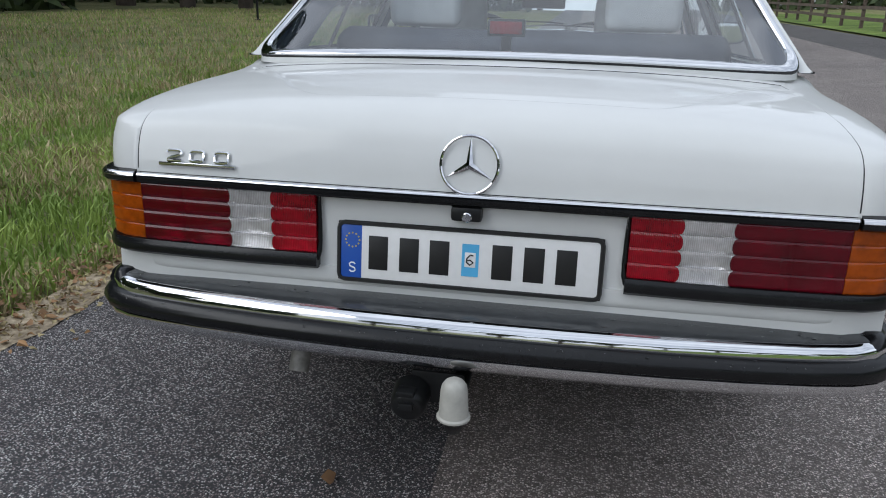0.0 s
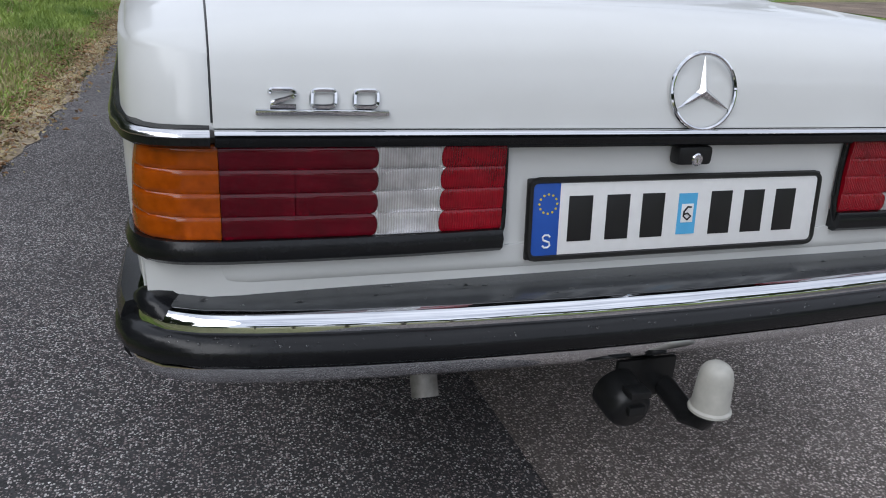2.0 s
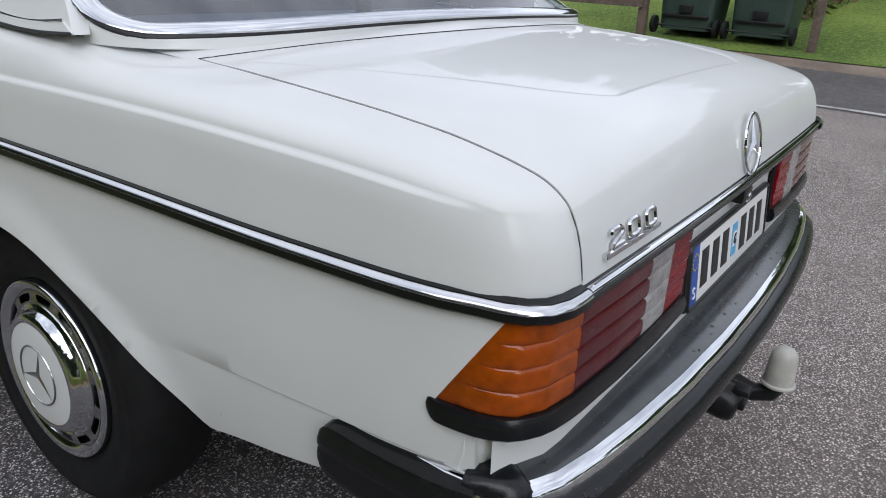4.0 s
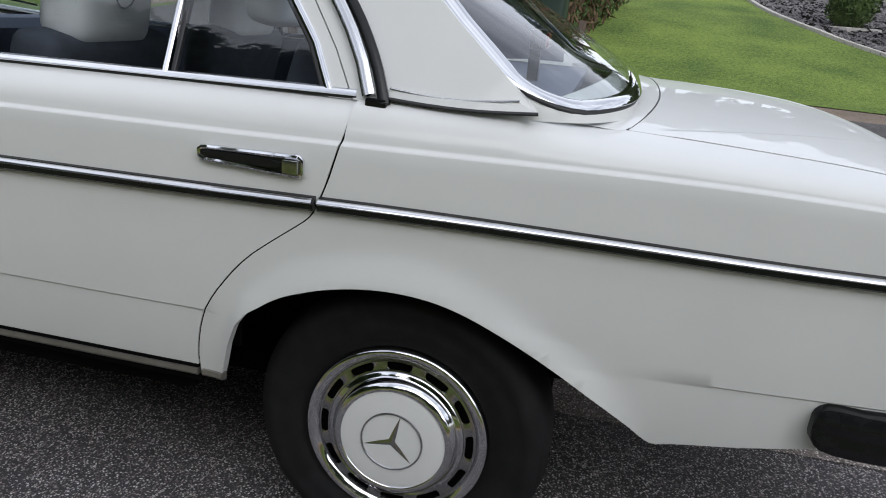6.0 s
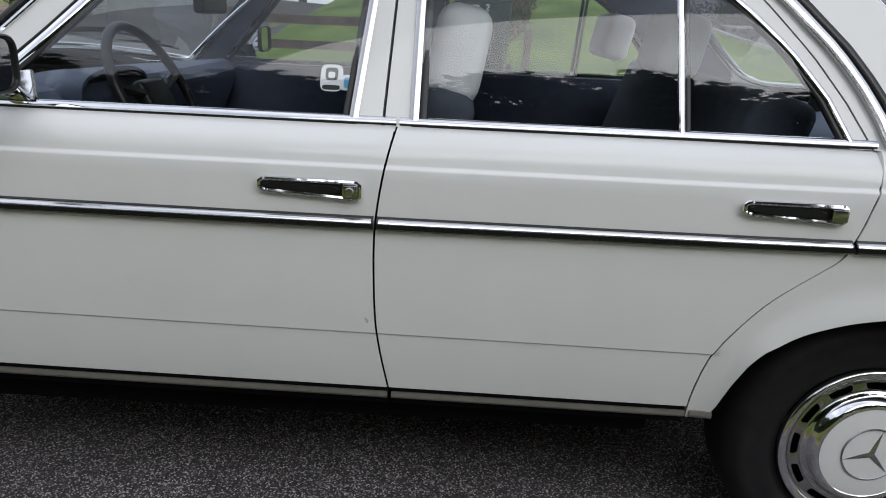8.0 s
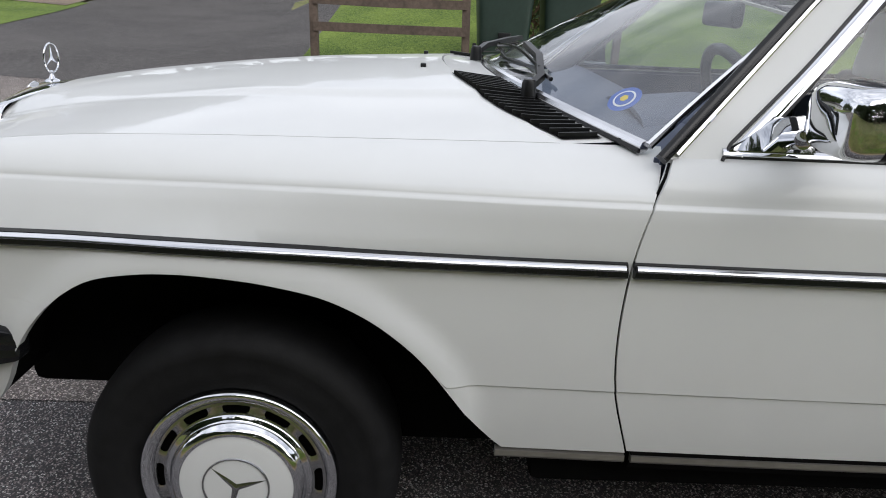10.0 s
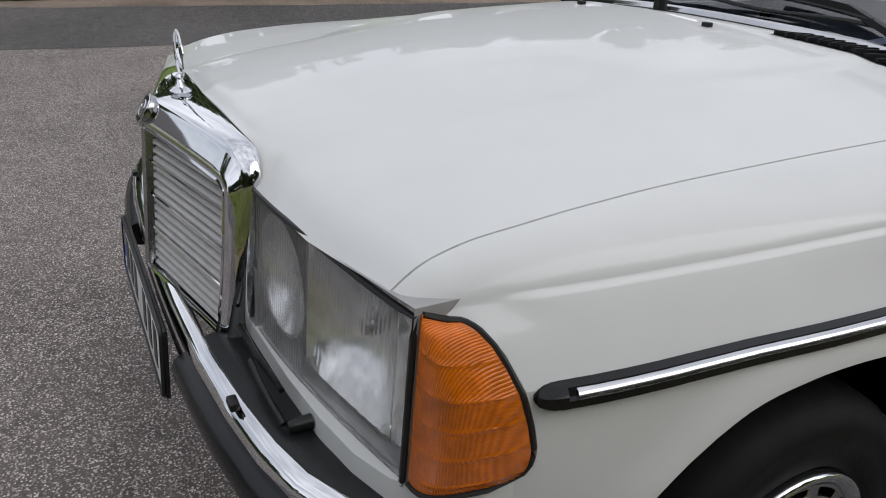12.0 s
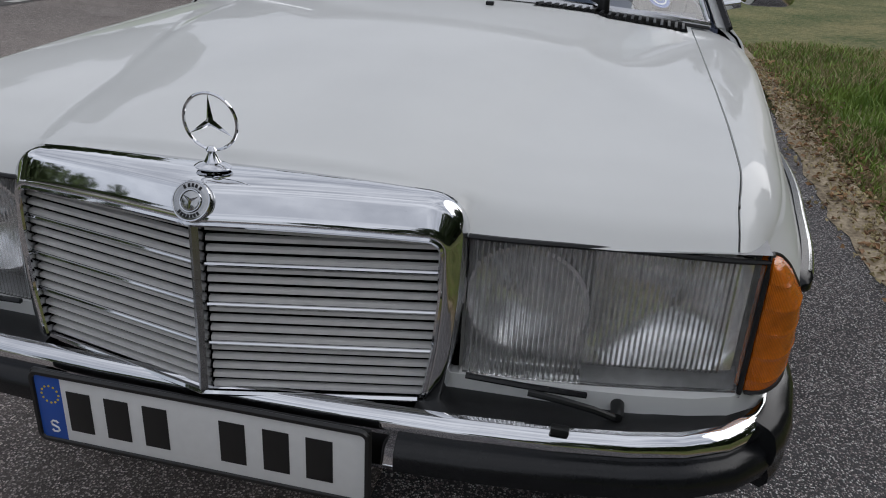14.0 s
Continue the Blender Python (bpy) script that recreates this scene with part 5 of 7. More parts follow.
def plate(name, at, lean, sticker, turn=0.0):
    """A long number plate in a black frame; its writing is shown as plain bars."""
    b = bmesh.new()
    box(b, (0, 0.004, 0), (0.536, 0.008, 0.124), bevel=0.003)
    p = part(name, b, PLATEBLACK, car, "white number plate with blue band in a black frame")
    p.location, p.rotation_euler = at, (lean, 0, turn)
    b = bmesh.new()
    loop = [(sx * (0.2530 + 0.0115 * math.cos(a)), sz * (0.0475 + 0.0115 * math.sin(a))) for sx, sz, aa in ((1, 1, (0, 30, 60, 90)), (-1, 1, (90, 60, 30, 0)), (-1, -1, (0, 30, 60, 90)), (1, -1, (90, 60, 30, 0))) for a in [radians(q) for q in aa]]
    tube(b, [(x, -0.001, z) for x, z in loop], 0.0052, 6, True, (0, 1, 0))
    part("plate_bead", b, PLATEBLACK, p)
    b = bmesh.new()
    box(b, (0.022, -0.001, 0), (0.478, 0.003, 0.111), bevel=0.0008)
    part("plate_face", b, PLATEWHITE, p, "white plate face")
    b = bmesh.new()
    box(b, (-0.2385, -0.001, 0), (0.044, 0.0034, 0.111), bevel=0.0008)
    part("plate_band", b, PLATEBLUE, p, "blue band")
    b = bmesh.new()
    for k in range(12):
        a = 2 * math.pi * k / 12
        lathe(b, [(0, 0.0010), (0.0018, 0.0010), (0.0018, 0)], Matrix.Translation((-0.236 + 0.0145 * math.cos(a), -0.0026, 0.024 + 0.0145 * math.sin(a))) @ Matrix.Rotation(math.pi / 2, 4, "X"), 6)
    part("star_ring", b, YELLOW, p, "ring of small yellow dots")
    b = bmesh.new()
    tube(b, [(-0.236 + dx, -0.0028, -0.033 + dz) for dx, dz in ((0.006, 0.0065), (0.003, 0.0095), (-0.003, 0.0095), (-0.0062, 0.0065), (-0.005, 0.002), (0.005, -0.002), (0.0062, -0.0065), (0.003, -0.0095), (-0.003, -0.0095), (-0.006, -0.0065))], 0.0017, 5, False, (0, 1, 0))
    part("country_letter", b, WHITE, p, "white letter S")
    xs = (-0.178, -0.115, -0.054, 0.070, 0.132, 0.194) if sticker else (-0.184, -0.122, -0.060, 0.060, 0.126, 0.190)
    for x in xs:
        b = bmesh.new()
        box(b, (x * 1.02, -0.0028, 0), (0.040, 0.0014, 0.070), bevel=0.0004)
        part("character_bar", b, PLATEBLACK, p, "black bar in place of a character")
    if sticker:
        b = bmesh.new()
        box(b, (0.008, -0.0028, 0.0), (0.034, 0.0014, 0.066))
        part("test_sticker", b, STICKERBLUE, p, "blue test sticker")
        b = bmesh.new()
        box(b, (0.008, -0.0036, 0.001), (0.022, 0.0012, 0.030), bevel=0.0004)
        part("sticker_field", b, WHITE, p)
        b = bmesh.new()
        tube(b, [(0.008 + 1.6 * dx, -0.0048, 0.001 + 1.6 * dz) for dx, dz in ((0.004, 0.006), (0.0, 0.0065), (-0.004, 0.002), (-0.0045, -0.003), (0.0, -0.0065), (0.004, -0.003), (0.0, 0.0), (-0.004, -0.001))], 0.0016, 5, False, (0, 1, 0))
        part("sticker_figure", b, PLATEBLACK, p, "black figure 6")
    return p


plate("number_plate", (0.0, -1.047, 0.641), radians(-6), True)
b = bmesh.new()
box(b, (-0.002, -1.048, 0.737), (0.062, 0.026, 0.030), bevel=0.008)
part("lock_housing", b, PLASTIC, lid, "black lock housing")
b = bmesh.new()
lathe(b, [(0, 0.003), (0.008, 0.003), (0.0100, 0.0012), (0.0100, -0.01)], Matrix.Translation((0.0, -1.0615, 0.732)) @ Matrix.Rotation(math.pi / 2, 4, "X"), 20)
box(b, (0.0, -1.0650, 0.732), (0.002, 0.001, 0.008))
part("lock_cylinder", b, CHROME, lid, "chrome lock cylinder")

# rear bumper
BR = [(0.826, -0.90), (0.827, -0.945), (0.823, -0.985), (0.808, -1.022), (0.778, -1.052), (0.735, -1.072), (0.66, -1.088), (0.55, -1.103), (0.40, -1.117), (0.2, -1.127), (0, -1.130)]
BR = [(-x, y) for x, y in BR] + [(x, y) for x, y in BR[-2::-1]]
BZ = 0.492
b = bmesh.new()
sweep(b, [(x, y, BZ) for x, y in BR], [(-0.075, 0.058), (-0.012, 0.044), (-0.004, 0.038), (0.0, 0.030), (0.0, -0.020), (0.012, -0.026), (0.013, -0.034), (0.006, -0.048), (-0.010, -0.060), (-0.06, -0.066), (-0.06, -0.040), (-0.012, -0.03), (-0.012, 0.03), (-0.07, 0.05)], side=1)
bumper = part("rear_bumper", b, CHROME, car, "chrome bumper with black rubber strip")
b = bmesh.new()
sweep(b, [(x, y, BZ) for x, y in BR[4:-4]], [(-0.10, 0.058), (-0.09, 0.061), (-0.028, 0.0505), (-0.019, 0.0475), (-0.019, 0.040), (-0.10, 0.045)], side=1)
part("bumper_cover", b, GREYPLASTIC, bumper, "dark grey plastic bumper cover")
b = bmesh.new()
sweep(b, [(x, y, BZ - 0.004) for x, y in BR[1:-1]], [(-0.002, -0.018), (0.014, -0.018), (0.022, -0.012), (0.025, 0.000), (0.022, 0.013), (0.010, 0.024), (-0.002, 0.026)], side=1)
part("rubber_strip", b, RUBBER, bumper, "black rubber impact strip")
for s in (-1, 1):
    b = bmesh.new()
    ys = (-0.752, -0.755, -0.762, -0.773, -0.795, -0.83, -0.88, -0.93, -0.965, -0.992)
    path = [(s * curve([(-0.99, 0.824), (-0.95, 0.834), (-0.88, 0.837), (-0.80, 0.838), (-0.73, 0.838)])(y), y, BZ + 0.008 * step(-0.85, -0.74, y)) for y in ys]
    secs = [(-0.03, -0.048), (0.006, -0.046), (0.013, -0.034), (0.014, -0.022), (0.009, -0.006), (0.010, 0.000), (0.014, 0.008), (0.014, 0.022), (0.006, 0.040), (-0.03, 0.044)]
    tapered(b, path, secs, [0.35, 0.60, 0.80, 0.94, 1, 1, 1, 1, 1, 1], side=-s)
    part("corner_cap", b, RUBBER, bumper, "black rubber corner cap")
    b = bmesh.new()
    pad = [(s * x, y, BZ) for x, y in ((0.823, -0.972), (0.819, -0.992), (0.808, -1.018), (0.795, -1.035), (0.782, -1.045), (0.770, -1.052))]
    tapered(b, pad, [(-0.05, 0.030), (-0.002, 0.030), (0.002, 0.038), (-0.002, 0.048), (-0.012, 0.056), (-0.05, 0.060)], [0.9, 1, 1, 0.98, 0.90, 0.72], -s)
    part("corner_pad", b, RUBBER, bumper, "black rubber corner pad")

# rain drops left on the bumper
drops = bmesh.new()
drop_rng = random.Random(5)
for _ in range(70):
    k = drop_rng.uniform(0.2, 0.8) * (len(BR) - 1)
    i = int(k)
    x, y = lerp(BR[i][0], BR[i + 1][0], k - i), lerp(BR[i][1], BR[i + 1][1], k - i)
    q = drop_rng.uniform(0.024, 0.07)
    r = drop_rng.uniform(0.0012, 0.0034)
    lathe(drops, [(0, 0.45 * r), (0.6 * r, 0.36 * r), (r, 0)], Matrix.Translation((x, y + q, BZ + 0.0505 + (q - 0.028) * 0.155)) @ Matrix.Diagonal((drop_rng.uniform(1, 2), 1, 1, 1)), 8)
for _ in range(110):
    k = drop_rng.uniform(0.16, 0.84) * (len(BR) - 1)
    i = int(k)
    x, y = lerp(BR[i][0], BR[i + 1][0], k - i), lerp(BR[i][1], BR[i + 1][1], k - i)
    q = drop_rng.uniform(0.15, 1.0)
    r = drop_rng.uniform(0.001, 0.0028)
    lathe(drops, [(0, 0.5 * r), (0.6 * r, 0.4 * r), (r, 0)], Matrix.Translation((x, y - lerp(0.0225, 0.011, q), BZ - 0.004 + lerp(0.012, 0.0235, q))) @ Matrix.Rotation(radians(lerp(75, 38, q)), 4, "X"), 8)
part("rain_drops", drops, lens_mat("rain_water", (0.95, 0.96, 0.97), 0.02, 1.0), bumper, "small rain drops on the bumper")["kind"] = "stuff"

# tow bar, socket and exhaust
b = bmesh.new()
lathe(b, [(0, 0.043), (0.010, 0.042), (0.018, 0.037), (0.0238, 0.029), (0.0262, 0.018), (0.0292, -0.033), (0.033, -0.036), (0.033, -0.040), (0.028, -0.041)], Matrix.Translation((0.006, -1.190, 0.408)), 28)
part("tow_ball_cap", b, GREYCAP, car, "weathered grey plastic tow ball cap")
b = bmesh.new()
tube(b, [(0.006, -1.190, 0.365), (0.004, -1.180, 0.345), (0.0, -1.150, 0.335), (-0.004, -1.10, 0.350), (-0.004, -1.00, 0.37), (0, -0.90, 0.37)], 0.019, 10)
box(b, (-0.045, -1.085, 0.372), (0.11, 0.010, 0.07), bevel=0.004)
part("tow_arm", b, PLASTIC, car, "black steel tow arm")
b = bmesh.new()
lathe(b, [(0, 0.030), (0.026, 0.030), (0.034, 0.024), (0.038, 0.010), (0.040, -0.030), (0.030, -0.034)], Matrix.Translation((-0.098, -1.115, 0.352)) @ Matrix.Rotation(radians(100), 4, "X"), 24)
box(b, (-0.098, -1.150, 0.356), (0.030, 0.014, 0.016), bevel=0.004)
box(b, (-0.098, -1.145, 0.386), (0.036, 0.03, 0.012), bevel=0.003)
part("tow_socket", b, PLASTIC, car, "black round trailer socket")
b = bmesh.new()
lathe(b, [(0.018, -0.16), (0.022, -0.16), (0.023, 0.0), (0.019, 0.0), (0.018, -0.1), (0, -0.1)], Matrix.Translation((-0.390, -0.985, 0.318)) @ Matrix.Rotation(radians(150), 4, "X"), 24)
part("exhaust_pipe", b, RUSTY, car, "weathered grey exhaust tail pipe")

# ---- the nose: grille, lamps, bumper, plate ----
def gy(x, z):
    return 3.538 + (0.93 - z) * 0.10 - 0.21 * abs(x)


GX = curve([(0.62, 0.303), (0.66, 0.312), (0.72, 0.321), (0.80, 0.326), (0.87, 0.325), (0.90, 0.322)])
# chrome shell: a broad top and two sides
def outline(grow_side, grow_top, r):
    """Half of the shell's edge, from the foot of a side up round the corner to the middle of the top."""
    pts = [(GX(z) + grow_side, z) for z in [lerp(0.630, 0.868, i / 10) for i in range(11)]]
    cx = pts[-1][0] - r
    cz = 0.897 - 0.10 * cx * cx - 0.0006 + grow_top - r
    pts = [(x, lerp(0.630, cz, i / 10)) for i, (x, z) in enumerate(pts)]
    pts += [(cx + r * math.cos(a), cz + r * math.sin(a)) for a in [math.pi / 2 * k / 12 for k in range(1, 12)]]
    pts += [(x, 0.897 + grow_top - 0.10 * x * x) for x in [lerp(cx, 0, k / 12) for k in range(13)]]
    return pts


# the top leans back more than the sides
SIDE_OUT = (-0.016, 0.009, 0.012, 0.0124, 0.0108, 0.0090, 0.0072, 0.0060, 0.0044, 0.0015, -0.0080, -0.0235, -0.028)
layers = [(0.0, 0.0, 0.020, -0.016), (0.0, 0.0, 0.021, 0.009), (0.0022, 0.0022, 0.023, 0.0120), (0.0045, 0.0045, 0.025, 0.0124), (0.010, 0.014, 0.033, 0.0078), (0.015, 0.025, 0.042, 0.0026), (0.0195, 0.0355, 0.049, -0.0025), (0.0212, 0.0395, 0.0515, -0.0045), (0.0222, 0.0415, 0.0525, -0.0060), (0.0230, 0.0432, 0.053, -0.0078), (0.0248, 0.0462, 0.0535, -0.0125), (0.0270, 0.0500, 0.054, -0.0235), (0.024, 0.047, 0.053, -0.028)]
b = bmesh.new()
rowsv = []
for (gs, gt, r, o), o_side in zip(layers, SIDE_OUT):
    half = outline(gs, gt, r)
    full = [(-x, z) for x, z in half] + [(x, z) for x, z in half[-2::-1]]
    rowsv.append([b.verts.new((x, gy(x, z) + lerp(o_side, o, step(0.81, 0.885, z)) - (0.063 * (1 - abs(x) / 0.36) if o < -0.025 else 0.054 * (1 - abs(x) / 0.36) if o < -0.02 else 0), z)) for x, z in full])
for a, c in zip(rowsv, rowsv[1:]):
    for k in range(len(a) - 1):
        b.faces.new((a[k], a[k + 1], c[k + 1], c[k]))
grille = part("radiator_grille", b, CHROME, car, "upright chrome grille shell with grey slats", 85)
# inner bright line round the opening
b = bmesh.new()
half = outline(-0.002, -0.002, 0.019)
inn = [(x, gy(x, z) + 0.010, z) for x, z in [(-x, z) for x, z in half] + [(x, z) for x, z in half[-2::-1]]]
tube(b, inn, 0.0038, 6)
part("bright_line", b, CHROME, grille)
b = bmesh.new()
tube(b, [(x, gy(x, 0.640) + 0.006, 0.640 + 0.010 * abs(x)) for x in [lerp(-0.30, 0.30, i / 16) for i in range(17)]], 0.005, 6)
part("bright_line", b, CHROME, grille)
# near-black sheet in place of the shade seen between the slats
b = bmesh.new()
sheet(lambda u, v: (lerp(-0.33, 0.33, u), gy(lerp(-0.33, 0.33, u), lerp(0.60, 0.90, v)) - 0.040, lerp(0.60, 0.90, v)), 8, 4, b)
part("grille_gap_shade", b, DARK, grille)
SLATS = 17
for k in range(SLATS):
    z = lerp(0.886, 0.648, k / (SLATS - 1))
    railed = k in (3, 7, 11)
    for s in (-1, 1):
        x1 = GX(z) - 0.002
        p = [(s * 0.009, gy(0.009, z) - 0.006, z), (s * x1, gy(x1, z) - 0.006, z)]
        if k == 0:
            p = [(s * 0.009, gy(0.009, z) - 0.006, z), (s * x1, gy(x1, z - 0.008) - 0.006, z - 0.008)]
        b = bmesh.new()
        sweep(b, p, [(-0.006, -0.0010), (0.0, -0.0048), (0.003, -0.0042), (0.0015, 0.0012), (-0.002, 0.0022), (-0.006, 0.0026)], side=-s)
        part("slat", b, SLATGREY, grille)
        if railed:
            b = bmesh.new()
            tube(b, [(x, y + 0.006, zz - 0.0066) for x, y, zz in p], 0.0028, 6)
            part("bright_rail", b, CHROME, grille)
b = bmesh.new()
sweep(b, [(0, gy(0, z) + 0.002, z) for z in (0.640, 0.70, 0.76, 0.82, 0.898)], [(-0.007, -0.008), (0.007, -0.008), (0.007, 0.004), (0.0, 0.009), (-0.007, 0.004)], up=(0, 1, 0))
part("centre_bar", b, CHROME_SOFT, grille, "bright centre bar")
# round badge and standing star
b = bmesh.new()
BM = Matrix.Translation((0, 3.5415, 0.923)) @ Matrix.Rotation(radians(-60), 4, "X")
lathe(b, [(0, 0.007), (0.012, 0.0065), (0.014, 0.005), (0.0215, 0.006), (0.026, 0.0045), (0.0275, 0.001), (0.0275, -0.008)], BM, 36)
badge = part("round_badge", b, CHROME_SOFT, grille, "round silver badge with a three-armed star")
b = bmesh.new()
star3(b, BM @ Vector((0, 0, 0.0068)), 0.0135, BM.to_3x3(), 0.003, 0.2)
ring(b, BM @ Vector((0, 0, 0.0062)), 0.0145, 0.0012, BM.to_3x3(), 32, 6)
ring(b, BM @ Vector((0, 0, 0.0040)), 0.0262, 0.0016, BM.to_3x3(), 40, 6)
part("badge_star", b, CHROME, badge)
b = bmesh.new()
for a in [radians(d) for d in (50, 63, 76, 90, 104, 117, 130, 237, 255, 285, 303, 270)]:
    b = bmesh.new()
    box(b, BM @ Vector((0.0205 * math.cos(a), 0.0205 * math.sin(a), 0.0062)), (0.0030, 0.0048, 0.001), rot=BM.to_3x3() @ Matrix.Rotation(a - math.pi / 2, 3, "Z"))
    part("badge_bar", b, PLASTIC, badge)
b = bmesh.new()
lathe(b, [(0.026, 0), (0.027, 0.002), (0.020, 0.006), (0.013, 0.008), (0.009, 0.014), (0.006, 0.020), (0.0085, 0.024), (0.005, 0.029), (0, 0.03)], Matrix.Translation((0, 3.482, 0.950)) @ Matrix.Diagonal((1, 0.7, 1, 1)), 24)
UP = Matrix.Rotation(radians(90), 3, "X")
ring(b, (0, 3.478, 1.012), 0.0385, 0.0023, UP, 48, 8)
star3(b, (0, 3.478, 1.012), 0.038, UP, 0.0045, 0.15)
part("standing_star", b, CHROME, grille, "chrome standing ring with three arms")

# headlamps with wipers, indicators
def head_top(x):
    """The upper edge of the lamp dips towards the corner."""
    return 0.879 - 0.010 * step(0.52, 0.745, abs(x))


def head_y(x, z):
    q = max(0.0, (abs(x) - 0.352) / 0.386)
    return 3.450 - 0.056 * q**1.6 + (0.873 - z) * 0.06


for s in (-1, 1):
    b = bmesh.new()
    # bowl: back and sides
    sheet(lambda u, v: (s * lerp(0.350, 0.748, u), head_y(lerp(0.350, 0.748, u), lerp(0.660, 0.885, v)) - 0.075, lerp(0.660, 0.885, v)), 8, 4, b)
    lamp = part("headlamp", b, HOUSING, car, "wide fluted headlamp with two reflectors")
    b = bmesh.new()
    for z in (0.662, 0.883):
        sheet(lambda u, v: (s * lerp(0.350, 0.748, u), head_y(lerp(0.350, 0.748, u), z) - 0.075 + 0.078 * v, z), 8, 2, b)
    for x in (0.350, 0.748):
        sheet(lambda u, v: (s * x, head_y(x, lerp(0.662, 0.883, u)) - 0.075 + 0.078 * v, lerp(0.662, 0.883, u)), 2, 2, b)
    part("lamp_surround", b, HOUSING, lamp, "grey lamp surround")
    # fluted cover
    b = bmesh.new()
    nx = 104
    def cover(u, v, back=0.0):
        x = lerp(0.3545, 0.742, u)
        z = lerp(0.668, head_top(x), v)
        return (s * x, head_y(x, z) - back, z)
    LEVELS = (0.0, 0.145, 0.155, 0.96, 1.0)
    def face(i, j):
        x, y, z = cover(i / nx, LEVELS[j])
        plain = i / nx > 0.93 or i / nx < 0.015 or (j < 2 and i / nx > 0.44)
        return (x, y + (0 if plain or i % 2 else 0.0007), z)
    front = [[b.verts.new(face(i, j)) for j in range(5)] for i in range(nx + 1)]
    def flute(i, j):
        x, y, z = cover(i / nx, LEVELS[j], 0.006)
        plain = i / nx > 0.93 or i / nx < 0.015 or (j < 2 and i / nx > 0.44)
        return (x, y + (0 if plain else (0.0026 if i % 2 else -0.0016)), z)
    rear = [[b.verts.new(flute(i, j)) for j in range(5)] for i in range(nx + 1)]
    for i in range(nx):
        for j in range(4):
            b.faces.new((front[i][j], front[i + 1][j], front[i + 1][j + 1], front[i][j + 1]))
            b.faces.new((rear[i][j], rear[i][j + 1], rear[i + 1][j + 1], rear[i + 1][j]))
    for j in range(4):
        b.faces.new((front[0][j], front[0][j + 1], rear[0][j + 1], rear[0][j]))
        b.faces.new((front[nx][j], rear[nx][j], rear[nx][j + 1], front[nx][j + 1]))
    for i in range(nx):
        b.faces.new((front[i][0], rear[i][0], rear[i + 1][0], front[i + 1][0]))
        b.faces.new((front[i][4], front[i + 1][4], rear[i + 1][4], rear[i][4]))
    ob = part("lamp_glass", b, HEADGLASS, lamp, "clear fluted glass cover", 20)
    ob.visible_shadow = False
    # reflectors
    AX = Matrix.Rotation(radians(-90), 4, "X")
    b = bmesh.new()
    lathe(b, [(0, -0.045), (0.02, -0.043), (0.045, -0.033), (0.066, -0.016), (0.080, 0.0), (0.086, 0.0)], Matrix.Translation((s * 0.437, head_y(0.435, 0.78) - 0.014, 0.785)) @ AX, 40)
    part("fog_reflector", b, REFLECTOR, lamp, "round silver reflector")
    b = bmesh.new()
    def bowl(u, v):
        x, z = lerp(0.524, 0.730, u), lerp(0.700, 0.874, v)
        r = min(1.0, (abs(2 * u - 1) ** 4.0 + abs(2 * v - 1) ** 4.0) ** (1 / 4.0))
        return (s * x, head_y(x, z) - 0.064 + 0.054 * r**2 + 0.0010 * math.cos(u * 60), z)
    sheet(bowl, 24, 18, b)
    part("main_reflector", b, REFLECTOR, lamp, "rectangular silver reflector")
    b = bmesh.new()
    for x in (0.437, 0.62):
        lathe(b, [(0, 0.014), (0.008, 0.012), (0.010, 0.008), (0.010, 0)], Matrix.Translation((s * x, head_y(x, 0.78) - 0.060, 0.785)) @ AX, 16)
    part("bulb_shield", b, CHROME_SOFT, lamp)
    b = bmesh.new()
    sheet(lambda u, v: (s * 0.520, head_y(0.52, 0.78) - lerp(0.07, 0.012, u), lerp(0.70, 0.882, v)), 2, 2, b)
    rim(b, (s, 0, 0), 0.004)
    part("lamp_divider", b, HOUSING, lamp)
    b = bmesh.new()
    sheet(lambda u, v: (s * lerp(0.356, 0.742, u), head_y(lerp(0.356, 0.742, u), lerp(0.667, 0.688, v)) - lerp(0.012, 0.04, v), lerp(0.667, 0.688, v)), 8, 4, b)
    part("lamp_apron", b, HOUSING, lamp)
    seal = [(s * x, head_y(x, 0.880) + 0.001, head_top(x) + 0.0025) for x in [lerp(0.352, 0.746, k / 16) for k in range(17)]]
    seal += [(s * 0.7465, head_y(0.746, z) + 0.001, z) for z in (0.85, 0.80, 0.74, 0.69, 0.668)]
    part("lamp_seal", tube(bmesh.new(), seal, 0.0040, 6), GASKET, lamp, "black seal along the lamp")
    # indicator on the corner
    yr = curve([(0.670, 3.350), (0.679, 3.338), (0.684, 3.318), (0.688, 3.308), (0.697, 3.296), (0.706, 3.290), (0.716, 3.288), (0.73, 3.288), (0.758, 3.293), (0.792, 3.302), (0.822, 3.312), (0.844, 3.322), (0.857, 3.332), (0.8625, 3.339), (0.866, 3.350)])
    WING_TOP = curve([(0.60, 0.60), (0.80, 0.80), (0.835, 0.84), (0.858, 0.872), (0.870, 0.8985), (0.8735, 0.9035), (0.877, 0.9085), (0.879, 0.912)])
    def ind(u, v):
        z = lerp(lerp(0.686, 0.672, step(0.15, 0.9, u)), lerp(0.8645, 0.8765, u), v)
        yb = yr(max(lerp(0.686, 0.8650, v), 0.686)) + 0.003
        A = Vector((half_width(yb, WING_TOP(z)) + 0.001, yb, z))
        C = Vector((0.750, head_y(0.745, z) - 0.006, z))
        K = Vector((A.x - 0.008, C.y - 0.002, z))
        p = bez((A, lerp(A, K, 0.75), lerp(C, K, 0.7), C), u)
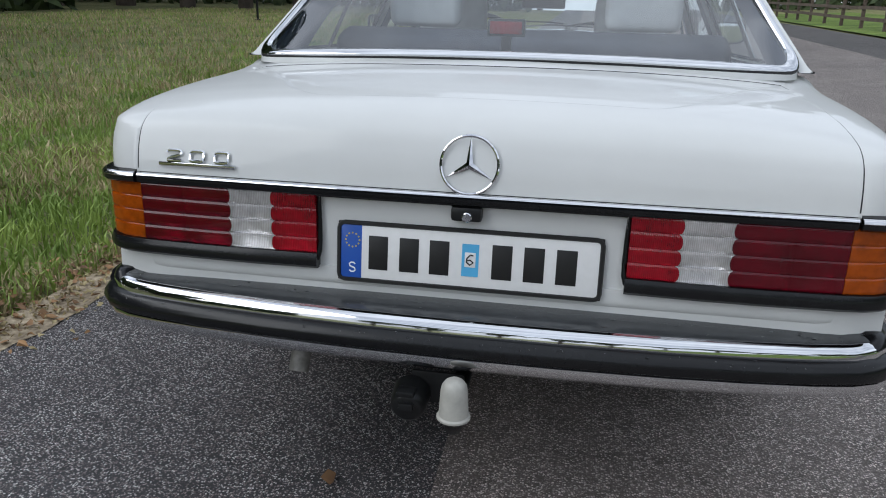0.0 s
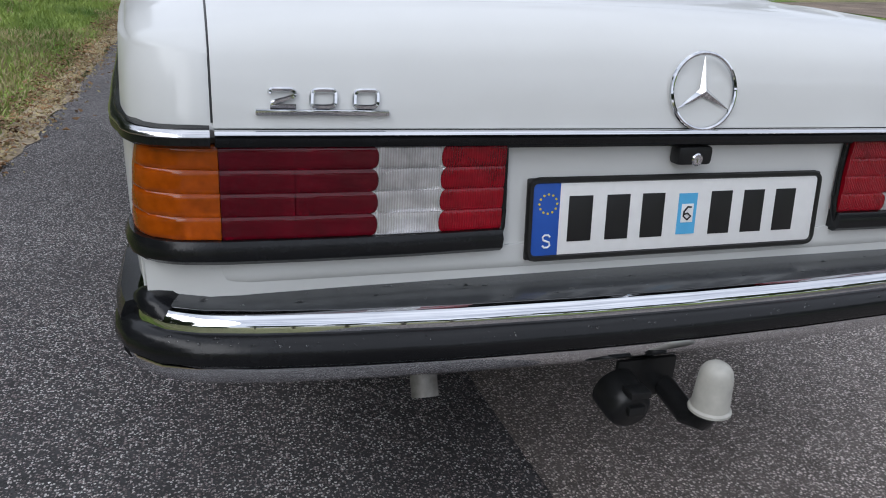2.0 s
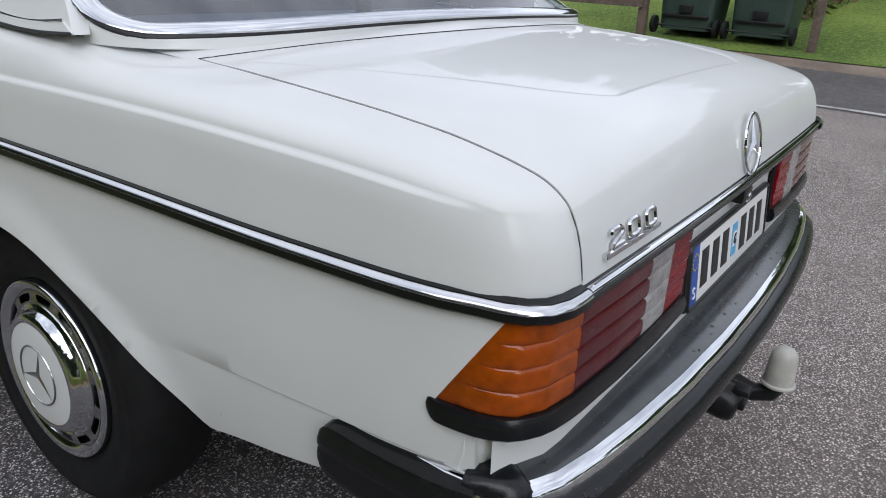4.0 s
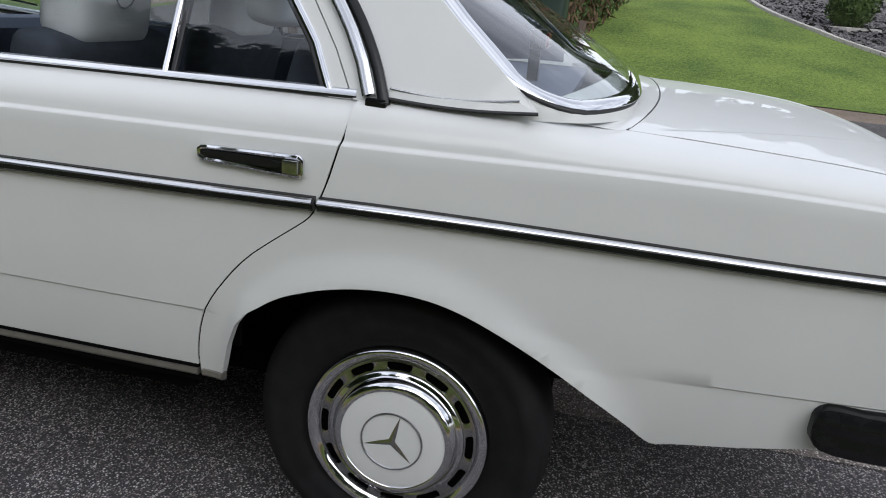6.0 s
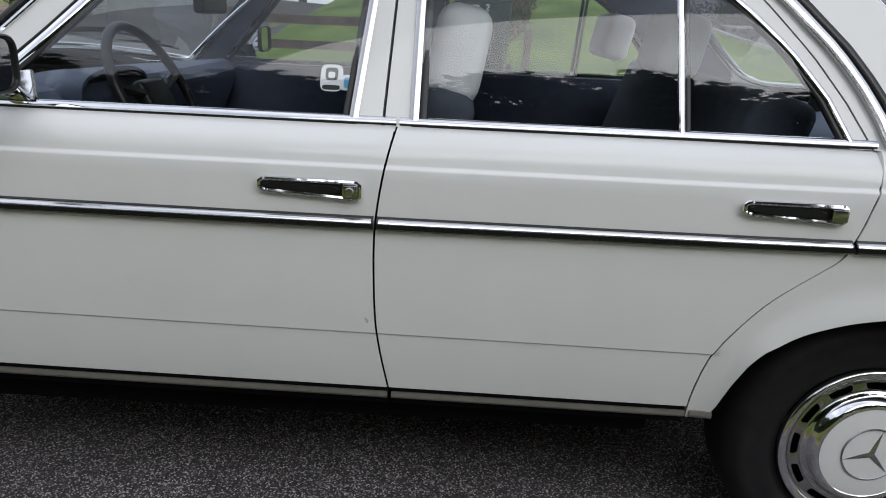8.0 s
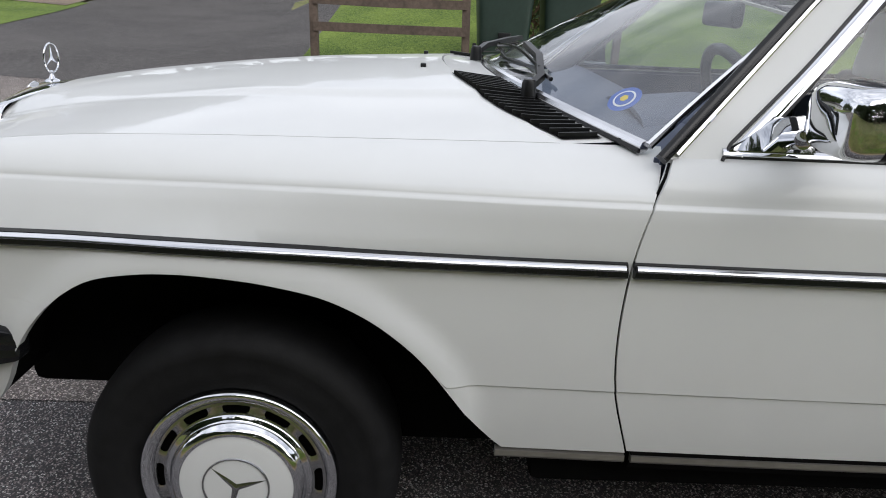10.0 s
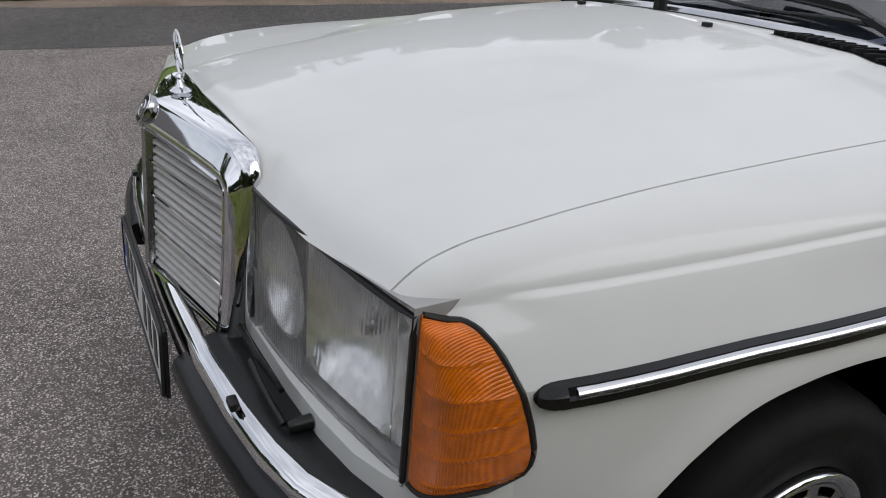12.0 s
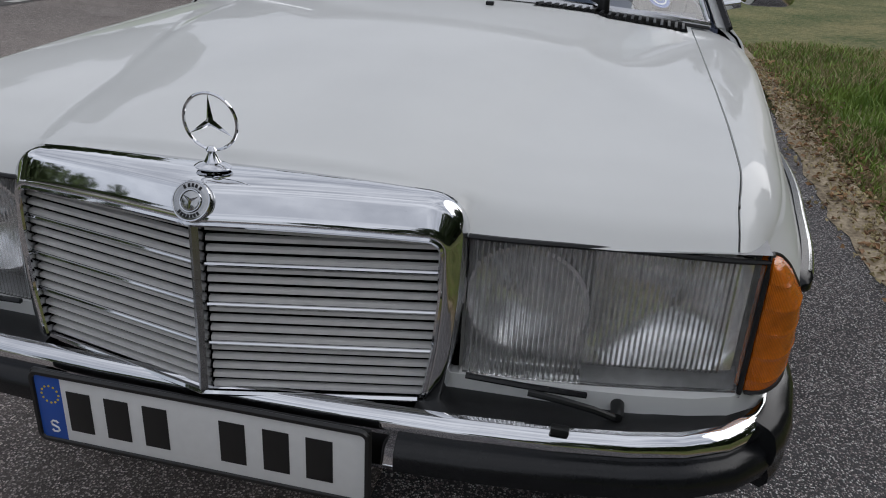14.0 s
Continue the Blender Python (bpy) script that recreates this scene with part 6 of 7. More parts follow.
        k = abs((v * 5.4 + 0.15 * math.sin(math.pi * u)) % 1.0 - 0.5)
        o = 0.0012 * step(0.06, 0.10, u) * step(0.05, 0.08, 1 - v) + (0.0016 * max(0.0, 1 - k / 0.10) + 0.0006 * (int(v * 96) % 2)) * step(0, 0.02, v) * step(0, 0.02, 1 - v) + 0.002
        n = Vector((0.7, 0.7, 0))
        p = p + n * (o + 0.001)
        return (s * p.x, p.y, p.z)
    b = sheet(ind, 24, 96)
    rim(b, (-s * 0.6, -0.8, 0), 0.02)
    part("indicator", b, AMBER, car, "amber ribbed corner indicator", 50)
    b = bmesh.new()
    edge_pts = []
    for i in range(25):
        z = lerp(0.686, 0.8650, 1 - (1 - i / 24) ** 1.5)
        edge_pts.append((s * (half_width(yr(z), WING_TOP(z)) + 0.001), yr(z) + 0.001, z))
    foot_pts = [Vector(ind(u / 10, 0.0)) + Vector((s * 0.001, 0.001, -0.002)) for u in range(10, 0, -1)]
    top_pts = [Vector(ind(u / 8, 1.0)) + Vector((s * 0.001, 0.0, 0.002)) for u in range(1, 7)]
    tube(b, [tuple(q) for q in foot_pts] + edge_pts + [tuple(q) for q in top_pts], 0.0034, 6)
    part("indicator_seal", b, GASKET, car)
    # body below the lamps
    b = bmesh.new()
    def apron(u, v):
        z = lerp(0.600, 0.667 + 0.019 * step(0.60, 0.92, u), v)
        pts = [(0.335, 3.468), (0.50, 3.460), (0.60, 3.450), (0.68, 3.436), (0.735, 3.415), (0.780, 3.378), (0.804, 3.340), (half_width(3.306, 0.66) + 0.001, 3.306)]
        k = u * (len(pts) - 1)
        i = min(int(k), len(pts) - 2)
        x, y = lerp(pts[i][0], pts[i + 1][0], k - i), lerp(pts[i][1], pts[i + 1][1], k - i)
        return (s * (x + 0.004 * (1 - v) * step(0.5, 0.8, u) * (1 - step(0.9, 1.0, u))), y + 0.005 * (1 - v) * (1 - step(0.6, 1.0, u)), z)
    sheet(apron, 42, 6, b)
    part("front_apron", rim(b, (0, -1, 0), 0.02), PAINT, car)
    # lamp wiper
    b = bmesh.new()
    tube(b, [(s * 0.575, 3.488, 0.652), (s * 0.545, 3.494, 0.664), (s * 0.50, 3.497, 0.673), (s * 0.455, 3.497, 0.677)], 0.0052, 8)
    lathe(b, [(0, 0.012), (0.007, 0.011), (0.009, 0.006), (0.010, -0.02)], Matrix.Translation((s * 0.580, 3.474, 0.650)) @ AX, 14)
    wiper = part("lamp_wiper", b, PLASTIC, car, "black headlamp wiper")
    b = bmesh.new()
    tube(b, [(s * 0.535, 3.478, 0.674), (s * 0.45, 3.488, 0.680), (s * 0.365, 3.490, 0.683)], 0.0045, 6)
    part("wiper_blade", b, RUBBER, wiper, "black rubber wiper blade")

# front bumper
BF = [(0.824, 3.30), (0.818, 3.345), (0.801, 3.395), (0.773, 3.438), (0.732, 3.476), (0.672, 3.506), (0.60, 3.525), (0.50, 3.540), (0.36, 3.553), (0.18, 3.560), (0, 3.562)]
BFULL = [(-x, y) for x, y in BF] + [(x, y) for x, y in BF[-2::-1]]
FZ = 0.588
b = bmesh.new()
sweep(b, [(x, y, FZ) for x, y in BFULL], [(-0.02, 0.058), (-0.008, 0.057), (0.002, 0.050), (0.006, 0.038), (0.004, 0.030), (0.0, 0.024), (0.0, -0.028), (0.003, -0.034), (-0.004, -0.046), (-0.02, -0.056), (-0.05, -0.058), (-0.05, -0.04), (-0.012, -0.03), (-0.012, 0.03)], side=-1)
fb = part("front_bumper", b, CHROME, car, "chrome front bumper with black rubber strip")
for s in (-1, 1):
    b = bmesh.new()
    strip_path = [(s * x, y, FZ - 0.001) for x, y in BF[2:8]]
    strip_path += [(s * 0.40, 3.550, FZ - 0.001), (s * 0.30, 3.556, FZ - 0.001), (s * 0.284, 3.557, FZ - 0.001)]
    sweep(b, strip_path, [(-0.002, -0.030), (0.016, -0.028), (0.026, -0.018), (0.028, 0.0), (0.022, 0.014), (0.010, 0.022), (-0.002, 0.024)], side=s)
    part("rubber_strip", b, RUBBER, fb, "black rubber impact strip")
    b = bmesh.new()
    outer = [(0.852, 3.166), (0.852, 3.169), (0.8522, 3.177), (0.852, 3.190), (0.851, 3.22), (0.847, 3.26), (0.841, 3.30), (0.831, 3.345), (0.821, 3.390), (0.805, 3.426), (0.792, 3.445)]
    path = [(s * x, y, FZ + 0.004 * step(3.25, 3.17, y)) for x, y in outer]
    secs = [(-0.03, -0.050), (0.004, -0.048), (0.012, -0.034), (0.012, -0.022), (0.007, -0.010), (0.008, -0.004), (0.012, 0.002), (0.013, 0.024), (0.006, 0.046), (-0.004, 0.054), (-0.03, 0.058)]
    tapered(b, path, secs, [0.34, 0.50, 0.58, 0.64, 0.74, 0.86, 0.97, 1.02, 1.02, 1.0, 0.98], side=s)
    part("corner_cap", b, RUBBER, fb, "black rubber corner cap")
    b = bmesh.new()
    sheet(lambda u, v: (s * lerp(0.30, 0.835, u), lerp(lerp(3.44, 3.26, step(0.55, 1.0, u)), np.interp(lerp(0.30, 0.835, u), [q[0] for q in BF[::-1]], [q[1] for q in BF[::-1]]) - 0.012, v), 0.637 + 0.008 * math.sin(math.pi * v) - 0.012 * u * u), 20, 4, b)
    part("bumper_shelf", rim(b, (0, 0, -1), 0.02), PLASTIC, fb, "black plastic bumper top")
    b = bmesh.new()
    box(b, (s * 0.505, 3.535, 0.652), (0.026, 0.014, 0.012), bevel=0.004)
    part("bumper_clip", b, PLASTIC, fb)
b = bmesh.new()
for k in range(3):
    sweep(b, [(-0.30, gy(0.30, 0.63) - 0.020, 0.632 - 0.011 * k), (0, gy(0, 0.63) - 0.024, 0.628 - 0.011 * k), (0.30, gy(0.30, 0.63) - 0.020, 0.632 - 0.011 * k)], [(-0.03, -0.003), (0.004, -0.004), (0.004, 0.003), (-0.03, 0.004)], side=-1)
part("lower_grille", b, PLASTIC, grille, "black lower louvres")
plate("number_plate", (0.012, 3.592, 0.574), radians(-4), False, math.pi)


# ---- wheels ----
WX = 0.742


def wheel(y, s, turn):
    base = Matrix.Translation((s * WX, y, 0.312)) @ Matrix.Rotation(s * math.pi / 2, 4, "Y")
    b = bmesh.new()
    lathe(b, [(0.186, 0.070), (0.196, 0.082), (0.206, 0.084), (0.209, 0.087), (0.240, 0.0915), (0.262, 0.090), (0.266, 0.092), (0.284, 0.087), (0.299, 0.074), (0.3085, 0.058), (0.3115, 0.03), (0.312, 0.0), (0.3115, -0.03), (0.3085, -0.058), (0.295, -0.078), (0.25, -0.09), (0.19, -0.07)], base, 64)
    w = part("wheel", b, TYRE, car, "steel wheel with chrome trim ring and painted hub cap", 60)
    b = bmesh.new()
    lathe(b, [(0.190, 0.078), (0.1925, 0.088), (0.189, 0.0955), (0.183, 0.097), (0.172, 0.092), (0.167, 0.086)], base, 64)
    part("trim_ring", b, CHROME, w, "chrome rim ring", 60)
    b = bmesh.new()
    lathe(b, [(0.167, 0.070), (0.13, 0.066), (0.0, 0.066)], base, 40)
    part("rim_shadow", b, DARK, w)
    b = bmesh.new()
    lathe(b, [(0.169, 0.085), (0.162, 0.087), (0.160, 0.080)], base, 64)
    lathe(b, [(0.147, 0.080), (0.146, 0.0885), (0.141, 0.090)], base, 64)
    part("rim_edge", b, CHROME_SOFT, w)
    for k in range(12):
        def spoke(u, v):
            r = lerp(0.163, 0.145, v)
            half = 0.0145 + 0.006 * (2 * v - 1) ** 4
            a = 2 * math.pi * (k + 0.5) / 12 + (u * 2 - 1) * half / r
            return base @ Vector((r * math.cos(a), r * math.sin(a), lerp(0.0865, 0.0885, v) - 0.002 * (2 * u - 1) ** 4))
        part("rim_spoke", sheet(spoke, 4, 4), CHROME_SOFT, w)
    b = bmesh.new()
    lathe(b, [(0.142, 0.072), (0.144, 0.088), (0.141, 0.093), (0.134, 0.094), (0.131, 0.098), (0.126, 0.108), (0.119, 0.114), (0.111, 0.1155), (0.109, 0.113)], base, 64)
    part("hub_cap", b, CHROME, w, "chrome hub cap edge", 70)
    b = bmesh.new()
    lathe(b, [(0.1105, 0.1125), (0.10, 0.1145), (0.07, 0.1165), (0, 0.118)], base, 56)
    part("hub_disc", b, PAINT, w, "cream-white painted hub disc")
    b = bmesh.new()
    c = base @ Vector((0, 0, 0.1175))
    m = base.to_3x3() @ Matrix.Rotation(turn, 3, "Z")
    ring(b, c, 0.063, 0.0022, m, 48, 6)
    star3(b, c, 0.062, m, 0.003, 0.14)
    part("hub_star", b, CHROME_SOFT, w, "grey ring with three arms")
    return w


wheel(0.0, -1, radians(135)), wheel(2.795, -1, radians(77)), wheel(0.0, 1, radians(20)), wheel(2.795, 1, radians(70))

# underbody and wheel wells; near-black sheets and boxes added to block light there
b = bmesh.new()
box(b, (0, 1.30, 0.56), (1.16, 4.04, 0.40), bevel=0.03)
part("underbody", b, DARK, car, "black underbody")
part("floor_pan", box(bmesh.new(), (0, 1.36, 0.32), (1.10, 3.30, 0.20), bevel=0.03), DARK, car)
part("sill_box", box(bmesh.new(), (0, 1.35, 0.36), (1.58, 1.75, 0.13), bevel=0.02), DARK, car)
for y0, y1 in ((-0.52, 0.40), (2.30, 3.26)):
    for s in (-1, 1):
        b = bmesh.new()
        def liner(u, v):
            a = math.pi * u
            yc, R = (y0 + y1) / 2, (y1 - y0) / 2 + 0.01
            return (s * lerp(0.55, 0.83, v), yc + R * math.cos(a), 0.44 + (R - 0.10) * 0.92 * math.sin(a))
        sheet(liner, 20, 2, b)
        # the well's wall towards the sill, added to close a light gap with black
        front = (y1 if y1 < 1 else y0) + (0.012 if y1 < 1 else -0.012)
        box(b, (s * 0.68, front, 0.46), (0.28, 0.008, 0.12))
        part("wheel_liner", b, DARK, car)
for s in (-1, 1):
    b = bmesh.new()
    box(b, (s * 0.812, 1.3, 0.69), (0.01, 1.9, 0.50))
    part("door_shadow", b, DARK, car)

# ---- cabin ----
def cushion(c, sz, rot=None, mat=FABRIC_DARK, name="seat_cushion", label="", bevel=0.05, parent=None):
    b = bmesh.new()
    box(b, c, sz, rot, bevel, 4)
    return part(name, b, mat, parent or car, label)


part("cabin_floor", box(bmesh.new(), (0, 1.23, 0.44), (1.48, 1.54, 0.04), bevel=0.01), TRIMBLUE, car)
for s in (-1, 1):
    seat = cushion((s * 0.37, 1.30, 0.60), (0.52, 0.52, 0.20), None, FABRIC_DARK, "front_seat", "dark blue front seat with light headrest cover")
    lean = Matrix.Rotation(radians(14), 3, "X")
    cushion((s * 0.37, 1.02, 0.80), (0.50, 0.13, 0.46), lean, FABRIC_DARK, "backrest", "", 0.05, seat)
    b = bmesh.new()
    box(b, (s * 0.385, 0.955, 1.105), (0.30, 0.135, 0.235), Matrix.Rotation(radians(10), 3, "X"), 0.062, 5)
    part("headrest", b, FABRIC, seat, "light grey covered headrest with round print")
    b = bmesh.new()
    hm = Matrix.Rotation(radians(100), 3, "X")
    ring(b, (s * 0.385, 0.878, 1.12), 0.038, 0.002, hm, 32, 5)
    star3(b, (s * 0.385, 0.878, 1.12), 0.037, hm, 0.002, 0.14)
    part("headrest_print", b, TRIMBLUE, seat)
    b = bmesh.new()
    for dx in (-0.05, 0.05):
        tube(b, [(s * 0.385 + dx, 0.97, 0.95), (s * 0.385 + dx, 0.965, 1.03)], 0.006, 6)
    part("headrest_post", b, CHROME, seat)
    b = bmesh.new()
    box(b, (s * 0.40, 0.43, 1.150), (0.27, 0.10, 0.15), Matrix.Rotation(radians(12), 3, "X"), 0.04, 4)
    part("rear_headrest", b, FABRIC, car, "light grey rear headrest")
cushion((0, 0.52, 0.60), (1.36, 0.52, 0.20), None, FABRIC_DARK, "rear_bench", "dark blue rear bench")
cushion((0, 0.30, 0.82), (1.36, 0.15, 0.50), Matrix.Rotation(radians(18), 3, "X"), FABRIC_DARK, "rear_backrest")
b = bmesh.new()
box(b, (0, 0.02, 0.955), (1.40, 0.52, 0.03), bevel=0.012)
part("parcel_shelf", b, TRIMBLUE, car)
# brake light on the parcel shelf
b = bmesh.new()
box(b, (-0.035, -0.125, 1.080), (0.112, 0.045, 0.052), bevel=0.008)
box(b, (-0.035, -0.115, 1.015), (0.030, 0.030, 0.090), bevel=0.004)
hbl = part("high_brake_light", b, PLASTIC, car, "black brake light with red lens behind the rear window")
b = bmesh.new()
box(b, (-0.035, -0.149, 1.080), (0.096, 0.006, 0.036), bevel=0.002)
part("red_lens", b, RED_BRIGHT, hbl, "red lens")
# dashboard, wheel, mirror
b = bmesh.new()
def dash_f(u, v):
    x = lerp(-0.74, 0.74, u)
    y, z, k = [(2.235, 0.97, 0.45), (2.10, 0.99, 0.3), (1.98, 0.995, 0.1), (1.90, 0.985, 0), (1.875, 0.95, 0), (1.88, 0.90, 0), (1.92, 0.80, 0), (1.95, 0.62, 0)][int(round(v * 7))]
    return (x, y - k * x * x, z - 0.06 * k * x * x)
sheet(dash_f, 12, 7, b)
dash = part("dashboard", b, TRIMBLUE, car, "blue-grey dashboard")
b = bmesh.new()
def binnacle(u, v):
    a = math.pi * u
    return (-0.37 + 0.19 * math.cos(a), lerp(1.84, 2.02, v), 0.965 + (0.065 - 0.02 * v) * math.sin(a) ** 0.6)
rim(sheet(binnacle, 16, 4, b), (0, 0, -1), 0.01)
part("instrument_hood", b, TRIMBLUE, dash)
rake = Matrix.Rotation(radians(90 - 26), 3, "X")
b = bmesh.new()
ring(b, (-0.37, 1.735, 0.955), 0.195, 0.013, rake, 48, 10)
sw = part("steering_wheel", b, PLASTIC, car, "black steering wheel")
b = bmesh.new()
box(b, (-0.37, 1.745, 0.955), (0.15, 0.10, 0.04), rake, 0.02, 3)
for a in (0.25, math.pi - 0.25, 3.7, 5.7):
    d = rake @ Vector((math.cos(a), math.sin(a), 0))
    c = Vector((-0.37, 1.740, 0.955))
    tube(b, [c + d * 0.05, c + d * 0.19], 0.013, 6)
part("wheel_boss", b, PLASTIC, sw)
b = bmesh.new()
box(b, (-0.03, 1.70, 1.20), (0.23, 0.03, 0.065), None, 0.015, 3)
part("interior_mirror", b, PLASTIC, car, "black rear-view mirror")
# right-hand pillars inside are the far side's own panels; belts hang at the centre pillars
for s in (-1, 1):
    b = bmesh.new()
    sheet(lambda u, v: (s * (glass_x(lerp(0.97, 1.35, v)) - 0.03), lerp(EDGE_B2(lerp(0.97, 1.35, v)) - 0.01, EDGE_B1(lerp(0.97, 1.35, v)) + 0.01, u), lerp(0.97, 1.35, v)), 2, 6, b)
    part("pillar_trim", b, TRIMBLUE, car)
    b = bmesh.new()
    sheet(lambda u, v: (s * (glass_x(lerp(0.97, 1.35, v)) - 0.03), lerp(EDGE_RW(lerp(0.97, 1.35, v)) + 0.03, EDGE_Q_GLASS(lerp(0.97, 1.35, v)) - 0.01, u), lerp(0.97, 1.35, v)), 2, 6, b)
    part("pillar_trim", b, TRIMBLUE, car)
    b = bmesh.new()
    sheet(lambda u, v: (s * (glass_x(lerp(0.97, 1.35, v)) - 0.03), lerp(EDGE_A_GLASS(lerp(0.97, 1.35, v)) + 0.012, EDGE_A_OUT(lerp(0.97, 1.35, v)) - 0.01, u), lerp(0.97, 1.35, v)), 2, 6, b)
    part("pillar_trim", b, TRIMBLUE, car)

# ---- door mirrors ----
for s in (-1, 1):
    b = bmesh.new()
    def shellm(u, v):
        a = 2 * math.pi * u
        k = [1.0, 1.0, 0.97, 0.90, 0.74, 0.45, 0.0][int(round(v * 6))]
        y = [1.806, 1.824, 1.842, 1.855, 1.863, 1.867, 1.868][int(round(v * 6))]
        cx, cz = math.cos(a), math.sin(a)
        rx = 0.082 * math.copysign(abs(cx) ** 0.45, cx) * k
        rz = 0.054 * math.copysign(abs(cz) ** 0.45, cz) * k
        return (s * (0.945 + rx + 0.012 * (y - 1.81)), y + 0.02 * (rx), 1.068 + rz - 0.06 * (y - 1.81))
    sheet(shellm, 36, 6, b)
    bmesh.ops.remove_doubles(b, verts=b.verts[:], dist=1e-5)
    mir = part("door_mirror", b, CHROME, car, "chrome door mirror with black rim")
    b = bmesh.new()
    def rimm(u, v):
        a = 2 * math.pi * u
        k, y = [(1.005, 1.811), (1.02, 1.808), (1.02, 1.799), (0.96, 1.795), (0.92, 1.797), (0.90, 1.806)][int(round(v * 5))]
        cx, cz = math.cos(a), math.sin(a)
        return (s * (0.945 + 0.082 * math.copysign(abs(cx) ** 0.45, cx) * k), y, 1.068 + 0.054 * math.copysign(abs(cz) ** 0.45, cz) * k)
    sheet(rimm, 36, 5, b)
    part("mirror_rim", b, PLASTIC, mir, "black rubber rim")
    b = bmesh.new()
    prism(b, [(s * (0.945 + 0.072 * math.copysign(abs(math.cos(a)) ** 0.45, math.cos(a))), 1.803, 1.068 + 0.047 * math.copysign(abs(math.sin(a)) ** 0.45, math.sin(a))) for a in [2 * math.pi * k / 32 for k in range(32)]], (0, 0.004, 0))
    part("mirror_glass", b, MIRROR, mir, "mirror glass")
    b = bmesh.new()
    prism(b, [(s * 0.822, 1.945, 0.992), (s * 0.822, 1.80, 0.992), (s * 0.80, 1.815, 1.05), (s * 0.80, 1.865, 1.045)], (-s * 0.012, 0, 0))
    tube(b, [(s * 0.815, 1.85, 1.01), (s * 0.87, 1.85, 1.022)], 0.016, 10)
    part("mirror_foot", b, CHROME, mir, "chrome mirror foot")

# ---- windscreen wipers ----
for px in (-0.47, 0.09):
    b = bmesh.new()
    py = SCREEN_FOOT(px) + 0.035
    pz = cowl_z(px, py) + 0.012
    def on(x, up):
        u = (x / 0.765 + 1) / 2
        v = up / 0.37
        p = Vector(screen_f(min(max(u, 0.02), 0.98), v))
        return p + Vector((0, 0.022, 0.016))
    sweep(b, [Vector((px, py, pz + 0.012)), Vector((px + 0.05, py - 0.03, pz + 0.03)), on(px + 0.14, 0.045), on(px + 0.30, 0.055)], [(-0.010, -0.006), (0.010, -0.006), (0.008, 0.006), (-0.008, 0.006)])
    lathe(b, [(0, 0.03), (0.012, 0.028), (0.015, 0.02), (0.017, -0.01)], Matrix.Translation((px, py, pz)), 14)
    arm = part("wiper", b, PLASTIC, car, "black windscreen wiper")
    b = bmesh.new()
    tube(b, [on(px + 0.02 + 0.60 * i / 10, 0.022 + 0.004 * math.sin(i)) - Vector((0, 0.012, 0.006)) for i in range(11)], 0.005, 6)
    tube(b, [on(px + 0.08 + 0.46 * i / 8, 0.030 + 0.012 * math.sin(math.pi * i / 8)) for i in range(9)], 0.0045, 6)
    part("wiper_blade", b, RUBBER, arm, "black wiper blade")

# ---- stickers on the glass ----
def disc_on(c, n, r, mat, name, parent, label, off, seg=32):
    n = Vector(n).normalized()
    m = Matrix.Translation(Vector(c) + n * off) @ n.to_track_quat("Z", "Y").to_matrix().to_4x4()
    return part(name, lathe(bmesh.new(), [(0, 0.0006), (r, 0.0006), (r, 0)], m, seg), mat, parent, label)


A, B, C = (Vector(screen_f(*q)) for q in ((0.085, 0.12), (0.105, 0.12), (0.085, 0.16)))
nn = (B - A).cross(C - A).normalized()
nn = nn if nn.y > 0 else -nn
disc_on(A, nn, 0.034, PLATEBLUE, "round_sticker", car, "round blue and white screen sticker", -0.004)
disc_on(A, nn, 0.023, WHITE, "sticker_field", car, "", -0.003)
disc_on(A, nn, 0.019, PLATEBLUE, "sticker_field", car, "", -0.0022)
disc_on(A, nn, 0.009, YELLOW, "sticker_field", car, "", -0.0014, 6)


def flat_sticker(s, y, z, w, h, mat, name, label, out):
    b = bmesh.new()
    pts = []
    for k in range(24):
        a = 2 * math.pi * k / 24
        dy, dz = w / 2 * math.copysign(abs(math.cos(a)) ** 0.5, math.cos(a)), h / 2 * math.copysign(abs(math.sin(a)) ** 0.5, math.sin(a))
        pts.append((s * (glass_x(z + dz) - 0.012 + out), y + dy, z + dz))
    prism(b, pts, (s * 0.0005, 0, 0))
    return part(name, b, mat, car, label)


flat_sticker(-1, 1.209, 1.060, 0.046, 0.052, WHITE, "window_sticker", "white and blue window sticker", 0.002)
flat_sticker(-1, 1.176, 1.052, 0.030, 0.030, WHITE, "window_sticker", "white and blue window sticker", 0.0016)
flat_sticker(-1, 1.175, 1.052, 0.017, 0.020, STICKERBLUE, "sticker_field", "", 0.0030)
flat_sticker(-1, 1.209, 1.068, 0.026, 0.024, GASKET, "sticker_field", "", 0.0030)
flat_sticker(-1, 1.209, 1.066, 0.014, 0.012, WHITE, "sticker_field", "", 0.0040)
flat_sticker(-1, 1.209, 1.042, 0.036, 0.009, GASKET, "sticker_field", "", 0.0030)
flat_sticker(1, 1.209, 1.060, 0.046, 0.052, WHITE, "window_sticker", "white window sticker", 0.002)

# small chips in the paint of the front door
for y, z, r in ((1.114, 0.579, 0.003), (1.117, 0.584, 0.002)):
    b = bmesh.new()
    lathe(b, [(0, 0.0006), (r, 0.0006), (r * 1.1, 0)], Matrix.Translation((-half_width(y, z) - 0.0003, y, z)) @ Matrix.Rotation(-math.pi / 2, 4, "Y") @ Matrix.Diagonal((1.6, 1, 1, 1)), 7)
    part("paint_chip", b, GREYCAP, car, "small grey chip in the paint")


# ---- verge: grass, leaves ----
rng = random.Random(7)


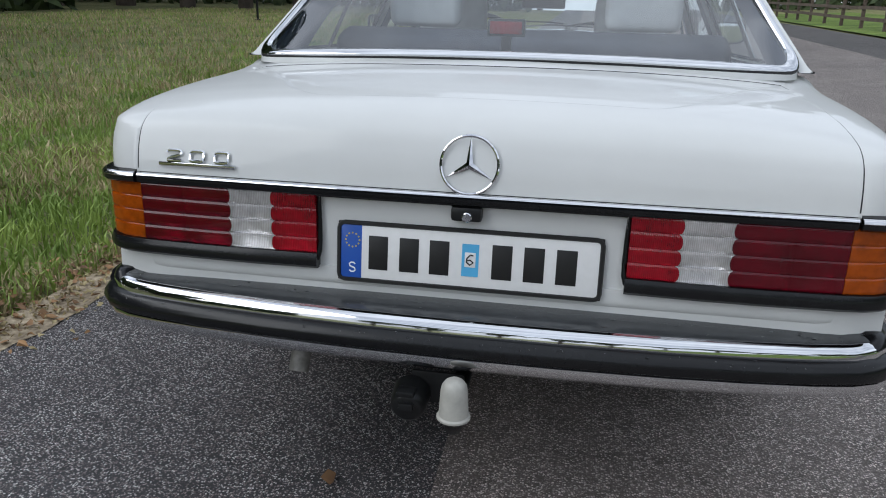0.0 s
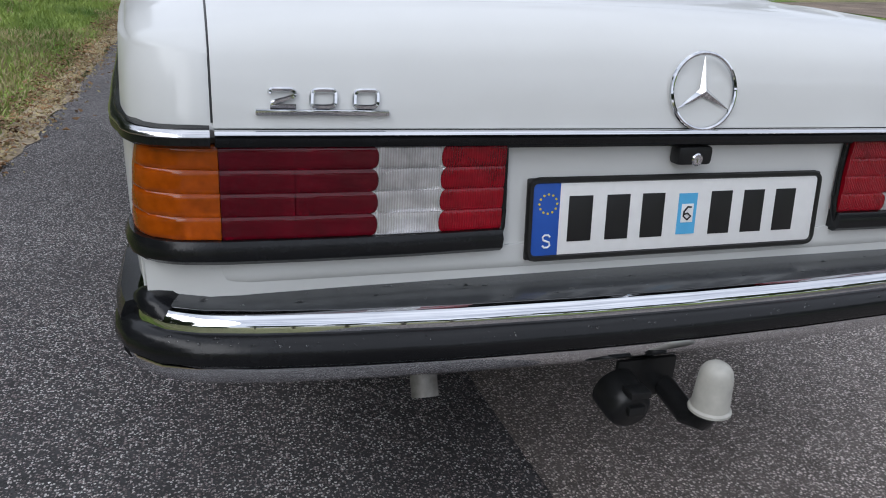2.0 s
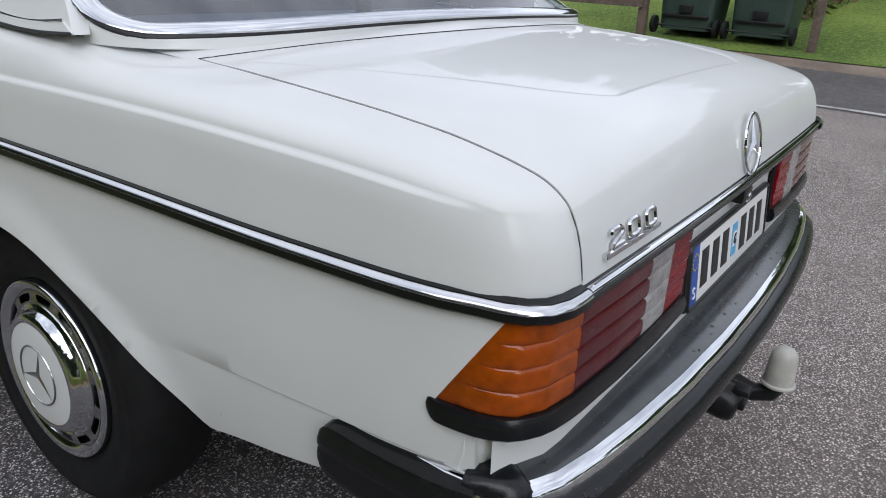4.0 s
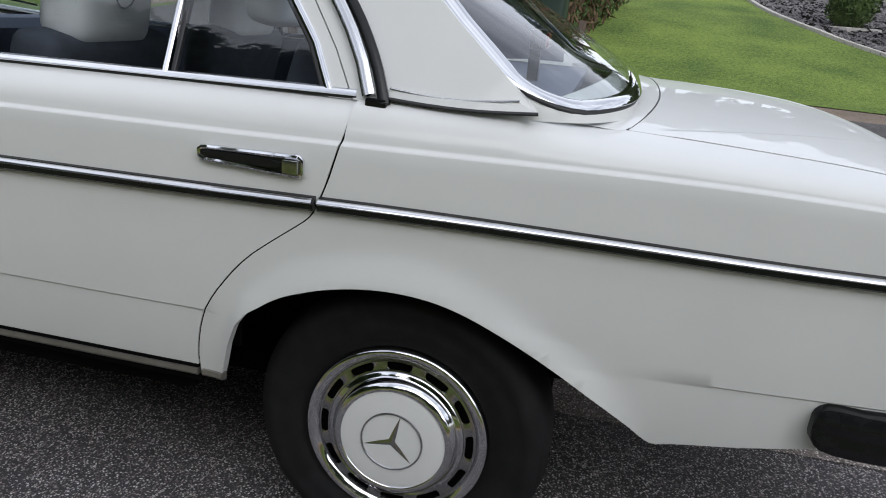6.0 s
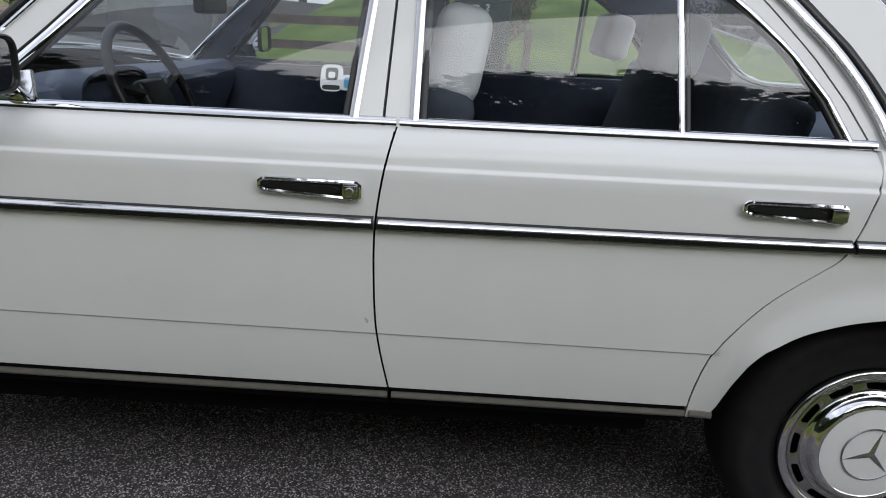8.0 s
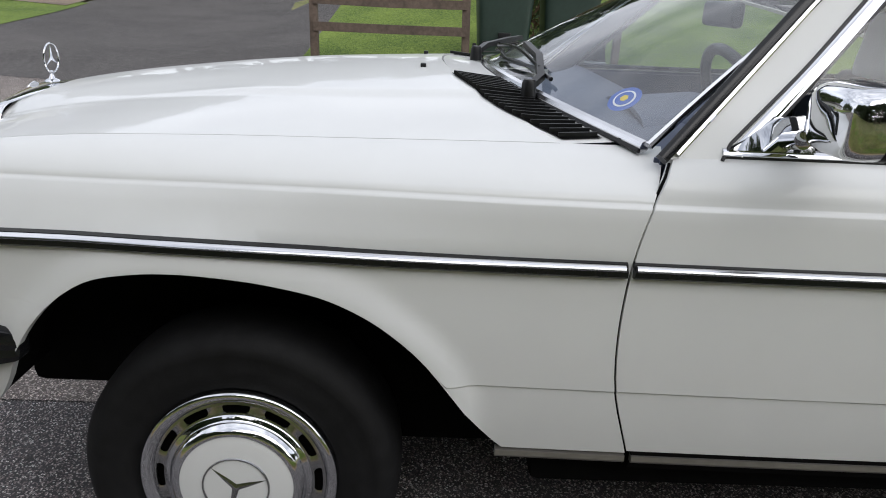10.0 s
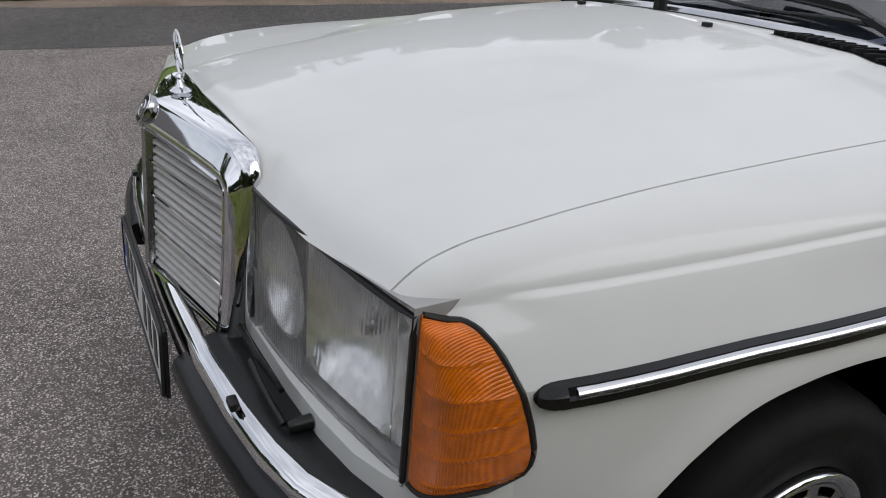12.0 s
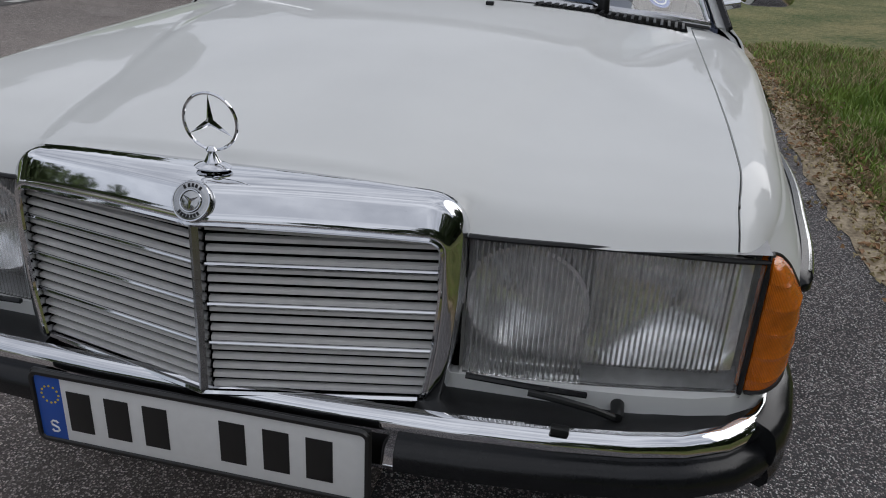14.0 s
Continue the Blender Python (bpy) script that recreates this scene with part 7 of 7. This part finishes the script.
def tuft_field(name, mat, n, where, tall, label, wide=0.006):
    """Many bent blades as one mesh."""
    vs, fs = [], []
    for _ in range(n):
        x, y, k = where()
        z = height(x, y) - 0.04
        a, h = rng.uniform(0, 2 * math.pi), tall * rng.uniform(0.45, 1.15) * k + 0.03
        w = wide * rng.uniform(0.7, 1.5)
        lx, ly = rng.gauss(0, 0.35) * h, rng.gauss(0, 0.35) * h
        c, s = math.cos(a) * w, math.sin(a) * w
        i = len(vs)
        vs += [(x - c, y - s, z), (x + c, y + s, z), (x + c * 0.7 + lx * 0.4, y + s * 0.7 + ly * 0.4, z + h * 0.6), (x - c * 0.7 + lx * 0.4, y - s * 0.7 + ly * 0.4, z + h * 0.6), (x + lx, y + ly, z + h * rng.uniform(0.8, 1.0))]
        fs += [(i, i + 1, i + 2, i + 3), (i + 3, i + 2, i + 4)]
    me = bpy.data.meshes.new(name)
    me.from_pydata(vs, [], fs)
    me.materials.append(mat)
    return tagged(new(name, me), label, "grass", kind="stuff")


def verge():
    d = abs(rng.gauss(0, 1)) * 2.2 + rng.uniform(0.0, 0.22)
    x = EDGE_ROAD - 0.10 - d
    y = rng.uniform(-4, 16) if d < 2.5 else rng.uniform(-1, 24)
    return x, y, 0.55 + 0.45 * step(0, 0.8, d) + 0.5 * noise.noise((x * 0.8, y * 0.8, 2))


def verge_dry():
    while True:
        x, y, k = verge()
        if EDGE_ROAD - x < 0.40 or noise.noise((x * 0.5, y * 0.5, 9)) > -0.08:
            return x, y, k * 0.9


def far_field():
    x = -rng.uniform(3, 22)
    return x, rng.uniform(0, 40), 0.8 + 0.5 * noise.noise((x * 0.3, 1, 5))


def lawn_spot():
    x = 7.35 + abs(rng.gauss(0, 1)) * 1.6
    return x, rng.uniform(-9, 4.0), 1.0


tuft_field("verge_grass", BLADE, 62000, verge, 0.11, "long green verge grass")
tuft_field("dry_grass", STRAW, 60000, verge_dry, 0.10, "dry straw-coloured verge grass")
tuft_field("field_grass", BLADE, 16000, far_field, 0.16, "tufts of field grass", 0.012)
tuft_field("field_straw", STRAW, 20000, far_field, 0.15, "pale dry field grass", 0.012)
tuft_field("lawn_grass", BLADE, 14000, lawn_spot, 0.05, "short lawn grass along the edge", 0.005)


def litter(name, n, where, size, mat, label):
    vs, fs = [], []
    for _ in range(n):
        x, y = where()
        z = height(x, y) + 0.012
        r, a = size * rng.uniform(0.5, 1.3), rng.uniform(0, 6.28)
        i = len(vs)
        for k in range(5):
            q = a + k * 2 * math.pi / 5
            rr = r * (1 if k % 2 else 0.55)
            vs.append((x + rr * math.cos(q), y + rr * math.sin(q), z + rng.uniform(-0.004, 0.018)))
        fs.append(tuple(range(i, i + 5)))
    me = bpy.data.meshes.new(name)
    me.from_pydata(vs, [], fs)
    me.materials.append(mat)
    return tagged(new(name, me), label, "leaves", kind="stuff")


litter("fallen_leaves", 2400, lambda: (EDGE_ROAD - 0.02 + rng.gauss(-0.14, 0.13), rng.uniform(-3, 12)), 0.022, DEADLEAF, "brown fallen leaves and litter on the road edge")
litter("verge_chaff", 5000, lambda: (EDGE_ROAD + 0.0 + rng.gauss(-0.09, 0.08), rng.uniform(-3, 12)), 0.012, STRAW, "straw litter on the road edge")


def one_leaf(x, y, r):
    b = bmesh.new()
    pts = [(x + r * math.cos(a) * (1 if k % 2 else 0.6), y + r * math.sin(a) * (1 if k % 2 else 0.6), height(x, y) + 0.006 + 0.012 * (k % 3)) for k, a in enumerate([2 * math.pi * k / 7 for k in range(7)])]
    prism(b, pts, (0, 0, 0.002))
    return tagged(part("fallen_leaf", b, DEADLEAF), "curled brown fallen leaf on the road", "leaf", "leaves on the road")


one_leaf(1.37, -1.36, 0.03), one_leaf(0.07, 3.78, 0.035), one_leaf(-0.34, -0.95, 0.025), one_leaf(3.2, 2.4, 0.03)


# ---- across the road: fence, bins, planting ----
def post(x, y, h, r=0.05):
    b = bmesh.new()
    box(b, (0, 0, h / 2 - 0.1), (2 * r, 2 * r, h + 0.2), Matrix.Rotation(rng.uniform(-0.03, 0.03), 3, "X"), 0.008, 2)
    return b


def fence(pts, h, rails, label, group):
    f = thing("fence", label, "fence", (0, 0, 0))
    for (x, y) in pts:
        b = post(x, y, h)
        bmesh.ops.translate(b, verts=b.verts[:], vec=(x, y, height(x, y)))
        part("post", b, WOOD, f)
    for (x0, y0), (x1, y1) in zip(pts, pts[1:]):
        for q in rails:
            b = bmesh.new()
            sag = rng.uniform(-0.02, 0.02)
            sweep(b, [(x0 - 0.06, y0, height(x0, y0) + q), ((x0 + x1) / 2 - 0.06, (y0 + y1) / 2, (height(x0, y0) + height(x1, y1)) / 2 + q + sag), (x1 - 0.06, y1, height(x1, y1) + q)], [(-0.014, -0.055), (0.014, -0.055), (0.014, 0.055), (-0.014, 0.055)])
            part("rail", b, WOOD, f)
    return f


fence([(7.50, 3.98), (7.58, 2.08)], 0.85, (0.42, 0.74), "short weathered brown two-rail wooden fence", "")
fence([(8.75 + 0.085 * k, 15.5 + 2.3 * k) for k in range(12)], 1.20, (0.32, 0.66, 1.02), "long weathered grey-brown rail fence along a lawn", "")
p = part("fence_post", post(0, 0, 0.72, 0.045), WOOD)
p.location = (7.66, 0.14, height(7.66, 0.14))
tagged(p, "single weathered wooden post beside the bins", "post")


def wheelie_bin(x, y, figure_pts):
    z0 = height(x, y) + 0.0
    t = thing("wheelie_bin", "dark green two-wheeled refuse bin with white label", "bin", (x, y, z0), "bins by the fence")
    b = bmesh.new()
    def body(u, v):
        a = 2 * math.pi * u
        k = lerp(0.83, 1.0, v)
        cx, cy = math.cos(a), math.sin(a)
        return (0.37 * math.copysign(abs(cx) ** 0.25, cx) * k, 0.375 * math.copysign(abs(cy) ** 0.25, cy) * k, lerp(0.06, 0.99, v))
    sheet(body, 40, 6, b)
    part("body", b, BIN, t)
    b = bmesh.new()
    box(b, (0.02, 0, 1.03), (0.80, 0.80, 0.05), None, 0.02, 3)
    box(b, (0.05, 0, 1.06), (0.66, 0.66, 0.05), None, 0.025, 3)
    part("lid", b, BIN, t)
    b = bmesh.new()
    tube(b, [(-0.40, -0.30, 0.98), (-0.46, -0.30, 0.99), (-0.46, 0.30, 0.99), (-0.40, 0.30, 0.98)], 0.016, 8)
    part("handle", b, BIN, t)
    for sy in (-1, 1):
        b = bmesh.new()
        lathe(b, [(0, 0.025), (0.05, 0.025), (0.085, 0.02), (0.10, 0.022), (0.102, 0), (0.10, -0.022), (0.085, -0.02), (0, -0.02)], Matrix.Translation((-0.30, sy * 0.375, 0.102)) @ Matrix.Rotation(math.pi / 2, 4, "X"), 24)
        part("wheel", b, TYRE, t, "black rubber wheel")
    b = bmesh.new()
    tube(b, [(-0.30, -0.38, 0.102), (-0.30, 0.38, 0.102)], 0.012, 8)
    box(b, (-0.335, 0, 0.22), (0.05, 0.56, 0.03), None, 0.01)
    box(b, (-0.345, 0, 0.30), (0.03, 0.16, 0.09), None, 0.01)
    part("axle", b, PLASTIC, t)
    b = bmesh.new()
    box(b, (-0.374, 0.10, 0.90), (0.006, 0.09, 0.055), Matrix.Rotation(radians(-4), 3, "Y"))
    part("label_plate", b, WHITE, t, "white label")
    b = bmesh.new()
    tube(b, [(-0.378, -0.05 - dy, 0.90 + dz) for dy, dz in figure_pts], 0.006, 6, False, (1, 0, 0))
    part("painted_figure", b, WHITE, t, "white painted figure")
    return t


wheelie_bin(7.98, 1.585, ((-0.01, 0.02), (0.0, 0.035), (0.0, -0.035)))
wheelie_bin(7.98, 0.735, ((-0.02, 0.02), (-0.01, 0.034), (0.01, 0.034), (0.02, 0.018), (-0.02, -0.034), (0.022, -0.034)))


def shrub(x, y, r, h, base=True, z=None):
    z0 = height(x, y) if z is None else z
    t = thing("shrub", "clipped rounded evergreen shrub" + (" on a pale stone base" if base else ""), "shrub", (x, y, z0), "garden shrubs")
    b = bmesh.new()
    for _ in range(1500):
        a, q = rng.uniform(0, 2 * math.pi), rng.uniform(-1, 1)
        k = rng.uniform(0.8, 1.03)
        rad = r * math.sqrt(max(0, 1 - abs(q) ** 2.6)) * k * (1 + 0.08 * math.sin(3 * a + 2 * q))
        c = Vector((rad * math.cos(a), rad * math.sin(a), h * (0.52 + 0.5 * q * k)))
        d = Vector((rng.gauss(0, 1), rng.gauss(0, 1), rng.gauss(0.3, 1))).normalized()
        e = d.cross(Vector((rng.gauss(0, 1), rng.gauss(0, 1), 1))).normalized()
        l, w = rng.uniform(0.03, 0.07), rng.uniform(0.012, 0.025)
        b.faces.new([b.verts.new(c + p) for p in (-d * l - e * w * 0.3, e * w, d * l, -e * w)])
    part("crown", b, NEEDLE, t)
    b = bmesh.new()
    lathe(b, [(0, h * 0.97), (r * 0.45, h * 0.90), (r * 0.75, h * 0.68), (r * 0.85, h * 0.45), (r * 0.7, h * 0.18), (r * 0.35, 0.03), (0.04, 0.0)], Matrix.Identity(4), 16)
    part("inner_crown", b, NEEDLE, t)
    if base:
        b = bmesh.new()
        box(b, (0, 0, -0.04), (r * 1.8, r * 1.8, 0.18), Matrix.Rotation(0.5, 3, "Z"), 0.03, 2)
        part("stone_base", b, STONE, t, "pale stone base")
    return t


shrub(10.98, -5.08, 0.44, 1.12), shrub(12.25, -4.12, 0.42, 1.10)
shrub(14.75, 10.75, 0.62, 0.95, False), shrub(15.75, 10.55, 0.55, 0.85, False)


def hedge():
    """A clipped conifer hedge, brown inside, running up the bank."""
    t = thing("hedge", "clipped brown-green conifer hedge beside the bins", "hedge", (8.9, 0.78, height(8.9, 0.78)))
    g = random.Random(21)
    for mat, share, name in ((NEEDLE, 2600, "green_foliage"), (HEDGE_BROWN, 3600, "brown_foliage")):
        b = bmesh.new()
        for _ in range(share):
            k = g.random()
            side = g.uniform(-1, 1)
            z = g.uniform(0.0, 1.7)
            x = 4.2 * k
            y = -0.85 * k + 0.42 * side * (1.0 - 0.15 * z / 1.7) + 0.06 * math.sin(9 * k + 3 * z)
            c = Vector((x, y, height(8.9 + x, 0.78 + y) - height(8.9, 0.78) + z))
            d = Vector((g.gauss(0, 0.6), g.gauss(0, 0.6), g.gauss(0.4, 1))).normalized()
            e = d.cross(Vector((g.gauss(0, 1), g.gauss(0, 1), 0.3))).normalized()
            l, w = g.uniform(0.05, 0.12), g.uniform(0.015, 0.03)
            b.faces.new([b.verts.new(c + p) for p in (-d * l, e * w, d * l, -e * w)])
        part(name, b, mat, t)
    for k in range(8):
        b = bmesh.new()
        q = (k + 0.5) / 8
        x, y = 4.2 * q, -0.85 * q
        z = height(8.9 + x, 0.78 + y) - height(8.9, 0.78)
        lathe(b, [(0.05, -0.1), (0.045, 0.6), (0.02, 1.5)], Matrix.Translation((x, y, z)), 8)
        part("stem", b, BARK, t)


HEDGE_BROWN = node_mat("dead_conifer_twigs", (0.085, 0.052, 0.030), 0.9, vary=0.4, scale=12, second=(0.17, 0.105, 0.06))
hedge()
retaining = thing("garden_wall", "low grey rendered wall along the driveway", "wall", kind="structure")
for k in range(8):
    x0, x1 = 16.3 + k * 1.5, 17.8 + k * 1.5 - 0.01
    b = bmesh.new()
    box(b, ((x0 + x1) / 2, 10.30 + 0.06 * (x0 - 16.3) + 0.04, height(x0, 10.3) + 0.35), (x1 - x0, 0.22, 0.95), Matrix.Rotation(0.06, 3, "Z"), 0.015, 2)
    part("wall_block", b, HOUSEWALL, retaining)

# slate bed above the lawn, with its pale edging and the path behind
BED_Y = smooth([(7.6, -6.1), (8.64, -5.31), (9.4, -4.88), (10.1, -4.38), (11.0, -3.76), (12.8, -3.2), (16.2, -2.86), (18.0, -2.8)])


def bed_edge(t):
    x = lerp(17.5, 7.9, t)
    return Vector((x, BED_Y(x), 0))


def bed(u, v):
    p = bed_edge(u)
    y = lerp(p.y, -6.8, v)
    return (p.x, y, height(p.x, y) + 0.03 + 0.02 * noise.noise((p.x * 3, y * 3, 0)))


structure("slate_bed", sheet(bed, 60, 16), SLATE, "planting bed of dark slate chips", "bed")
vs, fs = [], []
for _ in range(9000):
    p = bed_edge(rng.random() ** 0.7)
    x, y = p.x, lerp(p.y - 0.06, -6.5, rng.random())
    z = height(x, y) + 0.045
    i, a, r = len(vs), rng.uniform(0, 6.28), rng.uniform(0.02, 0.06)
    tx, ty = rng.gauss(0, 0.4), rng.gauss(0, 0.4)
    for q in range(4):
        dx, dy = r * math.cos(a + q * 1.57) * (1.4 if q % 2 else 0.8), r * math.sin(a + q * 1.57) * (1.4 if q % 2 else 0.8)
        vs.append((x + dx, y + dy, z + tx * dx + ty * dy))
    vs.append((x, y, z + 0.02))
    fs += [(i, i + 1, i + 4), (i + 1, i + 2, i + 4), (i + 2, i + 3, i + 4), (i + 3, i, i + 4)]
me = bpy.data.meshes.new("slate_chips")
me.from_pydata(vs, [], fs)
me.materials.append(SLATE)
tagged(new("slate_chips", me), "loose dark grey slate chips", "stones", kind="stuff")
edging = thing("bed_edging", "row of pale stone edging along the slate bed", "edging", kind="structure")
for k in range(70):
    p, q = bed_edge(k / 70), bed_edge((k + 0.9) / 70)
    b = bmesh.new()
    sweep(b, [(p.x, p.y, height(p.x, p.y) + 0.03), (q.x, q.y, height(q.x, q.y) + 0.03)], [(-0.04, -0.05), (0.04, -0.05), (0.035, 0.03), (-0.035, 0.035)])
    part("edging_stone", b, STONE, edging)
structure("garden_path", sheet(lambda u, v: (lerp(10.8, 22, v), lerp(-6.5, -9.2, u) + 0.25 * step(13, 11, lerp(10.8, 22, v)) * (0.5 - u), height(lerp(10.8, 22, v), lerp(-6.5, -9.2, u)) + 0.06), 6, 30), PATHSTONE, "pale paved garden path", "path")
wall = thing("stone_wall", "low dry stone garden wall", "wall", kind="structure")
for k in range(90):
    b = bmesh.new()
    row, col = divmod(k, 30)
    x, y = 11.5 + 0.42 * col, -9.5
    box(b, (x + 0.2 * (row % 2), y, height(x, y) + 0.12 + 0.2 * row), (rng.uniform(0.34, 0.40), 0.3, 0.19), None, 0.03, 2)
    part("stone", b, STONE, wall)

# house beyond the driveway
hx, hy = 34.0, 27.0
house = thing("house", "grey rendered house with a dark roof beyond the driveway", "house", (hx, hy, height(hx, hy)))
b = bmesh.new()
box(b, (0, 0, 1.4), (8, 13, 3.4))
part("wall", b, HOUSEWALL, house)
b = bmesh.new()
prism(b, [(-4.6, -7.0, 3.0), (4.6, -7.0, 3.0), (0, -7.0, 5.6)], (0, 14.0, 0))
part("roof", b, ROOFTILE, house)
for k in range(3):
    b = bmesh.new()
    box(b, (-4.02, -4 + 4 * k, 1.6), (0.08, 1.3, 1.2), bevel=0.02)
    part("window", b, WHITE, house, "white-framed window")
    b = bmesh.new()
    box(b, (-4.06, -4 + 4 * k, 1.6), (0.04, 1.1, 1.0))
    part("pane", b, GASKET, house)


# ---- trees ----
def tree_mesh(seed, h, r):
    g = random.Random(seed)
    leaf = bmesh.new()
    wood = bmesh.new()
    lean = Vector((g.uniform(-0.3, 0.3), g.uniform(-0.3, 0.3), 0))
    path = [Vector((0, 0, -0.3)), Vector((0, 0, h * 0.3)) + lean * 0.4, Vector((0, 0, h * 0.62)) + lean, Vector((0, 0, h * 0.92)) + lean * 1.4]
    for i in range(3):
        lathe_r = [0.20, 0.15, 0.09, 0.03]
        a, c = path[i], path[i + 1]
        m = Matrix.Translation(a) @ (c - a).to_track_quat("Z", "Y").to_matrix().to_4x4()
        lathe(wood, [(lathe_r[i] * h / 9, 0), (lathe_r[i + 1] * h / 9, (c - a).length)], m, 8)
    clumps = []
    for k in range(36):
        z = h * g.uniform(0.22, 0.98)
        f = math.sin(math.pi * min(1, (z / h - 0.18) / 0.86)) ** 0.6
        a = g.uniform(0, 2 * math.pi)
        d = r * f * g.uniform(0.35, 1.0)
        c = Vector((d * math.cos(a), d * math.sin(a), z)) + lean
        clumps.append((c, r * g.uniform(0.22, 0.42)))
        s0 = path[1].lerp(path[2], min(1, max(0, (z / h - 0.35) * 1.6)))
        m = Matrix.Translation(s0) @ (c - s0).to_track_quat("Z", "Y").to_matrix().to_4x4()
        lathe(wood, [(0.05 * h / 9, 0), (0.012, (c - s0).length)], m, 5)
    for c, cr in clumps:
        for _ in range(140):
            d = Vector((g.gauss(0, 1), g.gauss(0, 1), g.gauss(0, 0.8)))
            p = c + d.normalized() * cr * g.uniform(0.4, 1.1)
            n = Vector((g.gauss(0, 1), g.gauss(0, 1), g.gauss(0, 1))).normalized()
            e = n.cross(Vector((g.gauss(0, 1), g.gauss(0, 1), g.gauss(0, 1)))).normalized()
            l = g.uniform(0.15, 0.34)
            leaf.faces.new([leaf.verts.new(p + q) for q in (-n * l, e * l * 0.6, n * l, -e * l * 0.6)])
    return wood, leaf


kinds = []
for seed, h, r in ((1, 10, 2.6), (2, 12, 3.2), (3, 9, 2.9)):
    wood, leaf = tree_mesh(seed, h, r)
    t = thing("tree", "leafy green broadleaved tree", "tree", (0, 0, 0), "trees round the field")
    part("trunk", wood, BARK, t)
    part("crown", leaf, LEAF, t)
    kinds.append(t)
spots = []
for k in range(13):
    spots.append((-18 - rng.uniform(0, 5), -22 + 3.0 * k + rng.uniform(-1, 1), rng.uniform(1.05, 1.45)))
for k in range(46):
    a = radians(lerp(50, 172, k / 45))
    if radians(82) < a < radians(93):
        continue
    d = 62 + rng.uniform(-6, 12)
    spots.append((d * math.cos(a), d * math.sin(a), rng.uniform(1.0, 1.5)))
for k in range(9):
    a = radians(lerp(112, 145, k / 8))
    d = 44 + rng.uniform(-2, 4)
    spots.append((d * math.cos(a), d * math.sin(a), rng.uniform(1.9, 2.3)))
for k in range(27):
    a = radians(lerp(-50, 33, k / 26))
    d = 46 + rng.uniform(0, 7)
    spots.append((d * math.cos(a), d * math.sin(a), rng.uniform(1.12, 1.38)))
for k in range(10):
    spots.append((-14 + 5.4 * k + rng.uniform(-1, 1), -44 - rng.uniform(0, 8), rng.uniform(1.0, 1.3)))
for i, (x, y, q) in enumerate(spots):
    m = Matrix.Translation((x, y, height(x, y))) @ Matrix.Rotation(rng.uniform(0, 6.28), 4, "Z")
    src = kinds[i % 3]
    if i < 3:
        src.matrix_basis = m @ Matrix.Diagonal((q, q, q, 1))
    else:
        c = copy_thing(src, m)
        c.scale = (q, q, q)
# undergrowth under the far trees
vs, fs = [], []
for _ in range(9000):
    a, d = radians(rng.choice((rng.uniform(50, 81), rng.uniform(94, 174), rng.uniform(94, 174)))), 58 + rng.uniform(-4, 14)
    x, y = d * math.cos(a), d * math.sin(a)
    z = height(x, y) + rng.uniform(0, 2.6) ** 1.0
    i, l = len(vs), rng.uniform(0.25, 0.6)
    n = Vector((rng.gauss(0, 1), rng.gauss(0, 1), rng.gauss(0, 1))).normalized()
    e = n.cross(Vector((rng.gauss(0, 1), rng.gauss(0, 1), rng.gauss(0, 1)))).normalized()
    p = Vector((x, y, z))
    vs += [tuple(p + q) for q in (-n * l, e * l * 0.6, n * l, -e * l * 0.6)]
    fs.append((i, i + 1, i + 2, i + 3))
for _ in range(8000):
    x, y = -23.5 - rng.uniform(0, 4), rng.uniform(-48, 30)
    z = height(x, y) + 5.2 * rng.random() ** 1.2
    i, l = len(vs), rng.uniform(0.3, 0.65)
    n = Vector((rng.gauss(0, 1), rng.gauss(0, 1), rng.gauss(0, 1))).normalized()
    e = n.cross(Vector((rng.gauss(0, 1), rng.gauss(0, 1), rng.gauss(0, 1)))).normalized()
    p = Vector((x, y, z))
    vs += [tuple(p + q) for q in (-n * l, e * l * 0.6, n * l, -e * l * 0.6)]
    fs.append((i, i + 1, i + 2, i + 3))
me = bpy.data.meshes.new("undergrowth")
me.from_pydata(vs, [], fs)
me.materials.append(LEAF)
tagged(new("undergrowth", me), "dark undergrowth at the wood's edge", "bushes", kind="stuff")
b = bmesh.new()
lathe(b, [(0.10, 0), (0.11, 0.05), (0.045, 0.08), (0.045, 1.15), (0.05, 1.2), (0, 1.22)], Matrix.Identity(4), 14)
o = part("bollard", b, PLASTIC)
o.location = (-12.4, 25.6, height(-12.4, 25.6))
tagged(o, "thin black post standing in the field", "post")
